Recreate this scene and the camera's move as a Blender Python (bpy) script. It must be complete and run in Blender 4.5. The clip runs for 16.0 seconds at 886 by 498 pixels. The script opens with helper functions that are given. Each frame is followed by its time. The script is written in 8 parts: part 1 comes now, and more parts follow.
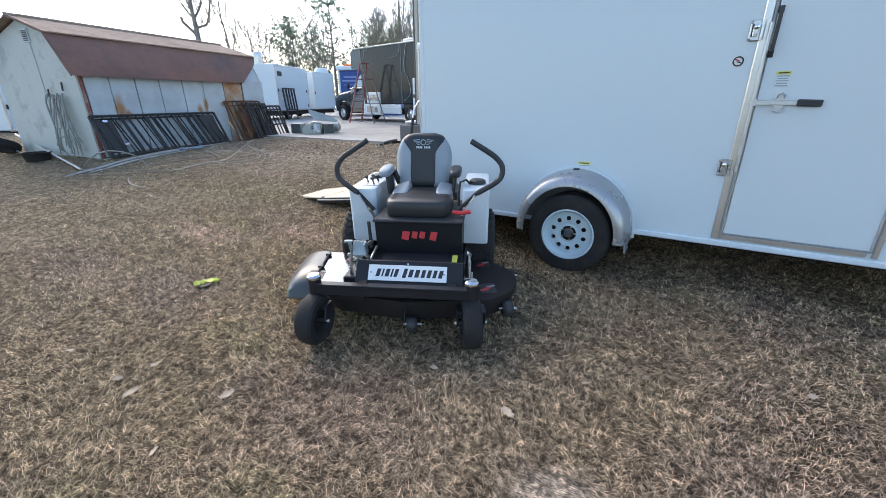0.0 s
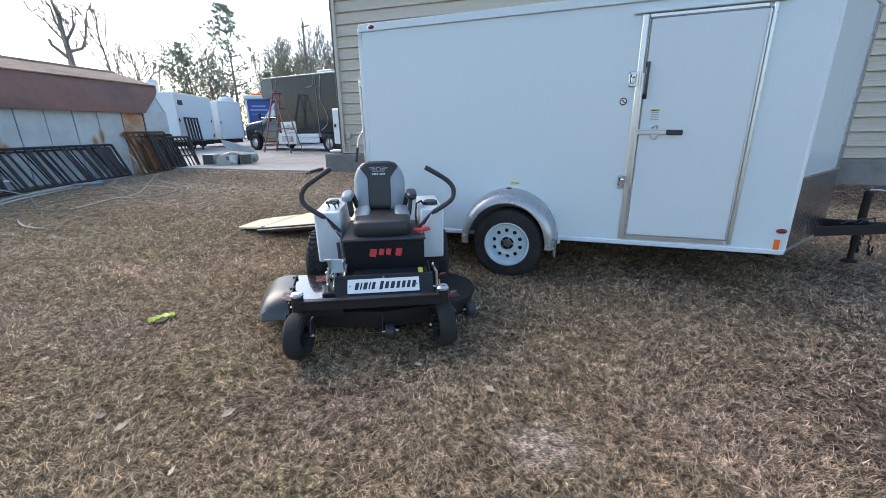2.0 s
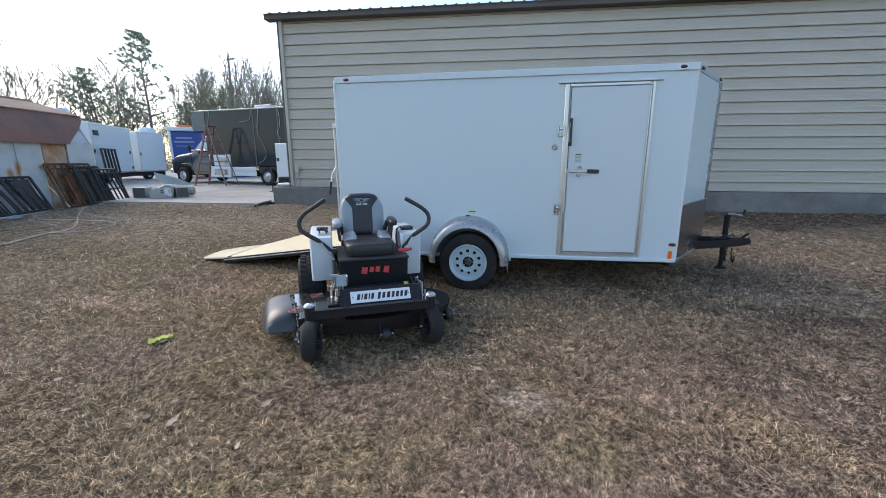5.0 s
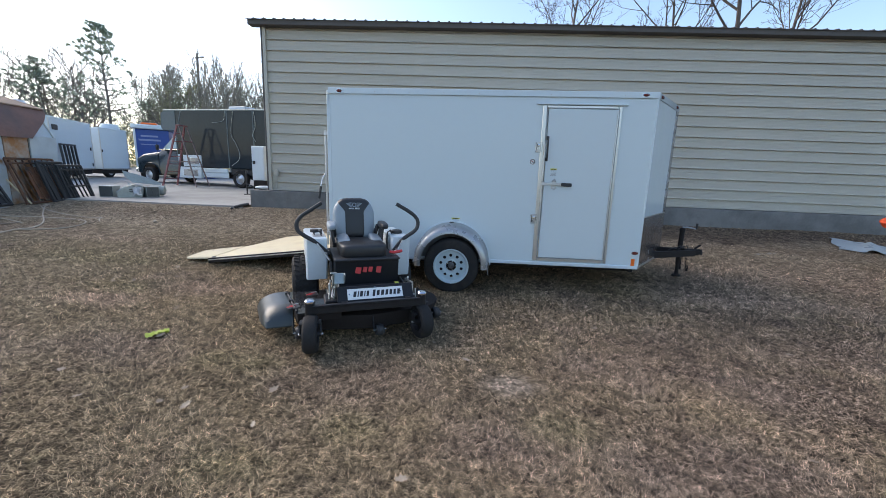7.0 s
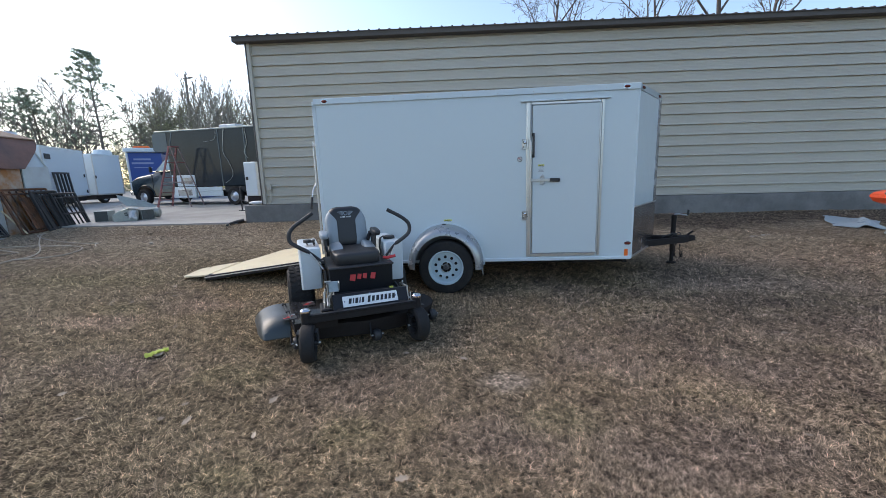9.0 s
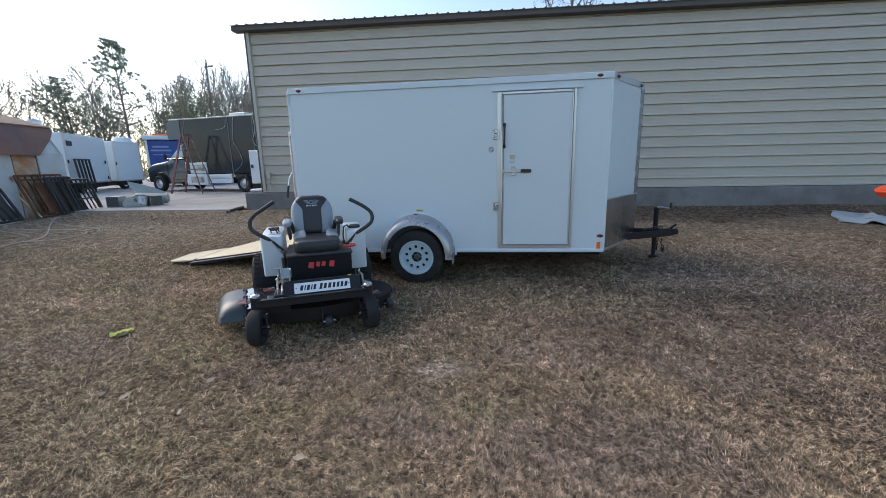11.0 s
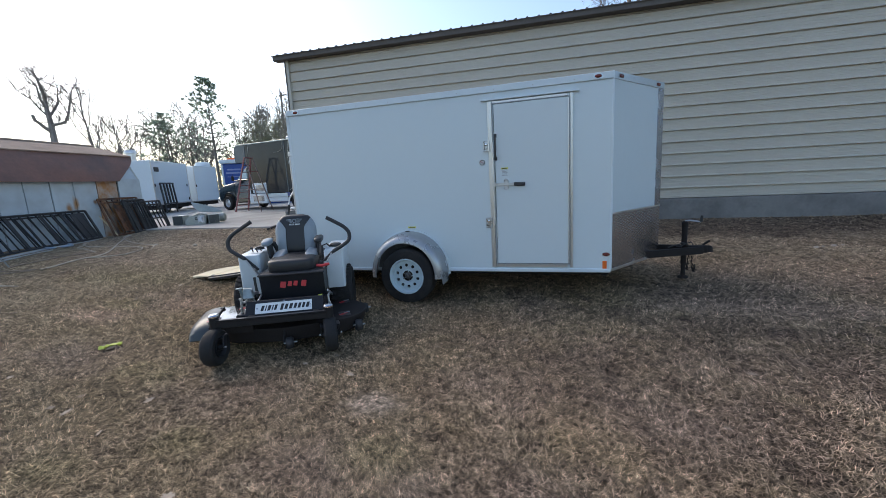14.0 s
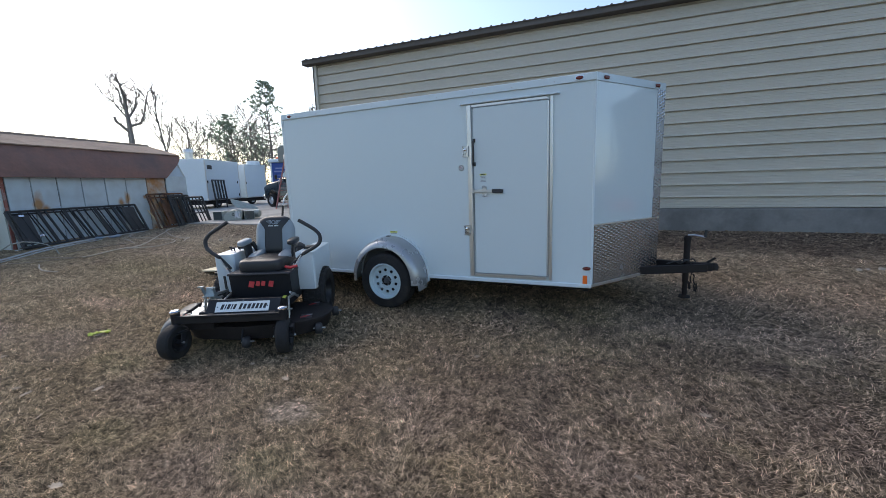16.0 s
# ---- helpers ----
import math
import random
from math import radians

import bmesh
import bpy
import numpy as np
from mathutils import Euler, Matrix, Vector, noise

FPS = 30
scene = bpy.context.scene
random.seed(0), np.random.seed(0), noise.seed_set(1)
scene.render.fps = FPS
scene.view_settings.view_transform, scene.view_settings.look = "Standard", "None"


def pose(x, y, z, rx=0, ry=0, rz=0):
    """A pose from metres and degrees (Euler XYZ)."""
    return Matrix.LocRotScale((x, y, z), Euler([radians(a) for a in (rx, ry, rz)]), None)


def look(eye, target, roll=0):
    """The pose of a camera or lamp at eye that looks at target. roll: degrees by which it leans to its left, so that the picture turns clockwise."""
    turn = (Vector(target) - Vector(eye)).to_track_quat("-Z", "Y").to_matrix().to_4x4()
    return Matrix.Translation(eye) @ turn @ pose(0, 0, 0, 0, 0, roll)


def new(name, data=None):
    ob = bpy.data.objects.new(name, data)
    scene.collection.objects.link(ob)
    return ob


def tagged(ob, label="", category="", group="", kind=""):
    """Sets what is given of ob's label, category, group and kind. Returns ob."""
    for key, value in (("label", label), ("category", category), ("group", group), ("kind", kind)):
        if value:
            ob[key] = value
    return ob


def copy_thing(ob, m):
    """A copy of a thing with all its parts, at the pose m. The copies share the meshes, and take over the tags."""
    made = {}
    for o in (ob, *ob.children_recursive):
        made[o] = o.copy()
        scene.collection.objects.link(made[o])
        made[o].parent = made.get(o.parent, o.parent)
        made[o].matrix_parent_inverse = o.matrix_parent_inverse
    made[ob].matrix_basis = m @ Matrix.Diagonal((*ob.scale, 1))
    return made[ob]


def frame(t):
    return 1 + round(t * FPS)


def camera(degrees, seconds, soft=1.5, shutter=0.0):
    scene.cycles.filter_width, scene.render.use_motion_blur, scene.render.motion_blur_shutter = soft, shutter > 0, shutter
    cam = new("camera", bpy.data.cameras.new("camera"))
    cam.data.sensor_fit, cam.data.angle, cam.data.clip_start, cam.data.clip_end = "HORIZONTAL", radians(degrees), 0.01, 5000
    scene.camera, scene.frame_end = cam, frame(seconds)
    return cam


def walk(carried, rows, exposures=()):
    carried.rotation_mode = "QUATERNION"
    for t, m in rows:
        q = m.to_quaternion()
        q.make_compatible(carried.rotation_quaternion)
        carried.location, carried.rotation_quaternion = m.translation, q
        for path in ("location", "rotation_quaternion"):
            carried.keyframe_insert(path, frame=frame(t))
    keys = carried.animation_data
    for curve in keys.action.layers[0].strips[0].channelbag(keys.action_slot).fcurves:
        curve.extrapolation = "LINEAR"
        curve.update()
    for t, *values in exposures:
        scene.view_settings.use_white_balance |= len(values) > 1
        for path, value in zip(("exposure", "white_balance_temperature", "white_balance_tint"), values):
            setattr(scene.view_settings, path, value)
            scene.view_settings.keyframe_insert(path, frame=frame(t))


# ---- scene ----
cam = camera(97.1, 16.0, soft=0.8)
METRES, EYE, TILT, LEAN, TURN = 4.237, 1.335, -0.27, -0.48, 29.0
ROWS = [
    (0.0, 0.0, 0.0, 0.0, -0.27, -20.53, 0.71),
    (0.5, -0.0018, -0.0367, 0.0028, -1.16, -19.69, 0.13),
    (1.0, -0.0079, -0.0681, 0.0049, -2.15, -20.1, 0.46),
    (1.5, -0.0373, -0.0728, 0.0062, -7.54, -17.92, 0.08),
    (2.0, -0.0788, -0.0727, 0.008, -12.72, -17.08, 1.12),
    (2.5, -0.0886, -0.0959, 0.011, -14.04, -15.49, 0.41),
    (3.0, -0.0907, -0.1395, 0.0118, -14.48, -15.07, 0.8),
    (3.5, -0.1075, -0.1589, 0.0176, -15.63, -13.55, 0.75),
    (4.0, -0.1438, -0.1596, 0.018, -20.95, -12.81, 1.57),
    (6.5, -0.2579, -0.2268, 0.0174, -24.53, -11.92, -0.74),
    (7.0, -0.2701, -0.2263, 0.0192, -26.82, -11.19, -1.63),
    (7.5, -0.2729, -0.227, 0.0197, -27.21, -10.59, -1.31),
    (8.0, -0.273, -0.2294, 0.0195, -26.72, -10.29, -0.08),
    (8.5, -0.2719, -0.2324, 0.0182, -27.77, -10.04, 0.97),
    (9.0, -0.2591, -0.2406, 0.0164, -27.57, -10.67, 2.06),
    (9.5, -0.2256, -0.2657, 0.015, -26.32, -10.82, 1.68),
    (10.0, -0.1975, -0.2879, 0.0158, -25.67, -12.19, 1.19),
    (12.5, -0.0432, -0.3118, 0.0144, -21.39, -11.56, 2.8),
    (13.0, -0.0097, -0.3067, 0.0101, -19.7, -10.6, 2.45),
    (13.5, 0.023, -0.3025, 0.0123, -18.9, -10.55, 2.96),
    (14.0, 0.0699, -0.3261, 0.0103, -15.52, -9.8, 3.28),
    (14.5, 0.1206, -0.3505, 0.0158, -12.21, -10.33, 2.36),
    (15.0, 0.1637, -0.3411, 0.0117, -10.9, -9.3, 2.32),
    (15.5, 0.2062, -0.3258, 0.0168, -11.05, -9.82, 1.98),
    (16.0, 0.256, -0.3404, 0.0136, -8.36, -9.36, 2.17),
]
walk(cam, [(t, pose(0, 0, EYE, TILT, LEAN, TURN) @ pose(METRES * x, METRES * y, METRES * z, 90 + pitch, roll, yaw)) for t, x, y, z, yaw, pitch, roll in ROWS],
     exposures=((0.0, 1.50), (2.0, 1.40), (3.5, 1.27), (6.5, 1.10), (9.0, 0.98), (12.5, 0.90), (16.0, 0.85)))

# ---- light ----
SUN_AZ, SUN_EL = -68.0, 37.0      # degrees from +y towards +x, and above the horizon
world = bpy.data.worlds.new("world")
scene.world = world
world.use_nodes = True
wn = world.node_tree.nodes
sky = wn.new("ShaderNodeTexSky")
sky.sky_type, sky.sun_disc = "NISHITA", False
sky.sun_elevation, sky.sun_rotation = radians(SUN_EL), radians(SUN_AZ)
sky.air_density, sky.dust_density, sky.ozone_density = 1.0, 1.6, 1.2
world.node_tree.links.new(sky.outputs[0], wn["Background"].inputs[0])
wn["Background"].inputs[1].default_value = 0.15
sun_dir = Vector((math.sin(radians(SUN_AZ)) * math.cos(radians(SUN_EL)), math.cos(radians(SUN_AZ)) * math.cos(radians(SUN_EL)), math.sin(radians(SUN_EL))))
sun = new("sun", bpy.data.lights.new("sun", "SUN"))
sun.data.energy, sun.data.angle, sun.data.color = 0.66, radians(34), (1.0, 0.87, 0.73)
sun.matrix_world = look(sun_dir * 50, (0, 0, 0))


# ---- tools ----
def rot(rx=0, ry=0, rz=0):
    return Euler([radians(a) for a in (rx, ry, rz)]).to_matrix()


CH = [(sx, sy, sz, k) for sx in (-1, 1) for sy in (-1, 1) for sz in (-1, 1) for k in range(3)]
CHI = {c: i for i, c in enumerate(CH)}


def chamfer_faces():
    out = []
    for k in range(3):
        a, b = (k + 1) % 3, (k + 2) % 3
        for s in (-1, 1):
            loop = []
            for ua, ub in ((-1, -1), (1, -1), (1, 1), (-1, 1)):
                c = [0, 0, 0]
                c[k], c[a], c[b] = s, ua, ub
                loop.append(CHI[(*c, k)])
            out.append(loop if s > 0 else loop[::-1])
        for ua in (-1, 1):
            for ub in (-1, 1):
                lo, hi = [0, 0, 0], [0, 0, 0]
                lo[k], lo[a], lo[b] = -1, ua, ub
                hi[k], hi[a], hi[b] = 1, ua, ub
                quad = [CHI[(*lo, a)], CHI[(*hi, a)], CHI[(*hi, b)], CHI[(*lo, b)]]
                out.append(quad if ua * ub < 0 else quad[::-1])
    for sx in (-1, 1):
        for sy in (-1, 1):
            for sz in (-1, 1):
                tri = [CHI[(sx, sy, sz, 0)], CHI[(sx, sy, sz, 1)], CHI[(sx, sy, sz, 2)]]
                out.append(tri if sx * sy * sz > 0 else tri[::-1])
    return out


CHF = chamfer_faces()


class Mesh:
    """Collects vertices and faces of one mesh."""

    def __init__(self):
        self.v, self.f = [], []

    def add(self, verts, faces):
        n = len(self.v)
        self.v += [tuple(p) for p in verts]
        self.f += [[n + i for i in face] for face in faces]
        return self

    def box(self, c, s, r=None, b=0.004):
        """A box with chamfered edges: centre, size, rotation, chamfer."""
        h = [v / 2 for v in s]
        b = min(b, 0.45 * min(s))
        pts = []
        for sx, sy, sz, k in CH:
            p = [sx * (h[0] - b), sy * (h[1] - b), sz * (h[2] - b)]
            p[k] += (sx, sy, sz)[k] * b
            p = Vector(p)
            if r is not None:
                p = r @ p
            pts.append(p + Vector(c))
        return self.add(pts, CHF)

    def ring(self, pts_rings, caps=True, closed=False):
        """Joins rings of equally many points."""
        n, m = len(pts_rings[0]), len(pts_rings)
        faces = []
        for j in range(m if closed else m - 1):
            j2 = (j + 1) % m
            for i in range(n):
                i2 = (i + 1) % n
                faces.append([j * n + i, j * n + i2, j2 * n + i2, j2 * n + i])
        if caps and not closed:
            faces.append(list(range(n))[::-1])
            faces.append([(m - 1) * n + i for i in range(n)])
        return self.add([p for ring in pts_rings for p in ring], faces)

    def tube(self, pts, r, n=10, caps=True):
        """A round bar along points; r a number or one for each point."""
        pts = [Vector(p) for p in pts]
        rs = r if isinstance(r, (list, tuple)) else [r] * len(pts)
        rings, ref = [], None
        for i, p in enumerate(pts):
            d = (pts[min(i + 1, len(pts) - 1)] - pts[max(i - 1, 0)]).normalized()
            if ref is None:
                ref = d.orthogonal().normalized()
            ref = (ref - d * ref.dot(d)).normalized()
            o = d.cross(ref)
            rings.append([p + rs[i] * (math.cos(6.28318 * k / n) * ref + math.sin(6.28318 * k / n) * o) for k in range(n)])
        return self.ring(rings, caps)

    def bar(self, a, b, w, h, up=(0, 0, 1), c=0.003):
        """A square bar from a to b: w across, h along up."""
        a, b = Vector(a), Vector(b)
        x = (b - a).normalized()
        u = Vector(up)
        y = u.cross(x).normalized()
        z = x.cross(y)
        return self.box((a + b) / 2, ((b - a).length, w, h), Matrix((x, y, z)).transposed(), c)

    def lathe(self, prof, c, axis=(0, 1, 0), n=24, closed=True):
        """A turned shape: profile of (radius, along) round an axis."""
        ax = Vector(axis).normalized()
        u = ax.orthogonal().normalized()
        if abs(ax.z) < 0.9:
            u = (Vector((0, 0, 1)) - ax * ax.z).normalized()
        w = ax.cross(u)
        c = Vector(c)
        rings = [[c + ax * h + max(r, 1e-4) * (math.cos(6.28318 * k / n) * u + math.sin(6.28318 * k / n) * w) for k in range(n)] for r, h in prof]
        return self.ring(rings, not closed, closed)

    def prism(self, poly, o, x, y, depth, c=0.0):
        """A flat polygon in the plane of x and y at o, pushed along x cross y by depth."""
        o, x, y = Vector(o), Vector(x), Vector(y)
        z = x.cross(y).normalized()
        a = [o + x * p[0] + y * p[1] for p in poly]
        return self.ring([a, [p + z * depth for p in a]])

    def data(self, name, smooth=30):
        me = bpy.data.meshes.new(name)
        me.from_pydata(self.v, [], self.f)
        bm = bmesh.new()
        bm.from_mesh(me)
        bmesh.ops.recalc_face_normals(bm, faces=bm.faces)
        bm.to_mesh(me)
        bm.free()
        if smooth:
            me.polygons.foreach_set("use_smooth", [True] * len(me.polygons))
            me.set_sharp_from_angle(angle=radians(smooth))
        return me


def part(name, mesh, mat, parent, label="", smooth=30):
    """One mesh object under a thing or a part."""
    me = mesh if isinstance(mesh, bpy.types.Mesh) else mesh.data(name, smooth)
    if not me.materials:
        me.materials.append(mat)
    ob = new(name, me)
    ob.parent = parent
    if label:
        ob["label"] = label
    return ob


def thing(name, m, label, category, group="", kind=""):
    ob = new(name)
    ob.empty_display_size = 0.1
    ob.matrix_world = m
    return tagged(ob, label, category, group, kind)


def lone(name, mesh, mat, m, label, category, group="", kind="", smooth=30):
    ob = part(name, mesh, mat, None, "", smooth)
    ob.matrix_world = m
    return tagged(ob, label, category, group, kind)


# ---- materials ----
def material(name, color, rough=0.5, metal=0.0, var=0.12, scale=3.0, fine=60.0, bump=0.0, bscale=90.0, spec=0.5, coat=0.0, second=None, mix=(0.45, 0.62), mscale=2.0, rvar=0.1, island=0.0, objvar=0.0):
    """A surface with two scales of variation, an optional second colour in patches, and fine relief."""
    m = bpy.data.materials.new(name)
    m.use_nodes = True
    nt = m.node_tree
    nodes, link = nt.nodes, nt.links.new
    p = nodes["Principled BSDF"]
    p.inputs["Metallic"].default_value = metal
    p.inputs["Specular IOR Level"].default_value = spec
    p.inputs["Coat Weight"].default_value = coat
    tc = nodes.new("ShaderNodeTexCoord")

    def noise_of(s, detail=4.0, rgh=0.6):
        t = nodes.new("ShaderNodeTexNoise")
        t.inputs["Scale"].default_value, t.inputs["Detail"].default_value, t.inputs["Roughness"].default_value = s, detail, rgh
        link(tc.outputs["Object"], t.inputs["Vector"])
        return t.outputs["Fac"]

    def maths(op, a, b):
        t = nodes.new("ShaderNodeMath")
        t.operation = op
        for i, v in enumerate((a, b)):
            if isinstance(v, (int, float)):
                t.inputs[i].default_value = v
            else:
                link(v, t.inputs[i])
        return t.outputs[0]

    big, small = noise_of(scale), noise_of(fine, 2.0)
    value = maths("ADD", maths("MULTIPLY", maths("SUBTRACT", big, 0.5), 2.4 * var), maths("MULTIPLY", maths("SUBTRACT", small, 0.5), 1.6 * var))
    value = maths("ADD", value, 1.0)
    if island:
        g = nodes.new("ShaderNodeNewGeometry")
        value = maths("MULTIPLY", value, maths("ADD", maths("MULTIPLY", g.outputs["Random Per Island"], 2 * island), 1 - island))
    if objvar:
        g = nodes.new("ShaderNodeObjectInfo")
        value = maths("MULTIPLY", value, maths("ADD", maths("MULTIPLY", g.outputs["Random"], 2 * objvar), 1 - objvar))
    rgb = nodes.new("ShaderNodeRGB")
    rgb.outputs[0].default_value = (*color, 1)
    col = rgb.outputs[0]
    if second:
        rgb2 = nodes.new("ShaderNodeRGB")
        rgb2.outputs[0].default_value = (*second, 1)
        ramp = nodes.new("ShaderNodeMapRange")
        ramp.inputs["From Min"].default_value, ramp.inputs["From Max"].default_value = mix
        link(noise_of(mscale, 6.0, 0.65), ramp.inputs["Value"])
        mx = nodes.new("ShaderNodeMix")
        mx.data_type = "RGBA"
        link(ramp.outputs[0], mx.inputs["Factor"])
        link(col, mx.inputs["A"])
        link(rgb2.outputs[0], mx.inputs["B"])
        col = mx.outputs["Result"]
    mul = nodes.new("ShaderNodeVectorMath")
    mul.operation = "SCALE"
    link(col, mul.inputs[0])
    link(value, mul.inputs["Scale"])
    link(mul.outputs[0], p.inputs["Base Color"])
    link(maths("ADD", maths("MULTIPLY", maths("SUBTRACT", big, 0.5), 2 * rvar), rough), p.inputs["Roughness"])
    if bump:
        b = nodes.new("ShaderNodeBump")
        b.inputs["Strength"].default_value, b.inputs["Distance"].default_value = 0.6, bump
        link(noise_of(bscale, 5.0), b.inputs["Height"])
        link(b.outputs[0], p.inputs["Normal"])
    return m


WHITE_SKIN = material("white_skin", (0.605, 0.68, 0.705), 0.27, 0, 0.012, 0.5, 12, rvar=0.0)
NOSE_SKIN = material("glossy_white_skin", (0.585, 0.66, 0.69), 0.07, 0, 0.012, 0.5, 12, 0.006, 2.6, spec=0.8, rvar=0.0)
WHITE_DOOR = material("white_door", (0.605, 0.67, 0.69), 0.33, 0, 0.012, 0.7, 14, rvar=0.0)
WHITE_TRIM = material("white_trim", (0.615, 0.69, 0.725), 0.35, 0, 0.05, 3, 30, 0.0006, 20)
ALU = material("mill_aluminium", (0.62, 0.62, 0.61), 0.34, 1.0, 0.1, 4, 60, 0.0006, 60)
GALV = material("zinc_steel", (0.55, 0.56, 0.57), 0.38, 0.9, 0.12, 12, 80, 0.0005, 90)
CHROME = material("chrome", (0.75, 0.75, 0.76), 0.12, 1.0, 0.05)
BLACK = material("black_paint", (0.019, 0.019, 0.021), 0.36, 0, 0.2, 6, 70, 0.0004, 120, spec=0.28)
BLACK_FRAME = material("black_chassis", (0.021, 0.017, 0.016), 0.7, 0, 0.3, 6, 60, 0.001, 80, second=(0.05, 0.025, 0.015), mix=(0.62, 0.78), mscale=5, spec=0.25)
PLASTIC = material("black_plastic", (0.028, 0.028, 0.030), 0.55, 0, 0.15, 10, 120, 0.0005, 200)
RUBBER = material("tyre_rubber", (0.021, 0.020, 0.020), 0.75, 0, 0.3, 8, 80, 0.001, 120, second=(0.045, 0.038, 0.032), mix=(0.52, 0.8), mscale=6, spec=0.3)
RIM = material("white_rim", (0.50, 0.60, 0.64), 0.32, 0, 0.06, 8, 60)
GREY_FENDER = material("white_fender", (0.36, 0.37, 0.38), 0.28, 0.5, 0.08, 3, 40, 0.0008, 30)
ORANGE = material("orange_lens", (0.85, 0.16, 0.02), 0.3, 0, 0.1)
RED_LENS = material("red_lens", (0.13, 0.018, 0.012), 0.25, 0, 0.2)
YELLOW = material("yellow_sticker", (0.66, 0.66, 0.10), 0.5, 0, 0.05)
PAPER = material("white_sticker", (0.72, 0.73, 0.72), 0.5, 0, 0.04)
INK = material("print_grey", (0.30, 0.32, 0.34), 0.6, 0, 0.05)
INK_BLACK = material("print_black", (0.02, 0.02, 0.022), 0.5, 0, 0.05)
PLYWOOD = material("plywood", (0.74, 0.64, 0.43), 0.65, 0, 0.1, 2.5, 50, 0.001, 40, second=(0.62, 0.50, 0.31), mix=(0.5, 0.8), mscale=3)
RED = material("red_print", (0.55, 0.03, 0.035), 0.4, 0, 0.08)
GREY_VINYL = material("grey_vinyl", (0.29, 0.33, 0.36), 0.45, 0, 0.1, 6, 200, 0.0008, 300)
BLACK_VINYL = material("black_vinyl", (0.022, 0.022, 0.024), 0.42, 0, 0.12, 6, 200, 0.0008, 300)
TANK_WHITE = material("mower_white", (0.62, 0.68, 0.715), 0.32, 0, 0.04, 5, 40)
SIDING = material("tan_siding", (0.485, 0.455, 0.386), 0.42, 0, 0.07, 0.8, 20, 0.0008, 14, objvar=0.025)
CONCRETE = material("concrete", (0.215, 0.21, 0.20), 0.85, 0, 0.16, 1.1, 25, 0.003, 30, second=(0.15, 0.147, 0.14), mscale=1.2)
SLAB = material("slab_concrete", (0.35, 0.345, 0.325), 0.85, 0, 0.14, 0.6, 12, 0.002, 20, second=(0.27, 0.267, 0.25), mscale=0.7)
BROWN_TRIM = material("dark_brown_trim", (0.115, 0.103, 0.095), 0.6, 0, 0.2, 2, 30, spec=0.25)


# ---- ground ----
def sstep(a, b, v):
    t = np.clip((v - a) / (b - a), 0, 1)
    return t * t * (3 - 2 * t)


def ground_z(x, y):
    base = np.interp(y, [-400, 1, 3.4, 4.3, 5.5, 7.6, 8.2, 14, 60], [0, 0, -0.015, 0.05, 0.17, 0.39, 0.40, 0.46, 0.49])
    left = 0.03 * np.maximum(0, np.minimum(-x, 14) - 0.5) * sstep(1, 4, y) * (1 - sstep(4, 7.5, y))
    wav = 0.012 * np.sin(1.7 * x + 0.6 * y) * np.sin(1.1 * y - 0.5 * x) + 0.006 * np.sin(4.1 * x + 1.0) * np.sin(3.7 * y)
    under = -0.06 * sstep(7.9, 8.3, y) * sstep(5.1, 5.5, -x)
    return base + left + wav + under


def gz(x, y):
    return float(ground_z(np.float64(x), np.float64(y)))


def axis_steps(lo, hi, step, far):
    inner = np.arange(lo, hi + step / 2, step)
    grow = step * np.cumsum(1.35 ** np.arange(1, 26))
    grow = grow[grow < far]
    return np.concatenate([(lo - grow)[::-1], inner, hi + grow])


GRASS_GROUND = bpy.data.materials.new("dormant_turf")
# ragged patches of the lawn: middle, half lengths, kind
PATCHES = (
    (-2.0, 0.35, 0.75, 0.45, "straw"), (-1.25, 0.50, 0.35, 0.25, "straw"), (0.45, 2.5, 0.9, 0.35, "straw"),
    (-0.1, 1.35, 0.35, 0.2, "straw"), (-4.0, 2.4, 1.2, 0.5, "straw"),
    (-3.1, 1.3, 0.7, 0.35, "plum"), (-1.1, 1.02, 0.6, 0.28, "plum"), (-4.4, 1.2, 0.8, 0.35, "plum"), (2.6, 1.8, 1.2, 0.6, "plum"),
    (0.6, 1.35, 0.55, 0.3, "plum"), (1.9, 1.2, 0.8, 0.4, "plum"), (0.9, 0.35, 0.7, 0.3, "plum"), (-0.3, 0.45, 0.4, 0.25, "plum"),
    (-1.95, 1.2, 0.22, 0.16, "green"), (-1.07, 0.53, 0.2, 0.14, "green"), (-2.25, 1.2, 0.2, 0.14, "green"), (-1.6, 0.2, 0.25, 0.15, "green"),
    (-4.1, 2.6, 0.4, 0.2, "green"), (-6.2, 5.2, 1.5, 0.5, "green"), (-5.3, 3.5, 1.0, 0.3, "green"), (0.1, 0.6, 0.25, 0.15, "green"), (-1.65, 1.75, 0.25, 0.15, "green"),
    # pale patches; those right of the trailer lighten lawn that falls in shade
    (4.6, 4.5, 2.6, 1.0, "dust_lift"), (3.4, 3.3, 1.3, 0.5, "dust_lift"), (6.5, 3.4, 2.0, 0.8, "dust_lift"), (-5.75, 4.4, 0.8, 0.22, "dust_lift"), (-4.1, 2.25, 0.5, 0.25, "dust_lift"), (-3.2, 2.7, 0.5, 0.2, "dust_lift"),
    (5.9, 5.85, 3.2, 0.34, "sand"), (-7.2, 4.6, 1.6, 0.5, "sand"), (-6.7, 6.7, 1.2, 0.35, "sand"),
)


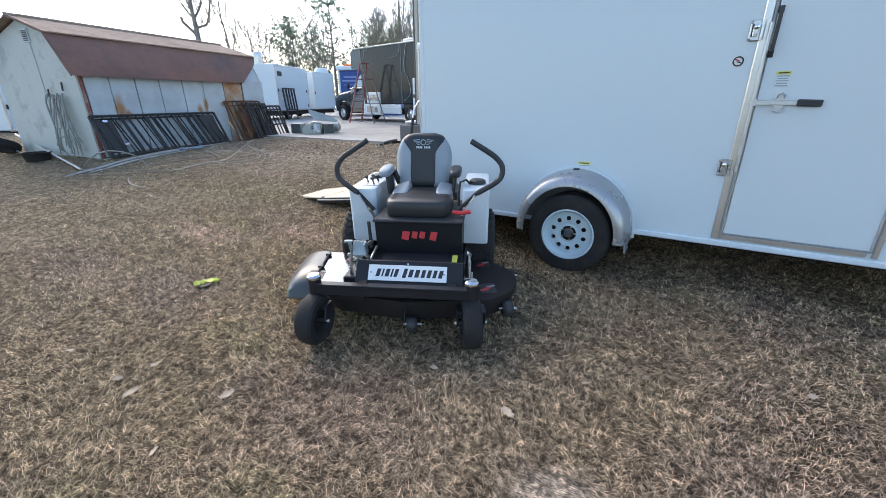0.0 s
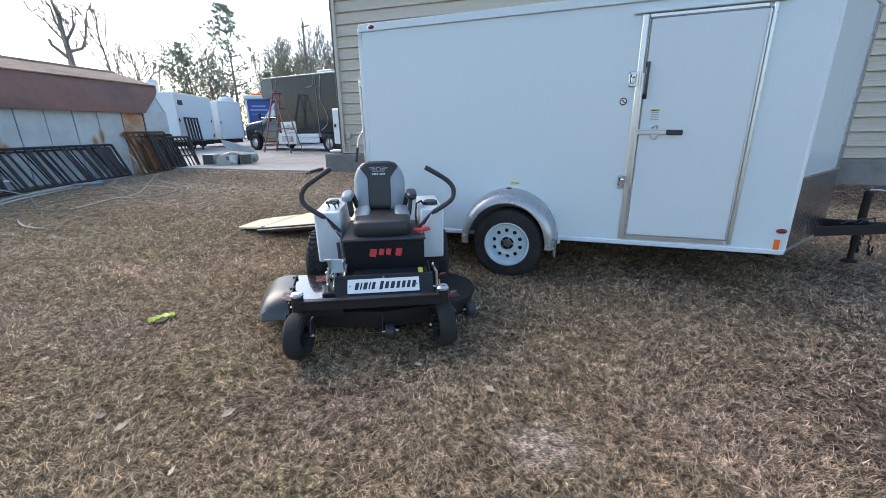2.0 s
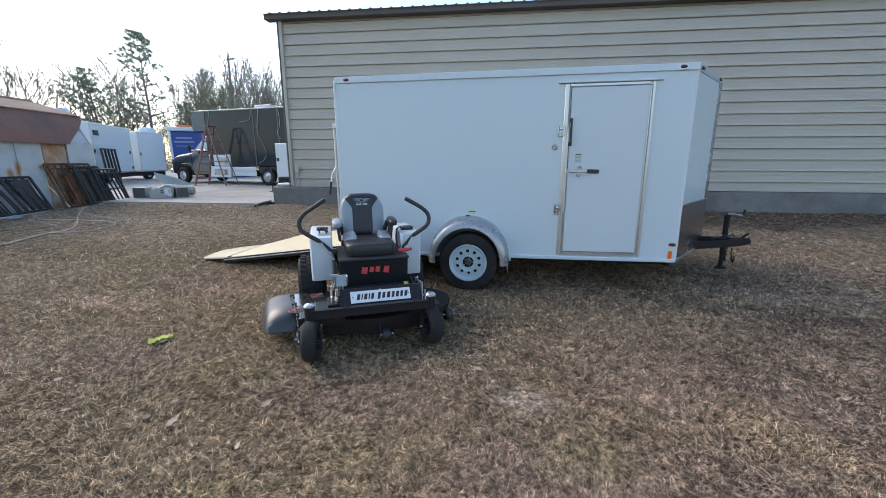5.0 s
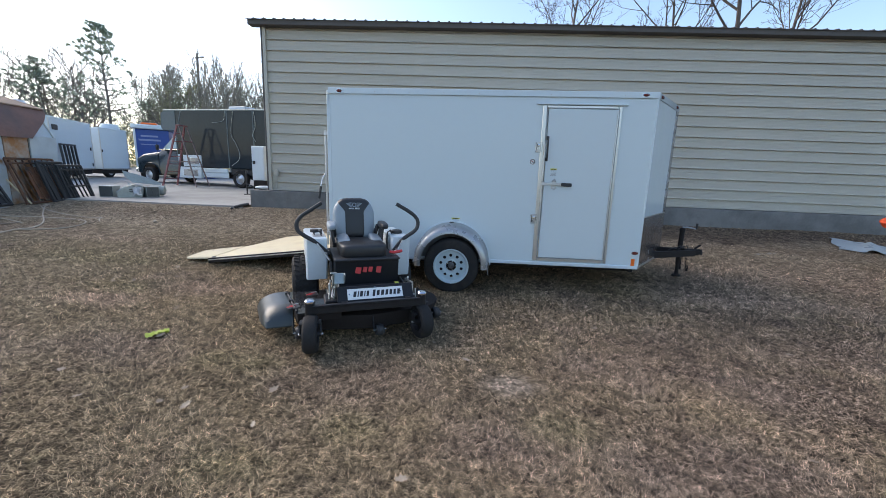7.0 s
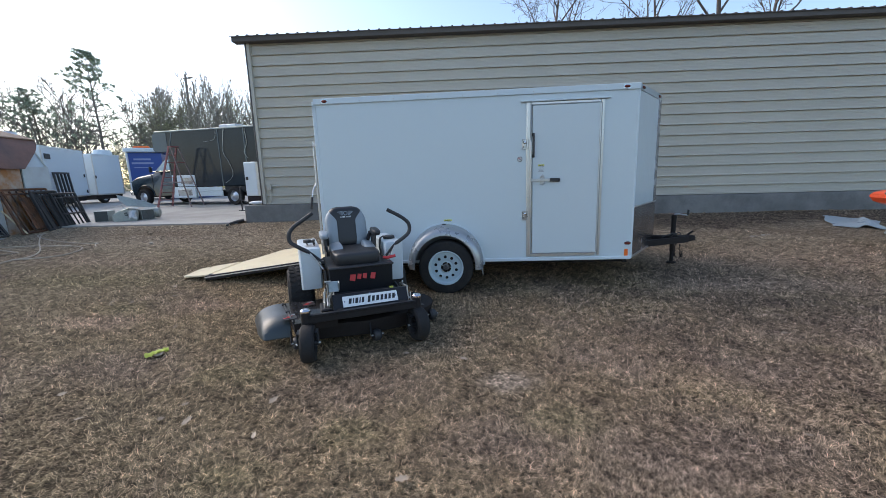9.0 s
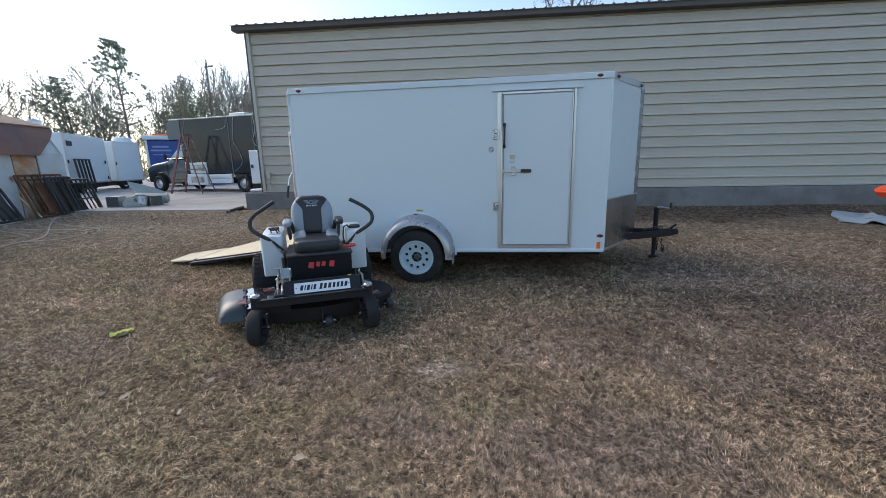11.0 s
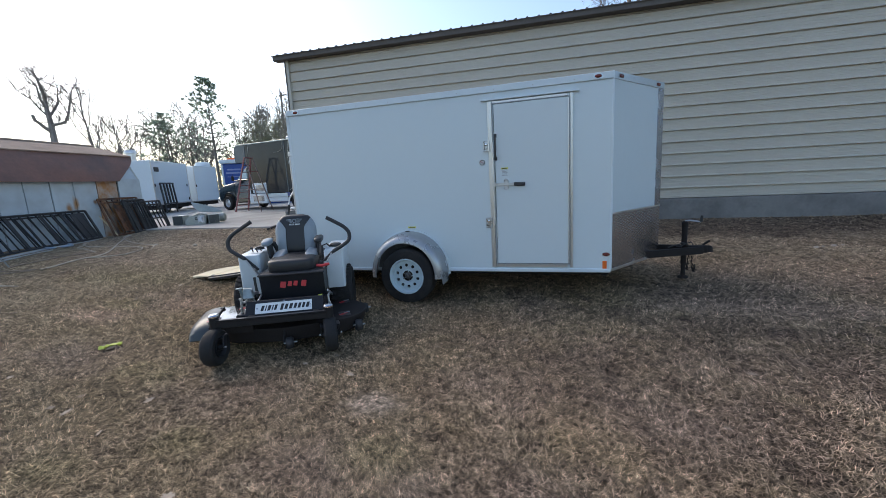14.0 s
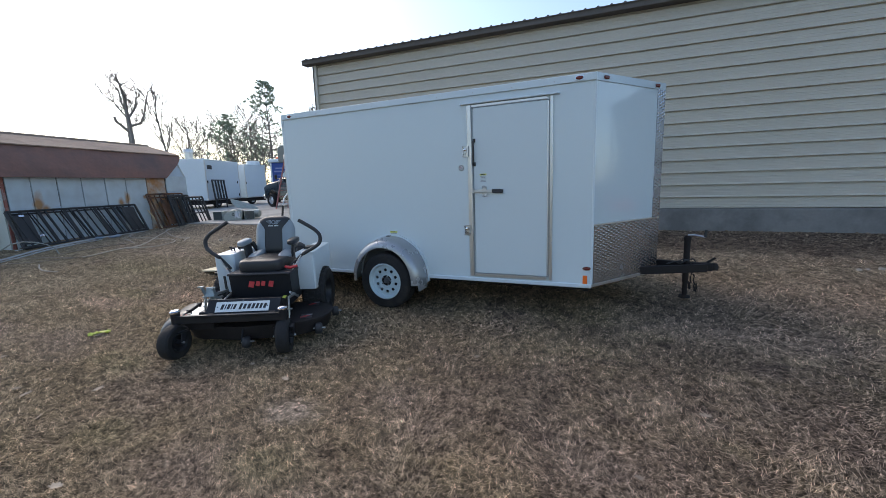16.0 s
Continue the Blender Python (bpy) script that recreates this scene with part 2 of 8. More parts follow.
def turf_nodes(m, blade):
    """Dormant turf: straw, grey-brown and bare soil in patches; on the blades also from blade to blade."""
    m.use_nodes = True
    nodes, link = m.node_tree.nodes, m.node_tree.links.new
    p = nodes["Principled BSDF"]
    geo = nodes.new("ShaderNodeNewGeometry")

    def noise_of(s, detail=5.0):
        t = nodes.new("ShaderNodeTexNoise")
        t.inputs["Scale"].default_value, t.inputs["Detail"].default_value, t.inputs["Roughness"].default_value = s, detail, 0.62
        link(geo.outputs["Position"], t.inputs["Vector"])
        return t.outputs["Fac"]

    def mixed(fac, lo, hi, a, b, most=1.0):
        r = nodes.new("ShaderNodeMapRange")
        r.inputs["From Min"].default_value, r.inputs["From Max"].default_value, r.inputs["To Max"].default_value = lo, hi, most
        link(fac, r.inputs["Value"])
        x = nodes.new("ShaderNodeMix")
        x.data_type = "RGBA"
        link(r.outputs[0], x.inputs["Factor"])
        for k, v in (("A", a), ("B", b)):
            if isinstance(v, tuple):
                x.inputs[k].default_value = (*v, 1)
            else:
                link(v, x.inputs[k])
        return x.outputs["Result"]

    straw, grey, soil, green, plum, sand = (0.240, 0.182, 0.103), (0.162, 0.122, 0.082), (0.090, 0.066, 0.047), (0.180, 0.156, 0.078), (0.174, 0.124, 0.092), (0.360, 0.270, 0.185)
    if blade:
        straw, grey, soil, green, plum, sand = (0.565, 0.425, 0.272), (0.440, 0.327, 0.230), (0.275, 0.196, 0.139), (0.512, 0.415, 0.230), (0.452, 0.338, 0.258), (0.549, 0.425, 0.299)

    def patch(kind):
        """Ragged patches of one kind: the least distance to their middles, in radii, plus noise."""
        total = None
        for x, y, rx, ry, k in PATCHES:
            if k != kind:
                continue
            off = nodes.new("ShaderNodeVectorMath")
            off.operation = "SUBTRACT"
            off.inputs[1].default_value = (x, y, 0)
            link(geo.outputs["Position"], off.inputs[0])
            sc = nodes.new("ShaderNodeVectorMath")
            sc.operation = "MULTIPLY"
            sc.inputs[1].default_value = (1 / rx, 1 / ry, 0)
            link(off.outputs[0], sc.inputs[0])
            ln = nodes.new("ShaderNodeVectorMath")
            ln.operation = "LENGTH"
            link(sc.outputs[0], ln.inputs[0])
            if total is None:
                total = ln.outputs["Value"]
                continue
            mn = nodes.new("ShaderNodeMath")
            mn.operation = "MINIMUM"
            link(total, mn.inputs[0])
            link(ln.outputs["Value"], mn.inputs[1])
            total = mn.outputs[0]
        rag = nodes.new("ShaderNodeMath")
        rag.operation = "MULTIPLY_ADD"
        rag.inputs[1].default_value = 1.8
        link(noise_of(3.2, 6.0), rag.inputs[0])
        link(total, rag.inputs[2])
        return rag.outputs[0]

    col = mixed(noise_of(0.9), 0.4, 0.62, grey, straw)
    col = mixed(noise_of(4.0), 0.5, 0.72, col, soil)
    geo_x = nodes.new("ShaderNodeSeparateXYZ")
    link(geo.outputs["Position"], geo_x.inputs[0])
    wx = nodes.new("ShaderNodeMath")
    wx.operation = "MULTIPLY_ADD"
    wx.inputs[1].default_value = -3.0
    link(noise_of(0.9, 5.0), wx.inputs[0])
    link(geo_x.outputs["X"], wx.inputs[2])
    col = mixed(wx.outputs[0], -0.6, -3.4, col, (0.475, 0.362, 0.225) if blade else (0.205, 0.153, 0.094))
    col = mixed(wx.outputs[0], -4.6, -7.0, col, (0.44, 0.345, 0.225) if blade else (0.335, 0.262, 0.168))
    col = mixed(noise_of(0.62, 5.0), 0.57, 0.72, col, plum)
    col = mixed(patch("straw"), 2.2, 1.2, col, straw, 0.45)
    # paler, redder colour lifts shaded, sky-lit lawn as well as dusty spots
    col = mixed(patch("dust_lift"), 2.2, 1.2, col, (0.68, 0.495, 0.345) if blade else (0.37, 0.265, 0.19), 0.8)
    col = mixed(patch("plum"), 2.2, 1.2, col, plum, 0.6)
    col = mixed(patch("green"), 2.2, 1.2, col, green, 0.5)
    col = mixed(noise_of(0.95, 4.0), 0.64, 0.78, col, green, 0.7)
    sep = nodes.new("ShaderNodeSeparateXYZ")
    link(geo.outputs["Position"], sep.inputs[0])
    wob = nodes.new("ShaderNodeMath")
    wob.operation = "MULTIPLY_ADD"
    wob.inputs[1].default_value = 3.0
    link(noise_of(0.7), wob.inputs[0])
    link(sep.outputs["Y"], wob.inputs[2])
    col = mixed(wob.outputs[0], 5.6, 7.4, col, mixed(noise_of(9.0), 0.4, 0.65, (0.55, 0.437, 0.305), (0.37, 0.288, 0.20)))
    side = nodes.new("ShaderNodeMapRange")
    side.inputs["From Min"].default_value, side.inputs["From Max"].default_value = -0.5, 2.5
    link(sep.outputs["X"], side.inputs["Value"])
    near = nodes.new("ShaderNodeMapRange")
    near.inputs["From Min"].default_value, near.inputs["From Max"].default_value = 7.5, 8.1
    link(wob.outputs[0], near.inputs["Value"])
    both = nodes.new("ShaderNodeMath")
    both.operation = "MULTIPLY"
    link(side.outputs[0], both.inputs[0])
    link(near.outputs[0], both.inputs[1])
    col = mixed(both.outputs[0], 0.0, 1.0, col, mixed(noise_of(7.0), 0.38, 0.62, (0.27, 0.20, 0.145), (0.135, 0.10, 0.075)))
    col = mixed(patch("sand"), 2.1, 1.2, col, sand)
    if not blade:
        # a worn patch of pale soil
        off = nodes.new("ShaderNodeVectorMath")
        off.operation = "SUBTRACT"
        off.inputs[1].default_value = (-0.10, 1.05, 0)
        link(geo.outputs["Position"], off.inputs[0])
        sc = nodes.new("ShaderNodeVectorMath")
        sc.operation = "MULTIPLY"
        sc.inputs[1].default_value = (1 / 0.25, 1 / 0.17, 0)
        link(off.outputs[0], sc.inputs[0])
        ln = nodes.new("ShaderNodeVectorMath")
        ln.operation = "LENGTH"
        link(sc.outputs[0], ln.inputs[0])
        rag = nodes.new("ShaderNodeMath")
        rag.operation = "MULTIPLY_ADD"
        rag.inputs[1].default_value = 1.6
        link(noise_of(14.0), rag.inputs[0])
        link(ln.outputs["Value"], rag.inputs[2])
        col = mixed(rag.outputs[0], 1.9, 1.2, col, (0.62, 0.48, 0.355))
    # felt of dead fibres: streaks in three directions, the strongest showing
    rnd = None
    for turn in (15, 75, 140):
        mp = nodes.new("ShaderNodeMapping")
        mp.inputs["Rotation"].default_value, mp.inputs["Scale"].default_value = (0, 0, radians(turn)), (45, 260, 45)
        link(geo.outputs["Position"], mp.inputs["Vector"])
        t = nodes.new("ShaderNodeTexNoise")
        t.inputs["Scale"].default_value, t.inputs["Detail"].default_value = 1.0, 2.0
        link(mp.outputs[0], t.inputs["Vector"])
        if rnd is None:
            rnd = t.outputs["Fac"]
        else:
            mxm = nodes.new("ShaderNodeMath")
            mxm.operation = "MAXIMUM"
            link(rnd, mxm.inputs[0])
            link(t.outputs["Fac"], mxm.inputs[1])
            rnd = mxm.outputs[0]
    felt = rnd
    lift = nodes.new("ShaderNodeMapRange")
    lift.inputs["From Min"].default_value, lift.inputs["From Max"].default_value = 0.46, 0.74
    link(rnd, lift.inputs["Value"])
    rnd = lift.outputs[0]
    if blade:
        rnd = geo.outputs["Random Per Island"]
    k = nodes.new("ShaderNodeMapRange")
    k.inputs["To Min"].default_value, k.inputs["To Max"].default_value = (0.26, 1.85) if blade else (0.22, 1.55)
    link(rnd, k.inputs["Value"])
    # tufts and gaps of a hand's width
    tuft = nodes.new("ShaderNodeMapRange")
    tuft.inputs["From Min"].default_value, tuft.inputs["From Max"].default_value = 0.36, 0.66
    tuft.inputs["To Min"].default_value, tuft.inputs["To Max"].default_value = 0.62, 1.32
    link(noise_of(11.0, 3.0), tuft.inputs["Value"])
    small = nodes.new("ShaderNodeMapRange")
    small.inputs["From Min"].default_value, small.inputs["From Max"].default_value = 0.36, 0.64
    small.inputs["To Min"].default_value, small.inputs["To Max"].default_value = 0.48, 1.5
    link(noise_of(36.0, 2.0), small.inputs["Value"])
    ks = nodes.new("ShaderNodeMath")
    ks.operation = "MULTIPLY"
    link(k.outputs[0], ks.inputs[0])
    link(small.outputs[0], ks.inputs[1])
    kk = nodes.new("ShaderNodeMath")
    kk.operation = "MULTIPLY"
    link(ks.outputs[0], kk.inputs[0])
    link(tuft.outputs[0], kk.inputs[1])
    s = nodes.new("ShaderNodeVectorMath")
    s.operation = "SCALE"
    link(col, s.inputs[0])
    link(kk.outputs[0], s.inputs["Scale"])
    link(s.outputs[0], p.inputs["Base Color"])
    p.inputs["Roughness"].default_value = 0.75 if blade else 0.95
    p.inputs["Specular IOR Level"].default_value = 0.25 if blade else 0.1
    if blade:
        # thin dry blades let light through
        tr = nodes.new("ShaderNodeBsdfTranslucent")
        link(s.outputs[0], tr.inputs["Color"])
        ms = nodes.new("ShaderNodeMixShader")
        ms.inputs[0].default_value = 0.25
        link(p.outputs[0], ms.inputs[1])
        link(tr.outputs[0], ms.inputs[2])
        link(ms.outputs[0], nodes["Material Output"].inputs["Surface"])
    if not blade:
        b = nodes.new("ShaderNodeBump")
        b.inputs["Strength"].default_value, b.inputs["Distance"].default_value = 0.9, 0.03
        link(felt, b.inputs["Height"])
        link(b.outputs[0], p.inputs["Normal"])


turf_nodes(GRASS_GROUND, False)
BLADES = bpy.data.materials.new("straw_blades")
turf_nodes(BLADES, True)
xs, ys = axis_steps(-14, 14, 0.14, 900), axis_steps(-3.5, 16, 0.14, 900)
gx, gy = np.meshgrid(xs, ys)
gzz = ground_z(gx, gy)
nx, ny = len(xs), len(ys)
idx = np.arange(nx * ny).reshape(ny, nx)
quads = np.stack([idx[:-1, :-1], idx[:-1, 1:], idx[1:, 1:], idx[1:, :-1]], -1).reshape(-1, 4)
me = bpy.data.meshes.new("ground")
me.from_pydata(np.stack([gx, gy, gzz], -1).reshape(-1, 3).tolist(), [], quads.tolist())
me.polygons.foreach_set("use_smooth", [True] * len(me.polygons))
me.materials.append(GRASS_GROUND)
ground = tagged(new("ground", me), "dormant brown lawn sloping up to bare soil", "ground", kind="structure")

slab = Mesh()
sx0, sx1 = -60.0, -5.62
rows_y = [7.72, 9, 11, 14, 20, 45]
top = [[(x, y + (0.04 * math.sin(x * 2.1) if y < 8 else 0), float(np.interp(y, [7.7, 14, 45], [0.425, 0.49, 0.52]))) for x in np.linspace(sx0, sx1, 40)] for y in rows_y]
nv = 40
slab.add([p for r in top for p in r], [[j * nv + i, j * nv + i + 1, (j + 1) * nv + i + 1, (j + 1) * nv + i] for j in range(5) for i in range(nv - 1)])
slab.add([p for p in top[0]] + [(p[0], p[1], p[2] - 0.2) for p in top[0]], [[i, nv + i, nv + i + 1, i + 1] for i in range(nv - 1)])
pavement = lone("pavement", slab, SLAB, Matrix(), "pale grey concrete slab yard", "pavement", kind="structure", smooth=0)


# ---- metal building ----
WALL_YAW = -1.2
building = thing("metal_building", pose(-5.09, 8.107, 0.81, 0, 0, WALL_YAW), "tan metal building with horizontal ribbed siding and brown eaves", "building")
BL, BH, BD, RIB, RIB_DROP = 22.0, 3.66, 9.0, 3.66 / 16, 0.057
core = Mesh()
core.box((BL / 2, BD / 2 + 0.05, BH / 2 - 0.02), (BL - 0.02, BD, BH - 0.02), b=0.01)
part("wall", core, SIDING, building, "tan metal wall core")
prof = [(0.0, 0.0), (-0.014, 0.002), (-0.014, 0.022), (0.032, 0.024), (0.036, 0.030), (0.034, 0.036), (0.0, 0.056), (0.0, 0.110), (0.004, 0.117), (0.0, 0.124), (0.0, 0.160), (0.004, 0.167), (0.0, 0.174), (0.0, RIB), (-0.03, RIB), (-0.03, 0.0)]
row = Mesh()
row.ring([[(x, 0.03 - p[0], p[1]) for p in prof] for x in (0.04, BL)])
row_me = row.data("siding_panel", 0)
row_me.materials.append(SIDING)
for i in range(17):
    ob = part("siding_panel", row_me, SIDING, building)
    ob.location = (0, 0, RIB * i - RIB_DROP)
    if i == 16:
        ob.scale = (1, 1, RIB_DROP / RIB)
part("base_flashing", Mesh().box((BL / 2, -0.012, 0.012), (BL, 0.07, 0.018), b=0.004), SIDING, building, "pale metal base flashing")
trim = Mesh()
trim.box((0.0, 0.05, BH / 2), (0.09, 0.16, BH), b=0.006)
part("corner_trim", trim, SIDING, building)
part("corner_edge", Mesh().box((-0.043, 0.02, BH / 2), (0.035, 0.12, BH), b=0.005), BROWN_TRIM, building)
base = Mesh()
base.box((BL / 2 - 0.2, BD / 2, -0.36), (BL + 0.5, BD + 0.28, 0.70), b=0.012)
part("foundation", base, CONCRETE, building, "grey poured concrete footing")
fas = Mesh()
fas.box((BL / 2 - 0.05, -0.16, BH + 0.045), (BL + 0.45, 0.03, 0.11), b=0.006)
fas.box((BL / 2 - 0.05, -0.06, BH + 0.0), (BL + 0.45, 0.2, 0.02), b=0.004)
part("eave_fascia", fas, BROWN_TRIM, building)
roof = Mesh()
slope = math.radians(9)
rp = []
x = -0.30
while x < BL + 0.2:
    rp += [(x, 0.0), (x + 0.15, 0.0), (x + 0.172, 0.022), (x + 0.192, 0.022), (x + 0.214, 0.0)]
    x += 0.2286
lower = [(px, -0.20, BH + 0.10 + h) for px, h in rp]
upper = [(px, BD / 2, BH + 0.10 + h + (BD / 2 + 0.2) * math.tan(slope)) for px, h in rp]
back = [(px, BD + 0.2, BH + 0.10 + h) for px, h in rp]
n = len(rp)
for a, b in ((lower, upper), (upper, back)):
    roof.add(a + b, [[i, i + 1, n + i + 1, n + i] for i in range(n - 1)])
roof.add(lower + [(p[0], p[1], BH + 0.085) for p in lower], [[i, n + i, n + i + 1, i + 1] for i in range(n - 1)])
part("roof", roof, BROWN_TRIM, building, "dark brown ribbed metal roof", smooth=0)
gab = Mesh()
gab.prism([(0, 0), (BD, 0), (BD / 2, BD / 2 * math.tan(slope))], (0.02, 0.05, BH), (0, 1, 0), (0, 0, 1), 0.05)
part("gable", gab, SIDING, building)
mb = Mesh().box((0.17, -0.03, 0.42), (0.09, 0.07, 0.16), b=0.008)
mb.tube([(0.17, -0.02, 0.34), (0.17, -0.02, 0.0)], 0.014, 8)
lone("meter_box", mb, SIDING, building.matrix_world.copy(), "small tan electrical box with conduit on the siding", "electrical box")



# ---- cargo trailer ----
def plate_material():
    m = bpy.data.materials.new("tread_plate")
    m.use_nodes = True
    nodes, link = m.node_tree.nodes, m.node_tree.links.new
    p = nodes["Principled BSDF"]
    p.inputs["Base Color"].default_value = (0.37, 0.385, 0.43, 1)
    p.inputs["Metallic"].default_value, p.inputs["Roughness"].default_value = 1.0, 0.22
    tc = nodes.new("ShaderNodeTexCoord")
    waves = []
    for a in (38, -38):
        mp = nodes.new("ShaderNodeMapping")
        mp.inputs["Rotation"].default_value = (0, radians(a), radians(52))
        link(tc.outputs["Object"], mp.inputs["Vector"])
        w = nodes.new("ShaderNodeTexWave")
        w.inputs["Scale"].default_value, w.inputs["Distortion"].default_value = 11.0, 0.0
        w.bands_direction = "Z"
        link(mp.outputs[0], w.inputs["Vector"])
        waves.append(w.outputs["Fac"])
    mx = nodes.new("ShaderNodeMath")
    mx.operation = "MULTIPLY"
    link(waves[0], mx.inputs[0])
    link(waves[1], mx.inputs[1])
    b = nodes.new("ShaderNodeBump")
    b.inputs["Strength"].default_value, b.inputs["Distance"].default_value = 0.8, 0.0026
    link(mx.outputs[0], b.inputs["Height"])
    link(b.outputs[0], p.inputs["Normal"])
    n = nodes.new("ShaderNodeTexNoise")
    n.inputs["Scale"].default_value = 3.0
    link(tc.outputs["Object"], n.inputs["Vector"])
    r = nodes.new("ShaderNodeMapRange")
    r.inputs["To Min"].default_value, r.inputs["To Max"].default_value = 0.14, 0.34
    link(n.outputs["Fac"], r.inputs["Value"])
    link(r.outputs[0], p.inputs["Roughness"])
    return m


TREAD = plate_material()
DULL_RAIL = material("dull_rail", (0.42, 0.46, 0.49), 0.36, 0.6, 0.08, 4, 50, 0.0005, 40)
TRAILER_POSE = pose(-0.57, 3.375, 0, 0, -0.5, -2.5)
trailer = thing("cargo_trailer", TRAILER_POSE, "white enclosed single-axle cargo trailer parked on the lawn", "trailer")
ZB, ZR, ZT = 0.36, 2.274, 2.342                # floor rail, underside and top of roof rail
XR, XF, XN, TW = -1.515, 2.243, 2.885, 1.83     # rear, front corner, nose, width
DX0, DX1, DZ0, DZ1 = 1.05, 1.83, 0.415, 2.155  # door leaf
wall = Mesh()
for x0, x1, z0, z1 in ((XR, DX0, ZB, ZR), (DX1, XF, ZB, ZR), (DX0, DX1, DZ1, ZR), (DX0, DX1, ZB, DZ0)):
    wall.box(((x0 + x1) / 2, 0.018, (z0 + z1) / 2), (x1 - x0, 0.03, z1 - z0), b=0.0005)
part("side_wall", wall, WHITE_SKIN, trailer, "smooth white aluminium side wall", smooth=0)
part("side_wall", Mesh().box(((XR + XF) / 2, TW - 0.018, (ZB + ZR) / 2), (XF - XR, 0.03, ZR - ZB), b=0.001), WHITE_SKIN, trailer)
outline = [(XR, 0), (XF, 0), (XN, 0.885), (XN, 0.945), (XF, TW), (XR, TW)]
part("roof", Mesh().prism([(x, y) for x, y in outline], (0, 0, ZT - 0.03), (1, 0, 0), (0, 1, 0), 0.024), WHITE_TRIM, trailer, "white sheet roof")
part("floor", Mesh().prism([(XR, 0.02), (XF, 0.02), (XN - 0.03, 0.885), (XN - 0.03, 0.945), (XF, TW - 0.02), (XR, TW - 0.02)], (0, 0, ZB), (1, 0, 0), (0, 1, 0), 0.03), PLYWOOD, trailer)
part("front_bulkhead", Mesh().box((XF + 0.0, TW / 2, (ZB + ZR) / 2), (0.02, TW - 0.1, ZR - ZB), b=0.002), PLYWOOD, trailer)


def nose_panel(a, b, z0, z1, mat, name, off=0.0, label=""):
    a, b = Vector((*a, 0)), Vector((*b, 0))
    d = (b - a).normalized()
    nrm = Vector((d.y, -d.x, 0))
    m = Mesh()
    m.box((a + b) / 2 + Vector((0, 0, (z0 + z1) / 2)) + nrm * (off - 0.013), ((b - a).length, 0.022, z1 - z0), Matrix((d, -nrm, Vector((0, 0, 1)))).transposed(), 0.001)
    return part(name, m, mat, trailer, label)


for a, b in ((outline[1], outline[2]), (outline[2], outline[3]), (outline[3], outline[4])):
    nose_panel(a, b, ZB, ZR, NOSE_SKIN, "nose_panel", label="glossy white front skin with slight waves")
    nose_panel(a, b, 0.33, 0.94, TREAD, "stone_guard", 0.004, "bright tread plate stone guard")
    nose_panel(a, b, ZR - 0.002, ZT, DULL_RAIL, "nose_rail", 0.008)
    nose_panel(a, b, 0.94, 0.955, ALU, "guard_edge", 0.007)
    nose_panel(a, b, 0.332, 0.362, ALU, "guard_foot", 0.008)
ca, cb = Vector((*outline[1], 0)), Vector((*outline[2], 0))
dn = (cb - ca).normalized()
c0 = cb - dn * 0.13
nose_panel(c0[:2], cb[:2], 0.955, ZR, TREAD, "nose_corner_plate", 0.0065, "tread plate corner strip")
nose_panel(cb[:2], outline[3], 0.955, ZR, TREAD, "nose_corner_plate", 0.0065)
# rails and posts
part("roof_rail", Mesh().box(((XR + XF) / 2, 0.0, (ZR + ZT) / 2), (XF - XR + 0.02, 0.03, ZT - ZR), b=0.004), WHITE_TRIM, trailer)
part("roof_rail", Mesh().box(((XR + XF) / 2, TW, (ZR + ZT) / 2), (XF - XR + 0.02, 0.03, ZT - ZR), b=0.004), WHITE_TRIM, trailer)
part("bottom_rail", Mesh().box(((XR + XF) / 2, 0.005, 0.343), (XF - XR, 0.045, 0.04), b=0.006), WHITE_TRIM, trailer)
part("bottom_rail", Mesh().box(((XR + XF) / 2, TW - 0.005, 0.343), (XF - XR, 0.045, 0.04), b=0.006), WHITE_TRIM, trailer)
part("front_corner_trim", Mesh().tube([(XF, 0.004, ZB), (XF, 0.004, ZR)], 0.011, 10), WHITE_TRIM, trailer)
for y in (0.03, TW - 0.03):
    part("rear_post", Mesh().box((XR - 0.01, y, (ZB + ZR) / 2), (0.05, 0.06, ZR - ZB), b=0.006), WHITE_TRIM, trailer)
part("rear_header", Mesh().box((XR - 0.01, TW / 2, ZR - 0.03), (0.05, TW, 0.14), b=0.006), WHITE_TRIM, trailer)
for i in range(7):
    part("cross_member", Mesh().bar((XR + 0.1 + i * 0.6, 0.04, 0.31), (XR + 0.1 + i * 0.6, TW - 0.04, 0.31), 0.05, 0.07), BLACK_FRAME, trailer)
for y in (0.22, TW - 0.22):
    part("chassis_rail", Mesh().bar((XR, y, 0.30), (XF, y, 0.30), 0.05, 0.10), BLACK_FRAME, trailer)
# rivets on rail and door frame share one mesh
riv = Mesh().lathe([(0.0, 0.003), (0.004, 0.002), (0.006, 0.0)], (0, 0, 0), (0, -1, 0), 8, False).data("rivet")
riv.materials.append(GALV)
spots = [(x, -0.0155, 2.30) for x in np.arange(XR + 0.15, XF, 0.405)] + [(0.998, -0.0135, z) for z in np.arange(0.5, 2.1, 0.2)] + [(1.862, -0.0135, z) for z in np.arange(0.5, 2.15, 0.135)]
for s in spots:
    ob = part("rivet", riv, GALV, trailer)
    ob.location = s

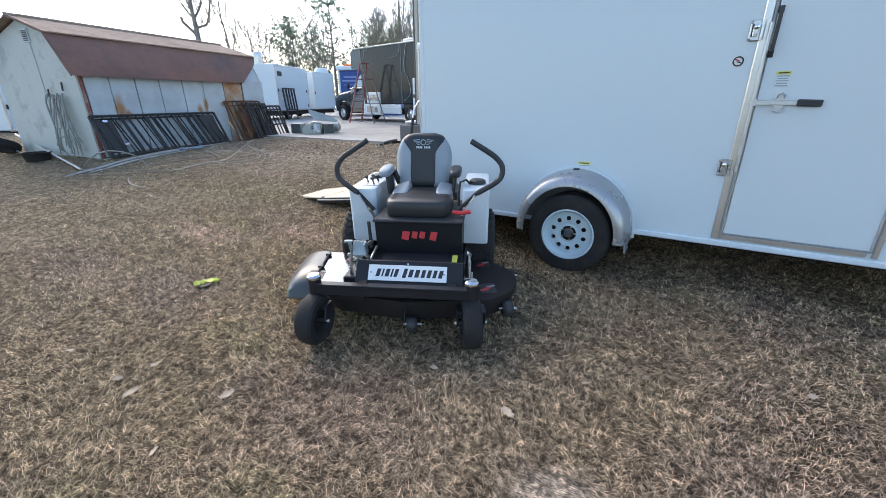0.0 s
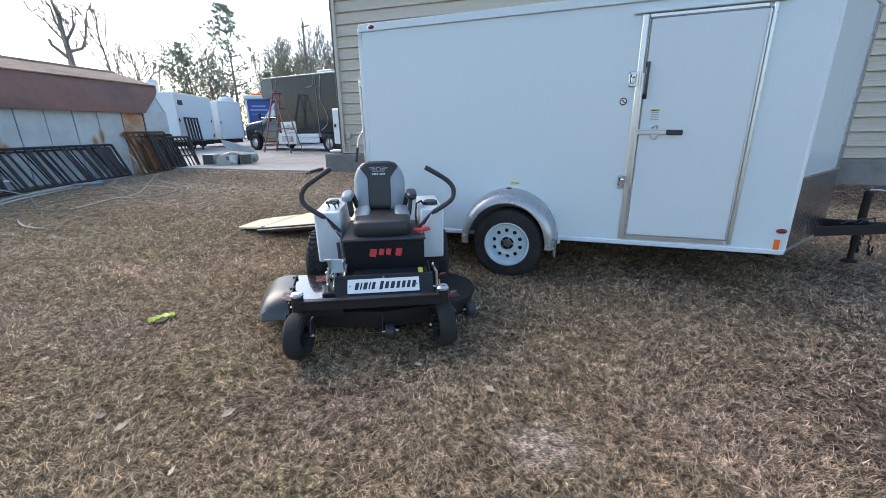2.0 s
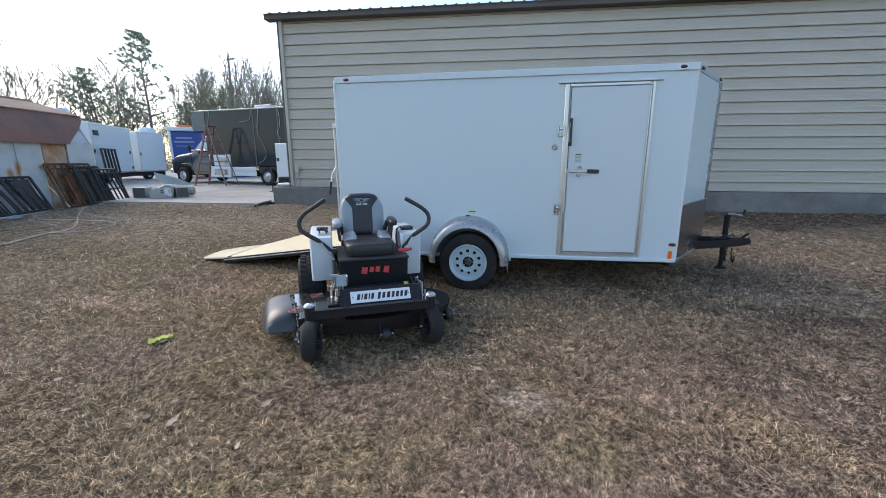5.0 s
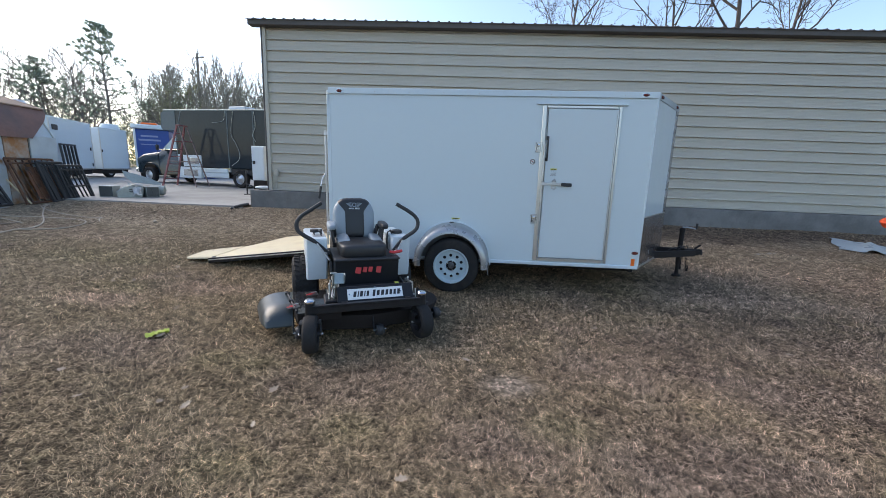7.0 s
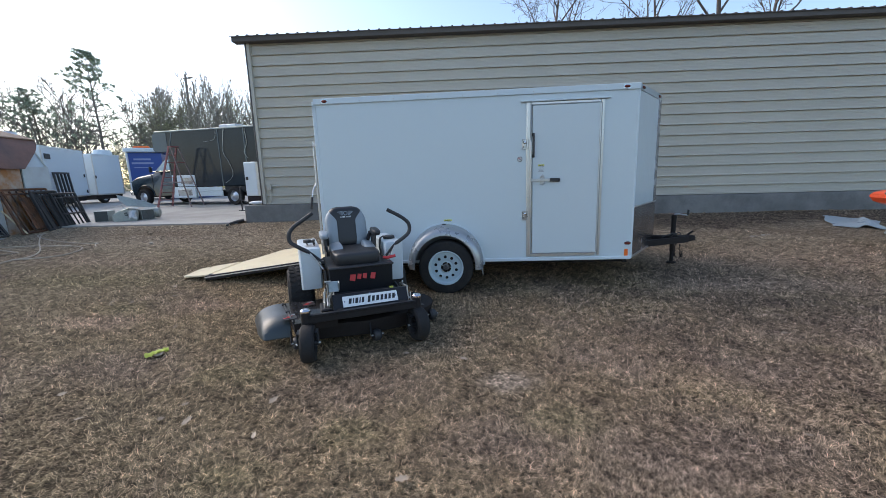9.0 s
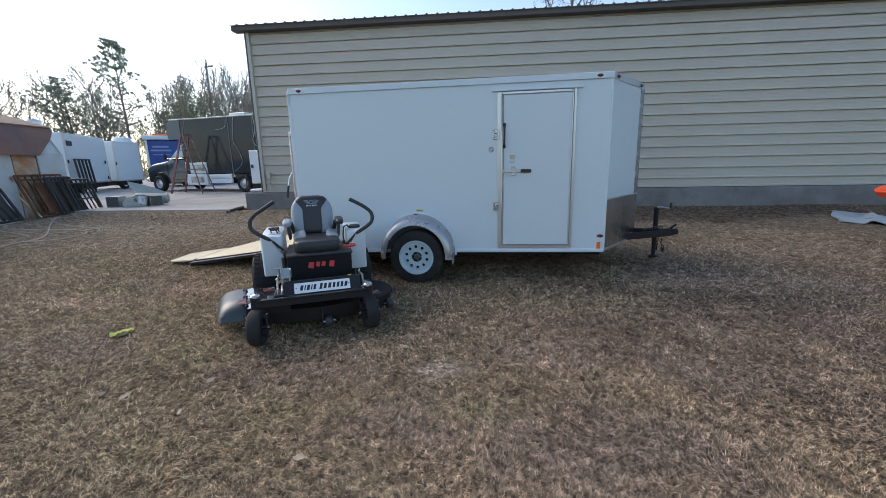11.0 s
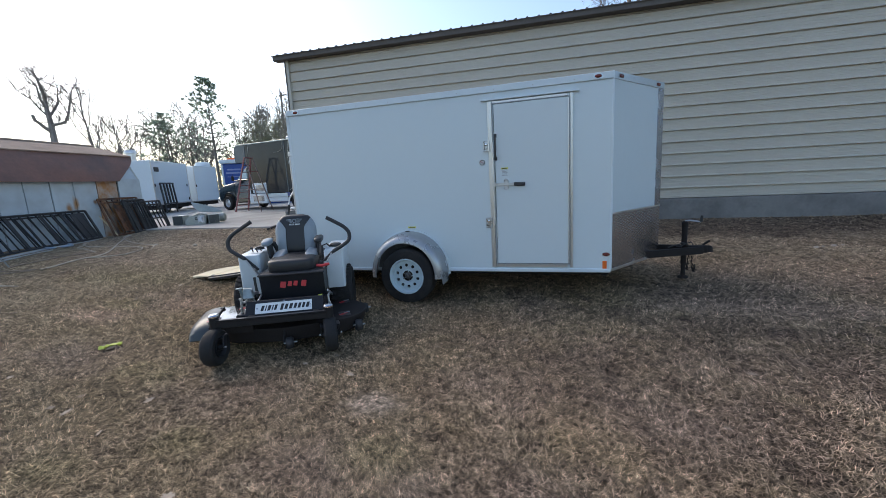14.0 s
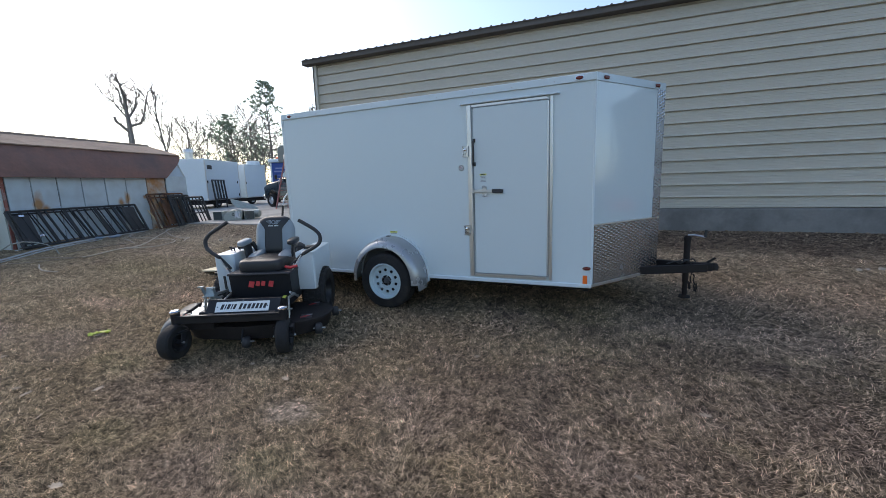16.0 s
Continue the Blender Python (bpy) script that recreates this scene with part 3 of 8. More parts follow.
# side door
HINGE_ZINC = material("worn_zinc", (0.50, 0.52, 0.54), 0.3, 0.9, 0.3, 30, 120)
door = part("door", Mesh().box(((DX0 + DX1) / 2, 0.006, (DZ0 + DZ1) / 2), (DX1 - DX0 - 0.012, 0.034, DZ1 - DZ0 - 0.012), b=0.004), WHITE_DOOR, trailer, "white closed side door")
fr = Mesh()
fr.box((1.012, -0.002, 1.281), (0.046, 0.022, 1.812), b=0.005)
fr.box((1.850, -0.002, 1.281), (0.030, 0.022, 1.812), b=0.005)
fr.box((1.425, -0.002, 2.171), (0.77, 0.022, 0.03), b=0.005)
fr.box((1.425, -0.002, 0.395), (0.77, 0.022, 0.036), b=0.005)
sl = Mesh()
for x in (1.042, 1.834):
    sl.box((x, -0.009, 1.283), (0.005, 0.008, 1.745), b=0.001)
for z in (0.414, 2.153):
    sl.box((1.438, -0.009, z), (0.78, 0.008, 0.005), b=0.001)
part("door_seal", sl, INK, trailer, "dark rubber door seal")
part("door_frame", fr, ALU, trailer, "mill aluminium door frame")
part("piano_hinge", Mesh().tube([(1.822, -0.014, 0.43), (1.822, -0.014, 2.14)], 0.008, 8), GALV, trailer)
part("cam_rod", Mesh().tube([(1.036, -0.022, 0.86), (1.036, -0.022, 1.76)], 0.011, 10), GALV, trailer)
part("drip_rail", Mesh().box((1.4225, -0.014, 2.199), (1.005, 0.028, 0.018), b=0.004), WHITE_TRIM, trailer)
for z in (0.887, 1.722):
    h = Mesh()
    h.box((0.962, -0.008, z), (0.055, 0.014, 0.115), b=0.004)
    h.box((0.962, -0.016, z - 0.02), (0.02, 0.016, 0.03), b=0.003)
    h.tube([(0.998, -0.016, z - 0.055), (0.998, -0.016, z + 0.055)], 0.012, 10)
    h.box((0.965, -0.019, z), (0.03, 0.014, 0.05), b=0.004)
    for dz in (-0.045, 0.045):
        h.lathe([(0.0, 0.008), (0.007, 0.006), (0.009, 0.0)], (0.94, -0.015, z + dz), (0, -1, 0), 8, False)
    part("keeper_bolt", Mesh().lathe([(0.0, 0.022), (0.014, 0.018), (0.018, 0.0)], (0.966, -0.014, z + 0.018), (0, -1, 0), 12, False), CHROME, trailer)
    part("keeper_slot", Mesh().box((0.948, -0.0155, z), (0.010, 0.004, 0.07), b=0.001), PLASTIC, trailer)
    part("hinge_bracket", h, HINGE_ZINC, trailer, "zinc cam keeper bracket")
hd = Mesh().tube([(1.066, -0.015, 1.575), (1.066, -0.045, 1.60), (1.066, -0.05, 1.70), (1.066, -0.045, 1.81), (1.066, -0.015, 1.835)], 0.0105, 10)
hd.box((1.066, -0.013, 1.585), (0.03, 0.01, 0.04), b=0.003).box((1.066, -0.013, 1.825), (0.03, 0.01, 0.04), b=0.003)
part("grab_handle", hd, PLASTIC, door, "black rubber grab handle")
lt = Mesh().bar((1.02, -0.03, 1.306), (1.27, -0.03, 1.302), 0.008, 0.03)
lt.box((1.045, -0.02, 1.306), (0.03, 0.03, 0.05), b=0.004)
part("bar_lock", lt, GALV, door, "zinc bar lock lever")
part("lock_grip", Mesh().bar((1.255, -0.031, 1.3025), (1.377, -0.031, 1.298), 0.018, 0.04, c=0.006), PLASTIC, door, "black rubber grip")
hs = Mesh().box((1.172, -0.016, 1.30), (0.05, 0.012, 0.10), b=0.004)
hs.tube([(1.155, -0.03, 1.335), (1.155, -0.045, 1.35), (1.172, -0.05, 1.362), (1.189, -0.045, 1.35), (1.189, -0.03, 1.335)], 0.005, 8)
hs.tube([(1.155, -0.03, 1.27), (1.155, -0.042, 1.255), (1.172, -0.046, 1.245), (1.189, -0.042, 1.255), (1.189, -0.03, 1.27)], 0.005, 8)
part("hasp", hs, GALV, door, "zinc hasp with shackle loops")


def sticker(x, z, w, h, rows, head, parent, y=-0.0005):
    """A paper label with a coloured head and bars for its print."""
    st = part("sticker", Mesh().box((x, y - 0.001, z), (w, 0.002, h), b=0.0004), WHITE_DOOR, parent)
    if head:
        part("sticker_head", Mesh().box((x, y - 0.0025, z + h / 2 - head / 2), (w, 0.001, head), b=0.0002), YELLOW, st)
        part("print_bar", Mesh().box((x, y - 0.0035, z + h / 2 - head / 2), (w * 0.7, 0.0008, head * 0.4), b=0.0002), INK_BLACK, st)
    for i in range(rows):
        zz = z + h / 2 - head - (i + 0.6) * (h - head) / rows
        part("print_bar", Mesh().box((x, y - 0.0025, zz), (w * (0.85 - 0.15 * (i % 2)), 0.0008, 0.4 * (h - head) / rows), b=0.0002), INK, st)


sticker(1.158, 1.440, 0.074, 0.088, 5, 0.018, trailer, -0.012)
sticker(0.035, 0.846, 0.10, 0.034, 1, 0.019, trailer, 0.003)
ds = part("round_sticker", Mesh().lathe([(0.0, 0.0025), (0.033, 0.0025), (0.034, 0.0)], (0.912, 0.003, 1.553), (0, -1, 0), 24, False), PAPER, trailer, "round badge sticker")
part("ring_print", Mesh().lathe([(0.030, 0.004), (0.030, 0.002), (0.022, 0.002), (0.022, 0.004)], (0.912, 0.003, 1.553), (0, -1, 0), 24), INK_BLACK, ds)
for i, (dx, dz) in enumerate(((-0.006, 0.008), (0.006, -0.006), (0.0, 0.0))):
    part("print_bar", Mesh().box((0.912 + dx, -0.001, 1.553 + dz), (0.026, 0.002, 0.006), rot(0, 20, 0), 0.0005), (RED, INK_BLACK, INK)[i], ds)


def marker(x, z, mat, y=-0.015, m=None):
    mk = Mesh()
    mk.ring([[(x + k * 0.034 * math.cos(a), y - d, z + k * 0.017 * math.sin(a)) for a in np.linspace(0, 6.283, 17)[:-1]] for k, d in ((1.0, 0.0), (0.95, 0.008), (0.6, 0.015), (0.2, 0.017))])
    o = part("marker_lamp", mk, mat, trailer, "red oval marker lamp")
    bz = Mesh()
    bz.lathe([(0.040, 0.0), (0.040, 0.006), (0.034, 0.006), (0.034, 0.0)], (0, 0, 0), (0, -1, 0), 18)
    bz.v = [(x + p[0], y + p[1], z + p[2] * 0.55) for p in bz.v]
    part("bezel", bz, CHROME, o)
    return o


marker(2.10, 2.306, RED_LENS)
marker(-1.385, 2.306, RED_LENS)
marker(2.196, 0.518, RED_LENS, 0.003)
for f in (0.12, 0.86):
    q = ca + (cb - ca) * f
    mk = Mesh().box(q + Vector((dn.y, -dn.x, 0)) * 0.012 + Vector((0, 0, 2.306)), (0.07, 0.02, 0.032), Matrix((dn, Vector((-dn.y, dn.x, 0)), Vector((0, 0, 1)))).transposed(), 0.008)
    part("marker_lamp", mk, RED_LENS, trailer, "dark red nose marker lamp")
part("reflector", Mesh().box((2.183, -0.001, 0.405), (0.042, 0.006, 0.085), b=0.002), ORANGE, trailer, "orange rectangular reflector")

# fender
WELL = material("well_steel", (0.15, 0.15, 0.15), 0.7, 0, 0.3, 4, 40)
fn = Mesh()
rings = []
for a in np.linspace(-5, 183, 37):
    c, s = math.cos(radians(a)), math.sin(radians(a))
    cx, cz = 0.0, 0.315
    pr = [(0.474, 0.006), (0.470, -0.09), (0.462, -0.15), (0.446, -0.20), (0.42, -0.232), (0.388, -0.245), (0.368, -0.247), (0.368, -0.240), (0.386, -0.238), (0.415, -0.225), (0.438, -0.195), (0.454, -0.148), (0.462, -0.09), (0.464, 0.006)]
    rings.append([(cx + r * 0.985 * c, y, cz + r * 1.045 * s) for r, y in pr])
fn.ring(rings)
part("wheel_well", Mesh().prism([(0.44 * math.cos(a), 0.315 + 0.455 * math.sin(a)) for a in np.linspace(0, math.pi, 25)] + [(-0.44, 0.33), (0.44, 0.33)], (0, 0.002, 0), (1, 0, 0), (0, 0, 1), 0.006), WELL, trailer, "dull grey wheel well")
part("fender_flange", Mesh().ring([[(rr * 0.985 * math.cos(a), y, 0.315 + rr * 1.045 * math.sin(a)) for rr, y in ((0.466, 0.004), (0.466, -0.016), (0.492, -0.016), (0.492, 0.004))] for a in np.linspace(-0.05, math.pi + 0.05, 37)]), WHITE_TRIM, trailer, "white fender flange")
part("fender", fn, GREY_FENDER, trailer, "white rounded steel fender")
tip = Mesh().box((0.447, -0.12, 0.25), (0.012, 0.22, 0.07), rot(0, -8, 0), 0.004)
part("fender_flap", tip, GREY_FENDER, trailer)
part("fender_brace", Mesh().box((-0.01, -0.05, 0.806), (0.05, 0.04, 0.02), b=0.006), PLASTIC, trailer)


HUB = material("hub_steel", (0.14, 0.14, 0.15), 0.35, 0.6, 0.3, 20, 90)


def road_wheel(name, c, mirror=1):
    """A tyre with shoulders and tread grooves, a steel rim with round holes, and a hub."""
    w = part(name, Mesh().lathe([(0.10, 0.03), (0.10, -0.06), (0.03, -0.06), (0.03, 0.03)], c, (0, -mirror, 0), 20), BLACK_FRAME, trailer)
    t = [(0.195, -0.085), (0.24, -0.098), (0.28, -0.105), (0.31, -0.098), (0.327, -0.082), (0.332, -0.06), (0.332, -0.032), (0.324, -0.03), (0.324, -0.022), (0.333, -0.02), (0.333, 0.02), (0.324, 0.022), (0.324, 0.03), (0.332, 0.032), (0.332, 0.06), (0.327, 0.082), (0.31, 0.098), (0.28, 0.105), (0.24, 0.100), (0.222, 0.104), (0.21, 0.097), (0.195, 0.085)]
    part("tyre", Mesh().lathe(t, c, (0, -mirror, 0), 48), RUBBER, w, "black road tyre")
    rm = Mesh().lathe([(0.212, 0.092), (0.212, 0.098), (0.201, 0.100), (0.191, 0.085), (0.188, 0.055), (0.180, 0.050), (0.182, -0.09), (0.196, -0.09), (0.203, 0.085)], c, (0, -mirror, 0), 40)
    n, cc = 60, Vector(c)

    def spot(r, a, d):
        return cc + Vector((r * math.sin(a), -mirror * d, r * math.cos(a)))
    pts = []
    radii = [0.181, 0.150, 0.136, 0.120, 0.106, 0.096, 0.082, 0.062]
    dep = [0.050, 0.052, 0.054, 0.055, 0.055, 0.052, 0.046, 0.05]
    for j, r in enumerate(radii):
        for k in range(n):
            a = 2 * math.pi * k / n
            rr, aa = r, a
            if 1 <= j <= 4:
                h = (k % 6) - 2.5
                ca_ = (k // 6 * 6 + 2.5) * 2 * math.pi / n
                if abs(h) < 2 and j in (1, 2, 3, 4):
                    hr = 0.0185
                    tx = (aa - ca_) * 0.128
                    ty = r - 0.128
                    if abs(h) <= 1.5 and j in (1, 4):
                        tl = math.hypot(tx, ty)
                        tx, ty = tx / tl * hr, ty / tl * hr
                    else:
                        tl = math.hypot(tx, ty)
                        tx, ty = tx / max(tl, 1e-4) * hr, ty / max(tl, 1e-4) * hr
                    rr, aa = 0.128 + ty, ca_ + tx / 0.128
            pts.append(spot(rr, aa + 0.314, dep[j]))
    faces = []
    for j in range(len(radii) - 1):
        for k in range(n):
            if 1 <= j <= 3 and 1 <= (k % 6) <= 3:
                continue
            faces.append([j * n + k, j * n + (k + 1) % n, (j + 1) * n + (k + 1) % n, (j + 1) * n + k])
    rm.add(pts, faces)
    part("rim", rm, RIM, w, "white steel modular rim")
    hb = Mesh().lathe([(0.0, 0.085), (0.022, 0.083), (0.027, 0.075), (0.029, 0.045), (0.04, 0.042)], c, (0, -mirror, 0), 20, False)
    for k in range(5):
        a = 2 * math.pi * k / 5 + 0.3
        o = cc + Vector((0.052 * math.sin(a), 0, 0.052 * math.cos(a)))
        part("lug_nut", Mesh().lathe([(0.0, 0.075), (0.008, 0.073), (0.012, 0.045)], o, (0, -mirror, 0), 6, False), CHROME, w)
    part("hub", hb, HUB, w, "dark hub with lug nuts")
    dr = Mesh().lathe([(0.15, 0.0), (0.15, -0.03), (0.02, -0.03), (0.02, 0.0)], c, (0, -mirror, 0), 24)
    part("brake_drum", dr, BLACK_FRAME, w)


road_wheel("wheel", (0.008, -0.128, 0.303))
road_wheel("wheel", (0.008, TW + 0.128, 0.303), -1)
part("axle", Mesh().tube([(0.008, -0.08, 0.27), (0.008, TW + 0.08, 0.27)], 0.035, 12), BLACK_FRAME, trailer)

# tongue, coupler and jack
for y0 in (0.42, TW - 0.42):
    part("tongue_rail", Mesh().bar((2.0, y0 - (0.0 if y0 < 1 else 0.0), 0.375), (3.36, 0.915 + (-0.03 if y0 < 1 else 0.03), 0.395), 0.05, 0.085), BLACK_FRAME, trailer)
cp = Mesh().bar((3.22, 0.915, 0.40), (3.42, 0.915, 0.405), 0.09, 0.085, c=0.01)
cp.lathe([(0.0, 0.075), (0.03, 0.07), (0.043, 0.045), (0.045, 0.0), (0.0, 0.0)], (3.435, 0.915, 0.372), (0, 0, 1), 16, False)
cp.bar((3.37, 0.915, 0.45), (3.445, 0.915, 0.505), 0.03, 0.02, c=0.004)
part("coupler", cp, BLACK_FRAME, trailer, "black ball coupler with latch")
jk = part("jack", Mesh().tube([(3.18, 0.93, 0.22), (3.18, 0.93, 0.70)], 0.031, 14), BLACK_FRAME, trailer, "black A-frame jack")
part("jack_leg", Mesh().tube([(3.18, 0.93, 0.065), (3.18, 0.93, 0.25)], 0.024, 12), BLACK_FRAME, jk)
part("jack_foot", Mesh().lathe([(0.0, 0.0), (0.06, 0.0), (0.055, 0.02), (0.025, 0.03)], (3.18, 0.93, 0.045), (0, 0, 1), 14, False), BLACK_FRAME, jk)
part("jack_cap", Mesh().lathe([(0.034, 0.0), (0.036, 0.03), (0.02, 0.05), (0.0, 0.052)], (3.18, 0.93, 0.69), (0, 0, 1), 14, False), BLACK_FRAME, jk)
part("crank_arm", Mesh().tube([(3.18, 0.93, 0.745), (3.23, 0.91, 0.75), (3.33, 0.87, 0.735)], 0.009, 8), GALV, jk, "zinc crank arm")
part("crank_grip", Mesh().tube([(3.33, 0.87, 0.735), (3.335, 0.868, 0.81)], 0.014, 10), PLASTIC, jk)
for s in (-1, 1):
    lk = Mesh()
    for k in range(11):
        u = k / 10
        p = Vector((3.24 - 0.10 * u * s * 0.3, 0.915 + s * 0.05 - 0.04 * u, 0.36 - 0.20 * math.sin(math.pi * min(u * 0.75, 1)) ))
        q = p + Vector((0.012 * (k % 2), 0.012 * ((k + 1) % 2), -0.022))
        lk.tube([p + Vector((0, 0, 0.016)), q], 0.007, 6)
    part("safety_chain", lk, BLACK_FRAME, trailer, "rusty safety chain")
tc_ = Mesh().tube([(2.98, 0.82, 0.44), (3.05, 0.84, 0.462), (3.10, 0.84, 0.47), (3.13, 0.85, 0.49), (3.17, 0.87, 0.48), (3.21, 0.88, 0.455)], 0.008, 8)
tc_.tube([(3.08, 0.86, 0.45), (3.11, 0.83, 0.445), (3.16, 0.85, 0.475), (3.23, 0.85, 0.50), (3.26, 0.88, 0.46)], 0.007, 8)
part("tow_wiring", tc_, PLASTIC, trailer, "black coiled tow wiring on the tongue")
# ramp door let down behind, with its flap
r0, r1 = Vector((XR - 0.04, 0, 0.39)), Vector((-3.24, 0, 0.178))
ramp = Mesh()
dr = (r1 - r0).normalized()
up = Vector((-dr.z, 0, dr.x)) * -1
rm3 = Matrix((dr, Vector((0, -1, 0)), dr.cross(Vector((0, -1, 0))))).transposed()
mid = (r0 + r1) / 2 + Vector((0, TW / 2 - 0.02, 0))
rd = part("ramp_door", Mesh().box(mid - Vector((0, 0, 0.03)), ((r1 - r0).length, TW - 0.16, 0.05), rm3, 0.004), WHITE_SKIN, trailer, "lowered ramp door")
part("ramp_deck", Mesh().box(mid + Vector((0, 0, 0.003)), ((r1 - r0).length - 0.02, TW - 0.22, 0.016), rm3, 0.003), PLYWOOD, rd, "pale plywood ramp deck")
for y in (0.06, TW - 0.1):
    part("ramp_edge", Mesh().bar(r0 + Vector((0, y, -0.02)), r1 + Vector((0, y, -0.02)), 0.03, 0.065), BLACK, rd)
    part("edge_strip", Mesh().bar(r0 + Vector((0, y - 0.017, -0.012)), r1 + Vector((0, y - 0.017, -0.012)), 0.004, 0.014), ALU, rd)
fl = Mesh()
fp = [(-3.25, 0.09), (-3.54, 0.06), (-3.58, 0.10), (-3.73, 1.56), (-3.69, 1.61), (-3.25, 1.63)]
fl.ring([[(x, y, 0.182 + (x + 3.25) * 0.03 + dz) for x, y in fp] for dz in (-0.008, 0.010)])
part("ramp_flap", fl, PLYWOOD, rd, "plywood extension flap")
part("flap_hinge", Mesh().tube([(-3.245, 0.12, 0.172), (-3.245, 1.64, 0.172)], 0.007, 8), BLACK_FRAME, rd)
rc = Mesh().tube([(-3.18, 0.12, 0.185), (-2.9, 0.5, 0.215), (-2.4, 0.95, 0.275)], 0.005, 6)
rc.box((-3.19, 0.10, 0.19), (0.05, 0.05, 0.03), b=0.01)
part("ramp_cable", rc, PLASTIC, rd, "black spring cable")
# tall rod with its lever at the rear frame
rl = Mesh().tube([(XR - 0.075, 0.05, 0.45), (XR - 0.075, 0.05, 1.86)], 0.013, 10)
for z in (0.6, 1.82):
    rl.box((XR - 0.055, 0.05, z), (0.06, 0.05, 0.05), b=0.006)
rr = part("rear_rod", rl, GALV, trailer, "galvanised rear locking rod")
part("rod_lever", Mesh().tube([(XR - 0.085, 0.06, 1.36), (XR - 0.11, 0.0, 1.28), (XR - 0.13, -0.02, 1.16)], 0.009, 8), GALV, rr)
part("lever_grip", Mesh().tube([(XR - 0.125, -0.015, 1.19), (XR - 0.15, -0.02, 1.04)], 0.014, 10), PLASTIC, rr)


# ---- riding mower ----
MOWER_POSE = pose(-1.215, 1.605, 0.004, 0, 0, 22.9)
mower = thing("riding_mower", MOWER_POSE, "black and white zero-turn riding mower on the lawn", "lawn mower")
DULL_ZINC = material("dull_zinc", (0.32, 0.36, 0.36), 0.42, 0.6, 0.25, 14, 90)


def caster(x, y, turn):
    """A spindle tube, a fork, and a small fat wheel."""
    sp = Mesh().tube([(x, 0, 0.235), (x, 0, 0.385)], 0.037, 16)
    c = part("caster", sp, BLACK, mower, "black front caster")
    part("caster_cap", Mesh().lathe([(0.040, 0.0), (0.040, 0.012), (0.030, 0.024), (0.0, 0.029)], (x, 0, 0.384), (0, 0, 1), 18, False), CHROME, c, "bright domed cap")
    R = rot(0, 0, turn)
    o = Vector((x, 0, 0))
    ax = R @ Vector((1, 0, 0))
    wc = o + Vector((0, y, 0.148))
    fk = Mesh().box(o + Vector((0, y * 0.4, 0.305 - 0.075)), (0.16, 0.10, 0.014), R, 0.004)
    for s in (-1, 1):
        fk.bar(o + Vector((0, y * 0.4, 0.232)) + ax * s * 0.076, wc + ax * s * 0.076, 0.012, 0.05, up=R @ Vector((0, 1, 0.1)))
    part("fork", fk, BLACK, c)
    prof = [(0.075, -0.042), (0.105, -0.053), (0.130, -0.052), (0.143, -0.038), (0.148, -0.015), (0.148, 0.015), (0.143, 0.038), (0.130, 0.052), (0.105, 0.053), (0.075, 0.042)]
    part("caster_tyre", Mesh().lathe(prof, wc, ax, 32), RUBBER, c, "smooth black caster tyre")
    part("caster_rim", Mesh().lathe([(0.078, -0.054), (0.06, -0.03), (0.025, -0.028), (0.02, -0.075), (0.02, 0.075), (0.025, 0.028), (0.06, 0.03), (0.078, 0.054)], wc, ax, 24), BLACK, c)
    bo = Mesh()
    for s in (-1, 1):
        bo.lathe([(0.0, 0.010), (0.008, 0.009), (0.010, 0.0)], wc + ax * s * 0.083, ax * s, 8, False)
    bo.tube([wc - ax * 0.085, wc + ax * 0.085], 0.009, 8)
    part("axle_bolt", bo, GALV, c)


caster(-0.45, -0.055, -9)
caster(0.45, -0.01, 9)
fb = Mesh().bar((-0.45, 0.0, 0.322), (0.44, 0.0, 0.322), 0.065, 0.060, c=0.006)
fb.bar((-0.18, 0.02, 0.315), (-0.18, 1.3, 0.34), 0.05, 0.075).bar((0.34, 0.02, 0.315), (0.34, 1.3, 0.34), 0.05, 0.075)
part("frame", fb, BLACK, mower, "black welded tube frame")
part("beam_lip", Mesh().box((0.0, -0.035, 0.358), (0.86, 0.02, 0.012), b=0.003), BLACK, mower)

# cutting deck
dk = Mesh()
oc = []
for a in np.linspace(-90, 90, 13):
    oc.append((0.42 + 0.33 * math.cos(radians(a)), 0.47 + 0.33 * math.sin(radians(a))))
for a in np.linspace(90, 270, 13):
    oc.append((-0.30 + 0.30 * math.cos(radians(a)), 0.47 + 0.33 * math.sin(radians(a))))
oc.insert(13, (0.05, 0.86))
oc.append((0.05, 0.08))
cxm, cym = 0.06, 0.47


def ringz(k, zz):
    return [(cxm + (x - cxm) * k, cym + (y - cym) * k, zz) for x, y in oc]


dk.ring([ringz(0.93, 0.075), ringz(0.99, 0.19), ringz(0.985, 0.203), ringz(0.95, 0.207)])
deck = part("deck", dk, BLACK_FRAME, mower, "black stamped cutting deck")
tp = Mesh()
GLOSS_BLACK = material("gloss_black", (0.03, 0.03, 0.032), 0.16, 0, 0.15, 4, 60, coat=1.0, spec=1.0, rvar=0.04)
plate_xy = [(-0.545, 0.10), (-0.20, 0.10), (-0.20, 0.70), (-0.625, 0.70)]
tp.ring([[(x, y, zz) for x, y in plate_xy] for zz in (0.257, 0.264)])
part("deck_rise", Mesh().ring([[(x * 0.985 - 0.004, y * 0.98 + 0.008, zz) for x, y in plate_xy] for zz in (0.19, 0.258)]), BLACK_FRAME, deck)
part("deck_top_plate", tp, GLOSS_BLACK, deck, "satin black deck plate")
part("belt_cover", Mesh().box((-0.265, 0.21, 0.30), (0.12, 0.20, 0.09), rot(0, 0, 0), 0.008), BLACK, mower)
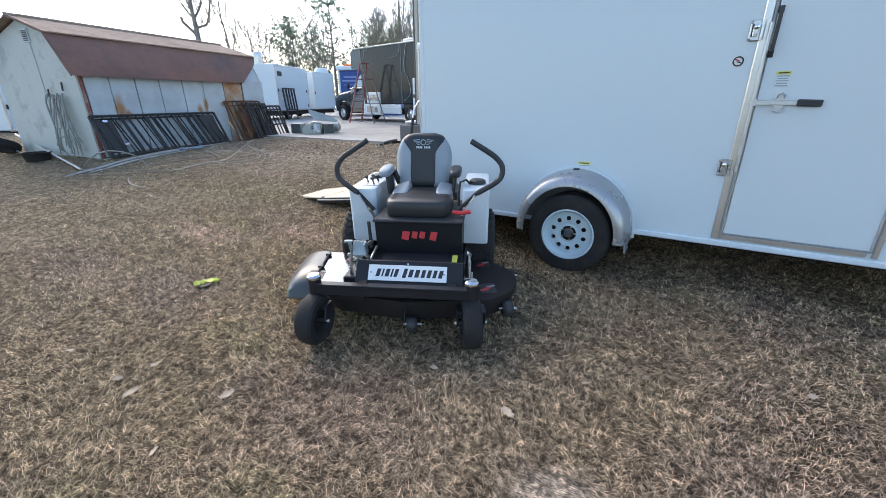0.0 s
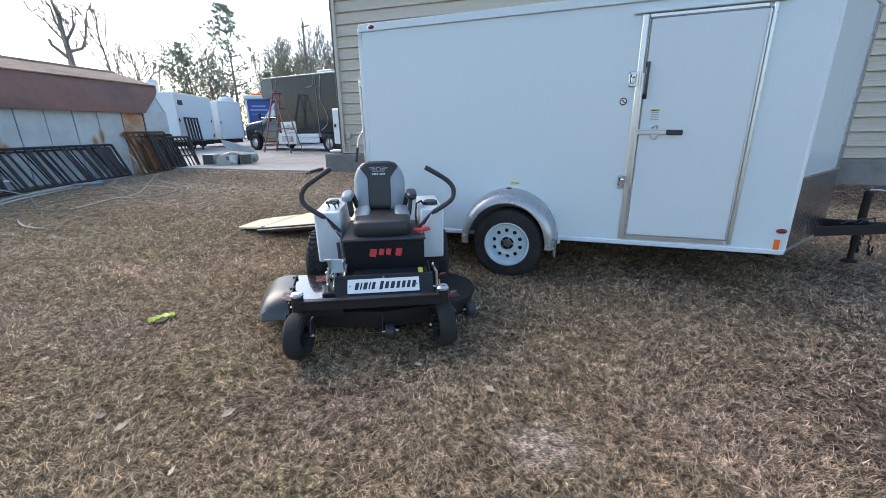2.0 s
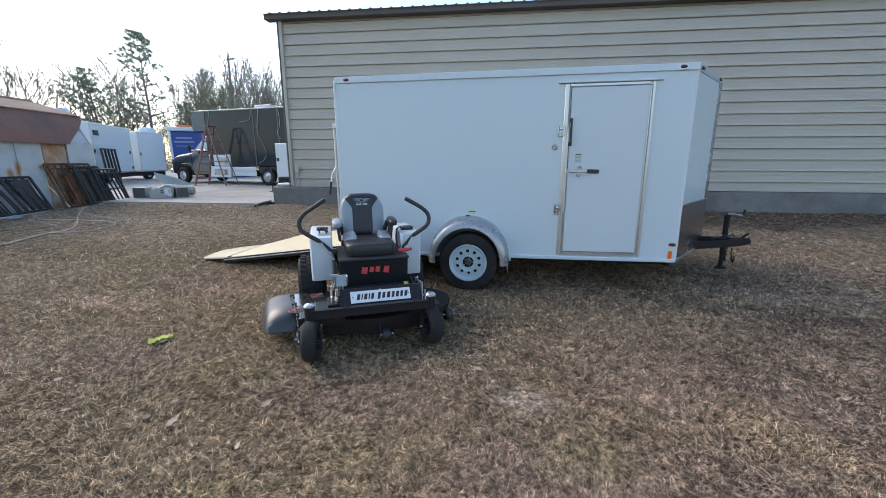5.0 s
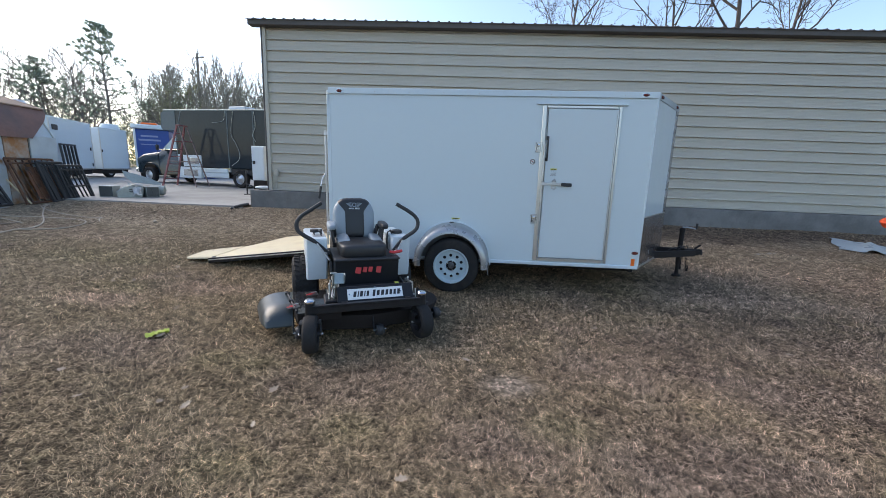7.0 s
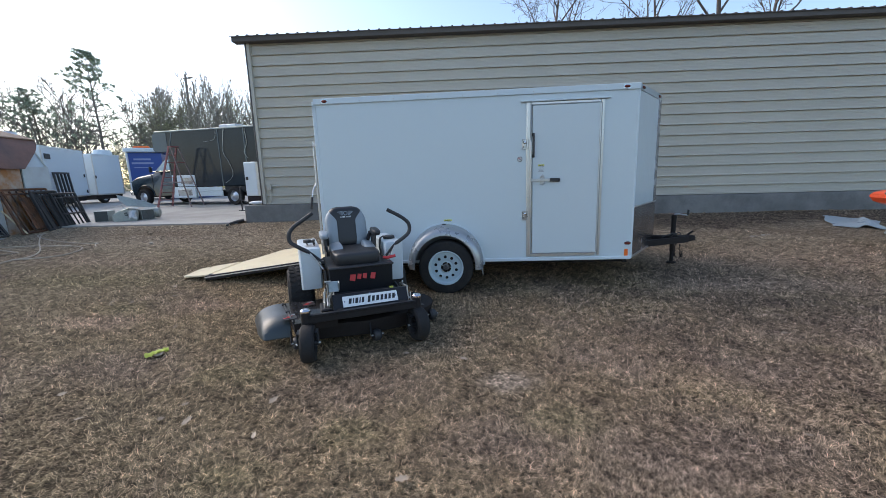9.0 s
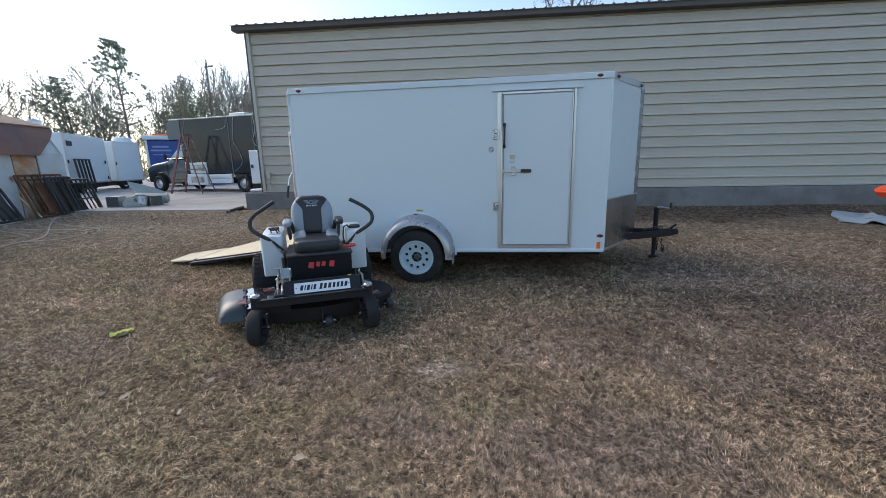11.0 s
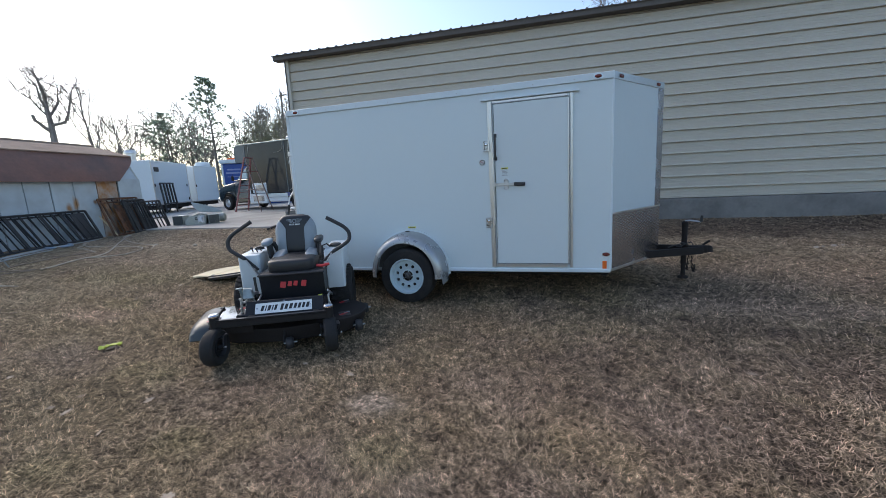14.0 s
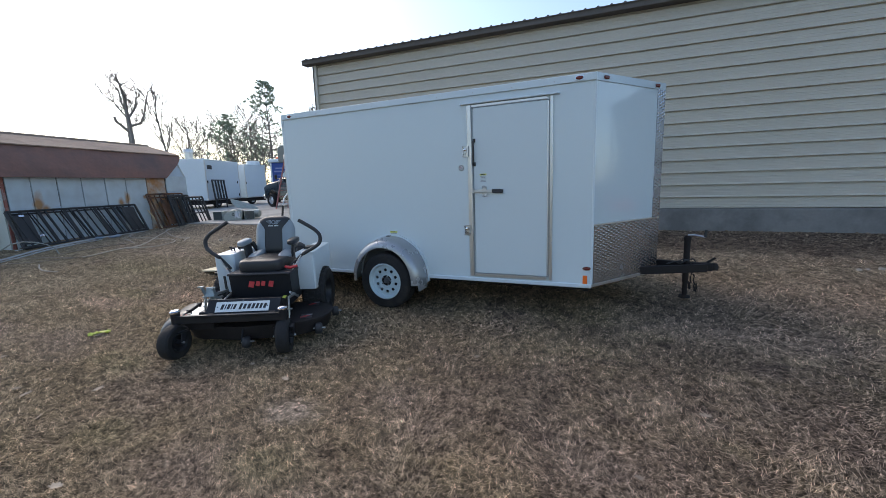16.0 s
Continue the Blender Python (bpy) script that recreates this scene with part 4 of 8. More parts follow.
hg = Mesh().tube([(-0.545, 0.13, 0.272), (-0.625, 0.68, 0.272)], 0.008, 8)
for u in (0.1, 0.5, 0.9):
    hg.box((-0.545 - 0.08 * u, 0.13 + 0.55 * u, 0.275), (0.035, 0.03, 0.018), rot(0, 0, -8), 0.003)
part("chute_hinge", hg, BLACK, deck)
chute = Mesh()
rings = []
for v in np.linspace(0, 1, 21):
    # a soft dome: skirts roll down to the grass at the front and outwards, flat towards the back
    f = max(0.0, 1 - v / 0.5)
    y = 0.255 + 0.48 * v
    hx = -0.572 - 0.063 * v
    wide = 0.245 * (1 - 0.14 * f ** 2.5)
    over = max(0.0, 1 - f ** 2.4) ** (1 / 2.4)
    outer, inner = [], []
    for u in np.linspace(0, 1, 17):
        k = math.sin(u * math.pi / 2) ** 0.9
        zz = 0.108 + 0.150 * over * max(0.0, 1 - k ** 2.6) ** (1 / 2.2)
        x = hx - wide * k
        outer.append((x, y, zz))
        inner.append((x + 0.006, y + 0.003, zz - 0.008))
    rings.append(outer + inner[::-1])
chute.ring(rings)
CHUTE = material("chute_rubber", (0.04, 0.05, 0.053), 0.34, 0, 0.12, 6, 50, 0.001, 60)
part("discharge_chute", chute, CHUTE, deck, "grey rubber discharge chute")
for x, y, z, r in ((-0.53, 0.10, 0.105, 0.052), (0.10, 0.04, 0.085, 0.05), (0.67, 0.24, 0.11, 0.052), (0.71, 0.74, 0.11, 0.05)):
    rl = Mesh().lathe([(0.012, -0.03), (r * 0.8, -0.032), (r, -0.015), (r, 0.015), (r * 0.8, 0.032), (0.012, 0.03)], (x, y, z), (1, 0.2, 0), 20)
    o = part("gauge_wheel", rl, PLASTIC, deck, "black anti-scalp roller")
    bk = Mesh().tube([(x - 0.05, y, z), (x + 0.06, y + 0.01, z)], 0.007, 8)
    part("roller_bracket", Mesh().bar((x - 0.045, y, z), (x - 0.045, y + 0.06, 0.19), 0.01, 0.03), BLACK, o)
    part("roller_bolt", bk, GALV, o)
for x, y in ((-0.575, 0.30), (-0.41, 0.60), (0.545, 0.31), (0.51, 0.70)):
    st = part("decal", Mesh().box((x, y, 0.2655 if x < 0 else 0.2095), (0.10, 0.13, 0.002), rot(0, 0, 12), 0.0003), INK_BLACK, deck)
    for i in range(3):
        part("print_bar", Mesh().box((x - 0.02 + 0.02 * i, y + 0.03 * (i - 1), 0.2675 if x < 0 else 0.2115), (0.055, 0.014, 0.002), rot(0, 0, 12 + 6 * i), 0.0003), (RED, RED, INK)[i], st)

# foot pan with name plate
pan = part("foot_pan", Mesh().box((0.083, 0.32, 0.352), (0.60, 0.42, 0.012), b=0.003), PLASTIC, mower, "black foot pan")
sl = Mesh()
x0, x1 = -0.232, 0.396
sl.ring([[(x0, 0.045, 0.335), (x0, 0.135, 0.447), (x0, 0.15, 0.447), (x0, 0.15, 0.335)], [(x1, 0.045, 0.335), (x1, 0.135, 0.447), (x1, 0.15, 0.447), (x1, 0.15, 0.335)]])
part("toe_board", sl, BLACK, pan, "black sloping toe board")
pitch = math.degrees(math.atan2(0.112, 0.09))
RS = rot(pitch, 0, 0)


def on_toe(u, v, w):
    return Vector((0.075, 0.09, 0.391)) + RS @ Vector((u, v, w))


pl = part("name_plate", Mesh().box(on_toe(0, 0, 0.004), (0.46, 0.094, 0.005), RS, 0.001), PAPER, pan, "white name plate with black print")
xx = -0.185
for i, wd in enumerate((0.030, 0.012, 0.030, 0.012, 0.026, 0.0, 0.028, 0.030, 0.032, 0.028, 0.028, 0.026, 0.030)):
    if wd:
        h = 0.046 if i != 6 else 0.056
        sk = Matrix(((1, 0.22, 0), (0, 1, 0), (0, 0, 1)))
        bars = Mesh()
        t = 0.0075
        bars.add([on_toe(xx + wd / 2 + du + 0.22 * dv, dv, zz) for zz in (0.0065, 0.008) for du, dv in ((-wd * 0.38, -h / 2), (wd * 0.38, -h / 2), (wd * 0.38, h / 2), (-wd * 0.38, h / 2))], [[0, 1, 2, 3], [4, 5, 6, 7], [0, 1, 5, 4], [1, 2, 6, 5], [2, 3, 7, 6], [3, 0, 4, 7]])
        part("print_bar", bars, INK_BLACK, pl)
        xx += wd + 0.006
    else:
        xx += 0.018
for u in (-0.215, 0.215, 0.0):
    part("plate_screw", Mesh().lathe([(0.0, 0.004), (0.005, 0.003), (0.007, 0.0)], on_toe(u, 0.0 if u else 0.055, 0.007), RS @ Vector((0, 0, 1)), 8, False), CHROME, pl)
for s, x in ((-1, -0.225), (1, 0.389)):
    part("pan_side", Mesh().prism([(0.14, 0.34), (0.14, 0.445), (0.30, 0.375), (0.52, 0.40), (0.52, 0.34)], (x, 0, 0), (0, 1, 0), (0, 0, 1), 0.012), BLACK, pan)
part("yellow_tag", Mesh().box((0.330, 0.345, 0.376), (0.034, 0.13, 0.003), rot(10, 0, 0), 0.0005), YELLOW, pan, "yellow warning tag")

# seat tower
tw = Mesh()
tw.ring([[(-0.21, 0.50, 0.36), (0.368, 0.50, 0.36), (0.368, 1.0, 0.36), (-0.21, 1.0, 0.36)], [(-0.21, 0.47, 0.585), (0.368, 0.47, 0.585), (0.368, 1.0, 0.585), (-0.21, 1.0, 0.585)]])
tower = part("seat_tower", tw, BLACK, mower, "black seat box with red lettering bars")
part("tower_cap", Mesh().box((0.079, 0.74, 0.594), (0.60, 0.58, 0.022), b=0.008), PLASTIC, tower)
xx = -0.035
for i, wd in enumerate((0.062, 0.045, 0.045, 0.055)):
    hh = 0.085 if i in (0, 3) else 0.062
    bars = Mesh()
    if i == 3:
        xx += 0.02
    bars.box((xx + wd / 2, 0.4795, 0.505), (wd * 0.8, 0.006, hh), rot(-7.6, 12, 0), 0.0006)
    part("print_bar", bars, RED, tower)
    xx += wd + 0.006


def cushion(c, s, bulge, n=4.0, R=None, name="", segs=20):
    """A padded block: a superellipsoid."""
    m = Mesh()
    rings = []
    for j in range(1, segs):
        ph = math.pi * j / segs - math.pi / 2
        ring = []
        for i in range(2 * segs):
            th = 2 * math.pi * i / (2 * segs)

            def e(v, k):
                return math.copysign(abs(v) ** k, v)
            p = Vector((s[0] / 2 * e(math.cos(ph), bulge) * e(math.cos(th), 2 / n), s[1] / 2 * e(math.cos(ph), bulge) * e(math.sin(th), 2 / n), s[2] / 2 * e(math.sin(ph), bulge)))
            if R is not None:
                p = R @ p
            ring.append(p + Vector(c))
        rings.append(ring)
    return m.ring(rings)


SC = 0.062
seat = part("seat", cushion((SC, 0.76, 0.655), (0.435, 0.50, 0.135), 0.36, 6.0), BLACK_VINYL, mower, "black and grey padded seat")
part("seat_pan", Mesh().box((SC, 0.78, 0.605), (0.40, 0.42, 0.02), b=0.006), PLASTIC, seat)
for s in (-1, 1):
    part("seat_bolster", cushion((SC + s * 0.155, 0.855, 0.702), (0.125, 0.28, 0.085), 0.5, 3.5, rot(8, s * 14, 0)), GREY_VINYL, seat, "grey side bolster")
RB = rot(-12, 0, 0)


bo = Vector((SC - 0.022, 1.075, 0.893))


def half_width(v):
    """Half width of the backrest from its foot (-1) to its top (1)."""
    if v < -0.55:
        return 0.212 - 0.033 * ((-v - 0.55) / 0.45) ** 2
    return 0.212 if v < 0.15 else 0.212 * (1 - 0.42 * ((v - 0.15) / 0.85) ** 2.2) * (1 if v < 0.9 else 1 - 0.35 * ((v - 0.9) / 0.1) ** 2)


def strip_share(v):
    """How far out the black middle reaches, as a share of the half width."""
    return 0.42 if v < 0.25 else min(1.0, 0.42 + 0.58 * ((v - 0.25) / 0.55) ** 1.6)


def back_point(u, v, front):
    edge = (1 - abs(u) ** 5) * (1 - abs(v) ** 8)
    y = -0.062 * edge ** 0.5 + 0.010 * (1 - abs(u)) * 0 if front else 0.055 * edge ** 0.5
    return bo + RB @ Vector((half_width(v) * u, y, 0.212 * v))


def back_patch(lo, hi, front, cols):
    m, nvv = Mesh(), 29
    pts = []
    for j in range(nvv):
        v = -1 + 2 * j / (nvv - 1)
        a, b = lo(v), hi(v)
        pts += [back_point(a + (b - a) * i / cols, v, front) for i in range(cols + 1)]
    return m.add(pts, [[j * (cols + 1) + i, j * (cols + 1) + i + 1, (j + 1) * (cols + 1) + i + 1, (j + 1) * (cols + 1) + i] for j in range(nvv - 1) for i in range(cols)])


bk = part("backrest", back_patch(lambda v: -1, lambda v: 1, False, 16), BLACK_VINYL, mower, "grey backrest with black middle", 50)
part("back_bolster", back_patch(lambda v: -1, lambda v: -strip_share(v), True, 8), GREY_VINYL, bk, "grey side bolster", 50)
part("back_bolster", back_patch(strip_share, lambda v: 1, True, 8), GREY_VINYL, bk, "grey side bolster", 50)
part("back_strip", back_patch(lambda v: -strip_share(v), strip_share, True, 14), BLACK_VINYL, bk, "black centre panel", 50)
for s in (-1, 1):
    pts = [back_point(s * strip_share(v), v, True) + RB @ Vector((0, -0.001, 0)) for v in np.linspace(-0.95, 0.7, 24)]
    part("piping", Mesh().tube(pts, 0.004, 6), BLACK_VINYL, bk)
lg = Mesh()
for i in range(4):
    for s in (-1, 1):
        lg.box(bo + RB @ Vector((s * (0.052 - 0.006 * i), -0.064, 0.152 - 0.011 * i)), (0.052 - 0.010 * i, 0.004, 0.006), RB @ rot(0, s * 8, 0), 0.001)
lg.lathe([(0.022, 0.0), (0.022, 0.004), (0.015, 0.004), (0.015, 0.0)], bo + RB @ Vector((0, -0.062, 0.135)), RB @ Vector((0, -1, 0)), 20)
part("badge", lg, GREY_VINYL, bk, "grey winged badge shape")
bt = Mesh()
for i in range(9):
    if i != 4:
        bt.box(bo + RB @ Vector((-0.048 + 0.012 * i, -0.0645, 0.098)), (0.008, 0.004, 0.015), RB @ rot(0, 10, 0), 0.0006)
part("print_bar", bt, PAPER, bk)
for x, nm in ((-0.205, -1), (0.298, 1)):
    ar = part("armrest", cushion((x, 0.86, 0.855), (0.085, 0.24, 0.06), 0.6, 3.0, rot(4, 0, 0)), GREY_VINYL if nm < 0 else BLACK_VINYL, mower, "padded armrest")
    part("arm_bracket", Mesh().bar((x - nm * 0.03, 0.96, 0.84), (x - nm * 0.055, 1.04, 0.72), 0.03, 0.035), PLASTIC, ar)
    part("arm_panel", Mesh().box((x - nm * 0.012, 0.90, 0.755), (0.026, 0.15, 0.14), rot(0, nm * 6, 0), 0.010), PLASTIC, ar)

# white side tanks
for x0, x1, nm in ((-0.445, -0.262, -1), (0.362, 0.536, 1)):
    tk = Mesh()
    b = 0.014
    rg = []
    for zz, k in ((0.362, 0.0), (0.369, 0.004), (0.742, 0.006), (0.752, 0.002), (0.757, -0.008)):
        yb, yf = 1.36, 0.70 + (0.757 - zz) * 0.05
        xs0, xs1 = x0 - k, x1 + k
        rg.append([(xs0 + b, yf - k, zz), (xs1 - b, yf - k, zz), (xs1, yf + b, zz), (xs1, yb - b, zz), (xs1 - b, yb, zz), (xs0 + b, yb, zz), (xs0, yb - b, zz), (xs0, yf + b, zz)])
    tk.ring(rg)
    t = part("side_tank", tk, TANK_WHITE, mower, "white side tank")
    if nm > 0:
        part("fuel_cap", Mesh().lathe([(0.0, 0.035), (0.045, 0.034), (0.058, 0.026), (0.06, 0.005), (0.04, 0.0)], (0.455, 0.92, 0.757), (0, 0, 1), 24, False), PLASTIC, t, "black fuel cap")
        part("vent_hose", Mesh().tube([(0.40, 0.90, 0.76), (0.375, 0.84, 0.80), (0.335, 0.80, 0.79), (0.325, 0.80, 0.70), (0.33, 0.78, 0.62)], 0.008, 8), PLASTIC, t)
    else:
        part("fuel_cap", Mesh().lathe([(0.0, 0.028), (0.04, 0.027), (0.045, 0.0)], (-0.35, 1.1, 0.757), (0, 0, 1), 20, False), PLASTIC, t)
        for yy, xk in ((0.84, -0.30), (0.90, -0.36), (0.93, -0.29)):
            kn = Mesh().tube([(xk, yy, 0.755), (xk - 0.01, yy - 0.01, 0.80)], 0.006, 8)
            kn.lathe([(0.0, 0.018), (0.014, 0.014), (0.014, 0.0), (0.0, 0.0)], (xk - 0.01, yy - 0.01, 0.795), (0, -0.2, 1), 10, False)
            part("control_knob", kn, PLASTIC, t, "black control knob")
        part("key_plate", Mesh().box((-0.32, 0.86, 0.759), (0.12, 0.14, 0.004), b=0.001), GALV, t)

# steering levers


def lever(pts, nm):
    fine = []
    P = [Vector(p) for p in pts]
    for i in range(len(P) - 1):
        p0, p1, p2, p3 = P[max(i - 1, 0)], P[i], P[i + 1], P[min(i + 2, len(P) - 1)]
        for k in range(6):
            t = k / 6
            fine.append(0.5 * (2 * p1 + (p2 - p0) * t + (2 * p0 - 5 * p1 + 4 * p2 - p3) * t * t + (3 * p1 - p0 - 3 * p2 + p3) * t ** 3))
    fine.append(P[-1])
    lv = part("steering_lever", Mesh().tube(fine[:9], 0.013, 12), BLACK, mower, "black bent steering lever")
    part("lever_grip", Mesh().tube(fine[7:], 0.0185, 14), PLASTIC, lv, "black foam grip")
    b = Mesh().bar(P[0] - Vector((0, 0, 0.06)), P[1], 0.012, 0.045, up=(0, 1, 0.2))
    for k in (0.3, 0.7):
        b.lathe([(0.0, 0.014), (0.010, 0.012), (0.012, 0.0)], P[0].lerp(P[1], k) - Vector((0, 0.012, 0.02)), (0, -1, 0), 6, False)
    part("lever_bracket", b, GALV, lv)


lever([(-0.245, 0.60, 0.63), (-0.35, 0.64, 0.725), (-0.455, 0.67, 0.79), (-0.512, 0.70, 0.835), (-0.518, 0.71, 0.905), (-0.475, 0.72, 0.965), (-0.40, 0.73, 1.015), (-0.30, 0.75, 1.08)], -1)
lever([(0.345, 0.60, 0.645), (0.44, 0.64, 0.735), (0.555, 0.67, 0.80), (0.612, 0.70, 0.845), (0.618, 0.71, 0.915), (0.578, 0.72, 0.97), (0.505, 0.73, 1.02), (0.408, 0.75, 1.075)], 1)
part("red_handle", Mesh().tube([(0.30, 0.56, 0.638), (0.35, 0.55, 0.632), (0.42, 0.55, 0.645)], 0.014, 10), RED, mower, "red brake handle")
# deck lift linkage beside the foot pan
lk = Mesh()
lk.bar((-0.27, 0.18, 0.30), (-0.25, 0.30, 0.46), 0.012, 0.03, up=(0, 1, 0)).bar((-0.25, 0.30, 0.46), (-0.24, 0.50, 0.44), 0.012, 0.025)
lk.bar((-0.29, 0.16, 0.43), (-0.26, 0.42, 0.40), 0.012, 0.022).tube([(-0.29, 0.18, 0.30), (-0.29, 0.18, 0.46)], 0.010, 8)
lk.tube([(-0.20, 0.17, 0.36), (-0.20, 0.45, 0.42)], 0.008, 8).tube([(-0.31, 0.22, 0.25), (-0.24, 0.22, 0.25)], 0.009, 8)
for dx, z0, z1 in ((-0.300, 0.27, 0.50), (-0.262, 0.27, 0.47)):
    lk.bar((dx, 0.165, z0), (dx + 0.02, 0.185, z1), 0.010, 0.026, up=(0, 1, 0))
    for zz in (z0 + 0.03, (z0 + z1) / 2, z1 - 0.03):
        lk.lathe([(0.0, 0.016), (0.009, 0.014), (0.011, 0.0)], (dx + 0.01, 0.166, zz), (0, -1, 0), 6, False)
part("lift_linkage", lk, GALV, mower, "zinc deck lift linkage")
pd = Mesh().box((-0.215, 0.14, 0.52), (0.080, 0.010, 0.09), rot(-25, 0, 0), 0.004)
pd.bar((-0.26, 0.15, 0.48), (-0.26, 0.10, 0.575), 0.012, 0.03, up=(0, 1, 0)).bar((-0.172, 0.15, 0.49), (-0.172, 0.11, 0.565), 0.010, 0.03, up=(0, 1, 0)).box((-0.26, 0.092, 0.58), (0.05, 0.03, 0.010), b=0.003)
pd.bar((-0.26, 0.15, 0.50), (-0.255, 0.30, 0.40), 0.012, 0.03)
pd.bar((-0.215, 0.16, 0.50), (-0.225, 0.34, 0.38), 0.012, 0.026)
part("foot_pedal", pd, DULL_ZINC, mower, "zinc foot pedal")
part("height_lever", Mesh().tube([(-0.245, 0.48, 0.40), (-0.25, 0.47, 0.585)], 0.0115, 10), PLASTIC, mower, "black height lever")
l2 = Mesh().tube([(0.43, 0.20, 0.26), (0.43, 0.22, 0.43)], 0.010, 8).bar((0.43, 0.22, 0.42), (0.42, 0.42, 0.40), 0.012, 0.025).tube([(0.40, 0.20, 0.32), (0.46, 0.20, 0.32)], 0.008, 8)
l2.tube([(0.445, 0.15, 0.25), (0.445, 0.17, 0.38)], 0.007, 8).bar((0.415, 0.3, 0.45), (0.43, 0.48, 0.36), 0.012, 0.022)
part("lift_linkage", l2, GALV, mower)

# drive wheels


def drive_wheel(x):
    c = (x, 1.03, 0.262)
    prof = [(0.14, -0.105), (0.20, -0.122), (0.24, -0.115), (0.258, -0.09), (0.262, 0.0), (0.258, 0.09), (0.24, 0.115), (0.20, 0.122), (0.14, 0.105)]
    w = part("drive_wheel", Mesh().lathe(prof, c, (1, 0, 0), 40), RUBBER, mower, "black lugged drive tyre")
    lug = Mesh()
    for k in range(30):
        a = 2 * math.pi * k / 30
        for s in (-1, 0, 1):
            aa = a + (0.05 if s == 0 else 0.15 * 0)
            o = Vector((x + s * 0.072, 1.03 + 0.262 * math.sin(aa), 0.262 + 0.262 * math.cos(aa)))
            lug.box(o, (0.052, 0.030, 0.018), rot(-math.degrees(aa), 0, 0) @ rot(0, 0, 20 * s), 0.004)
    part("tread", lug, RUBBER, w)
    part("drive_rim", Mesh().lathe([(0.142, -0.10), (0.11, -0.05), (0.03, -0.05), (0.03, 0.05), (0.11, 0.05), (0.142, 0.10)], c, (1, 0, 0), 24), BLACK, w)


drive_wheel(-0.455)
drive_wheel(0.475)
eng = part("engine", Mesh().box((0.06, 1.42, 0.50), (0.44, 0.40, 0.30), b=0.04), PLASTIC, mower, "black engine behind the seat")
part("engine_cover", Mesh().lathe([(0.0, 0.12), (0.12, 0.115), (0.17, 0.08), (0.18, 0.0)], (0.06, 1.42, 0.64), (0, 0, 1), 24, False), PLASTIC, eng)
part("muffler", Mesh().tube([(-0.15, 1.60, 0.45), (0.27, 1.60, 0.45)], 0.06, 16), GALV, eng)
part("rear_bumper", Mesh().tube([(-0.25, 1.30, 0.40), (-0.25, 1.68, 0.40), (0.37, 1.68, 0.40), (0.37, 1.30, 0.40)], 0.02, 10), BLACK, mower)


# ---- old metal shed ----
SHED_Z = 0.27
SHED_POSE = pose(-9.85, 3.69, SHED_Z, 0, 0, 98.5)
shed = thing("storage_shed", SHED_POSE, "weathered pale metal barn shed with rusty brown gambrel roof", "shed")
SHED_PALE = material("shed_pale", (0.50, 0.585, 0.635), 0.5, 0, 0.1, 1.5, 20, 0.003, 8, second=(0.44, 0.51, 0.55), mscale=2.5)
SHED_TAN = material("shed_tan", (0.47, 0.47, 0.44), 0.6, 0, 0.12, 1.5, 20, 0.003, 8, second=(0.41, 0.205, 0.085), mix=(0.34, 0.56), mscale=2.2)


def rust_spots(m, spots, rust):
    """Adds rust blotches with ragged rims round points of the wall to a material."""
    nodes, link = m.node_tree.nodes, m.node_tree.links.new
    p = nodes["Principled BSDF"]
    tc = nodes.new("ShaderNodeTexCoord")
    n = nodes.new("ShaderNodeTexNoise")
    n.inputs["Scale"].default_value, n.inputs["Detail"].default_value = 5.0, 6.0
    link(tc.outputs["Object"], n.inputs["Vector"])
    total = None
    for x, z, rx, rz in spots:
        v = nodes.new("ShaderNodeVectorMath")
        v.operation = "SUBTRACT"
        v.inputs[1].default_value = (x, 0, z)
        link(tc.outputs["Object"], v.inputs[0])
        w = nodes.new("ShaderNodeVectorMath")
        w.operation = "MULTIPLY"
        w.inputs[1].default_value = (1 / rx, 0, 1 / rz)
        link(v.outputs[0], w.inputs[0])
        ln = nodes.new("ShaderNodeVectorMath")
        ln.operation = "LENGTH"
        link(w.outputs[0], ln.inputs[0])
        if total is None:
            total = ln.outputs["Value"]
        else:
            mn = nodes.new("ShaderNodeMath")
            mn.operation = "MINIMUM"
            link(total, mn.inputs[0])
            link(ln.outputs["Value"], mn.inputs[1])
            total = mn.outputs[0]
    ad = nodes.new("ShaderNodeMath")
    ad.operation = "MULTIPLY_ADD"
    ad.inputs[1].default_value = 1.8
    link(n.outputs["Fac"], ad.inputs[0])
    link(total, ad.inputs[2])
    r = nodes.new("ShaderNodeMapRange")
    r.inputs["From Min"].default_value, r.inputs["From Max"].default_value = 2.15, 1.25
    link(ad.outputs[0], r.inputs["Value"])
    mx = nodes.new("ShaderNodeMix")
    mx.data_type = "RGBA"
    old = p.inputs["Base Color"].links[0].from_socket
    link(r.outputs[0], mx.inputs["Factor"])
    link(old, mx.inputs["A"])
    mx.inputs["B"].default_value = (*rust, 1)
    link(mx.outputs["Result"], p.inputs["Base Color"])


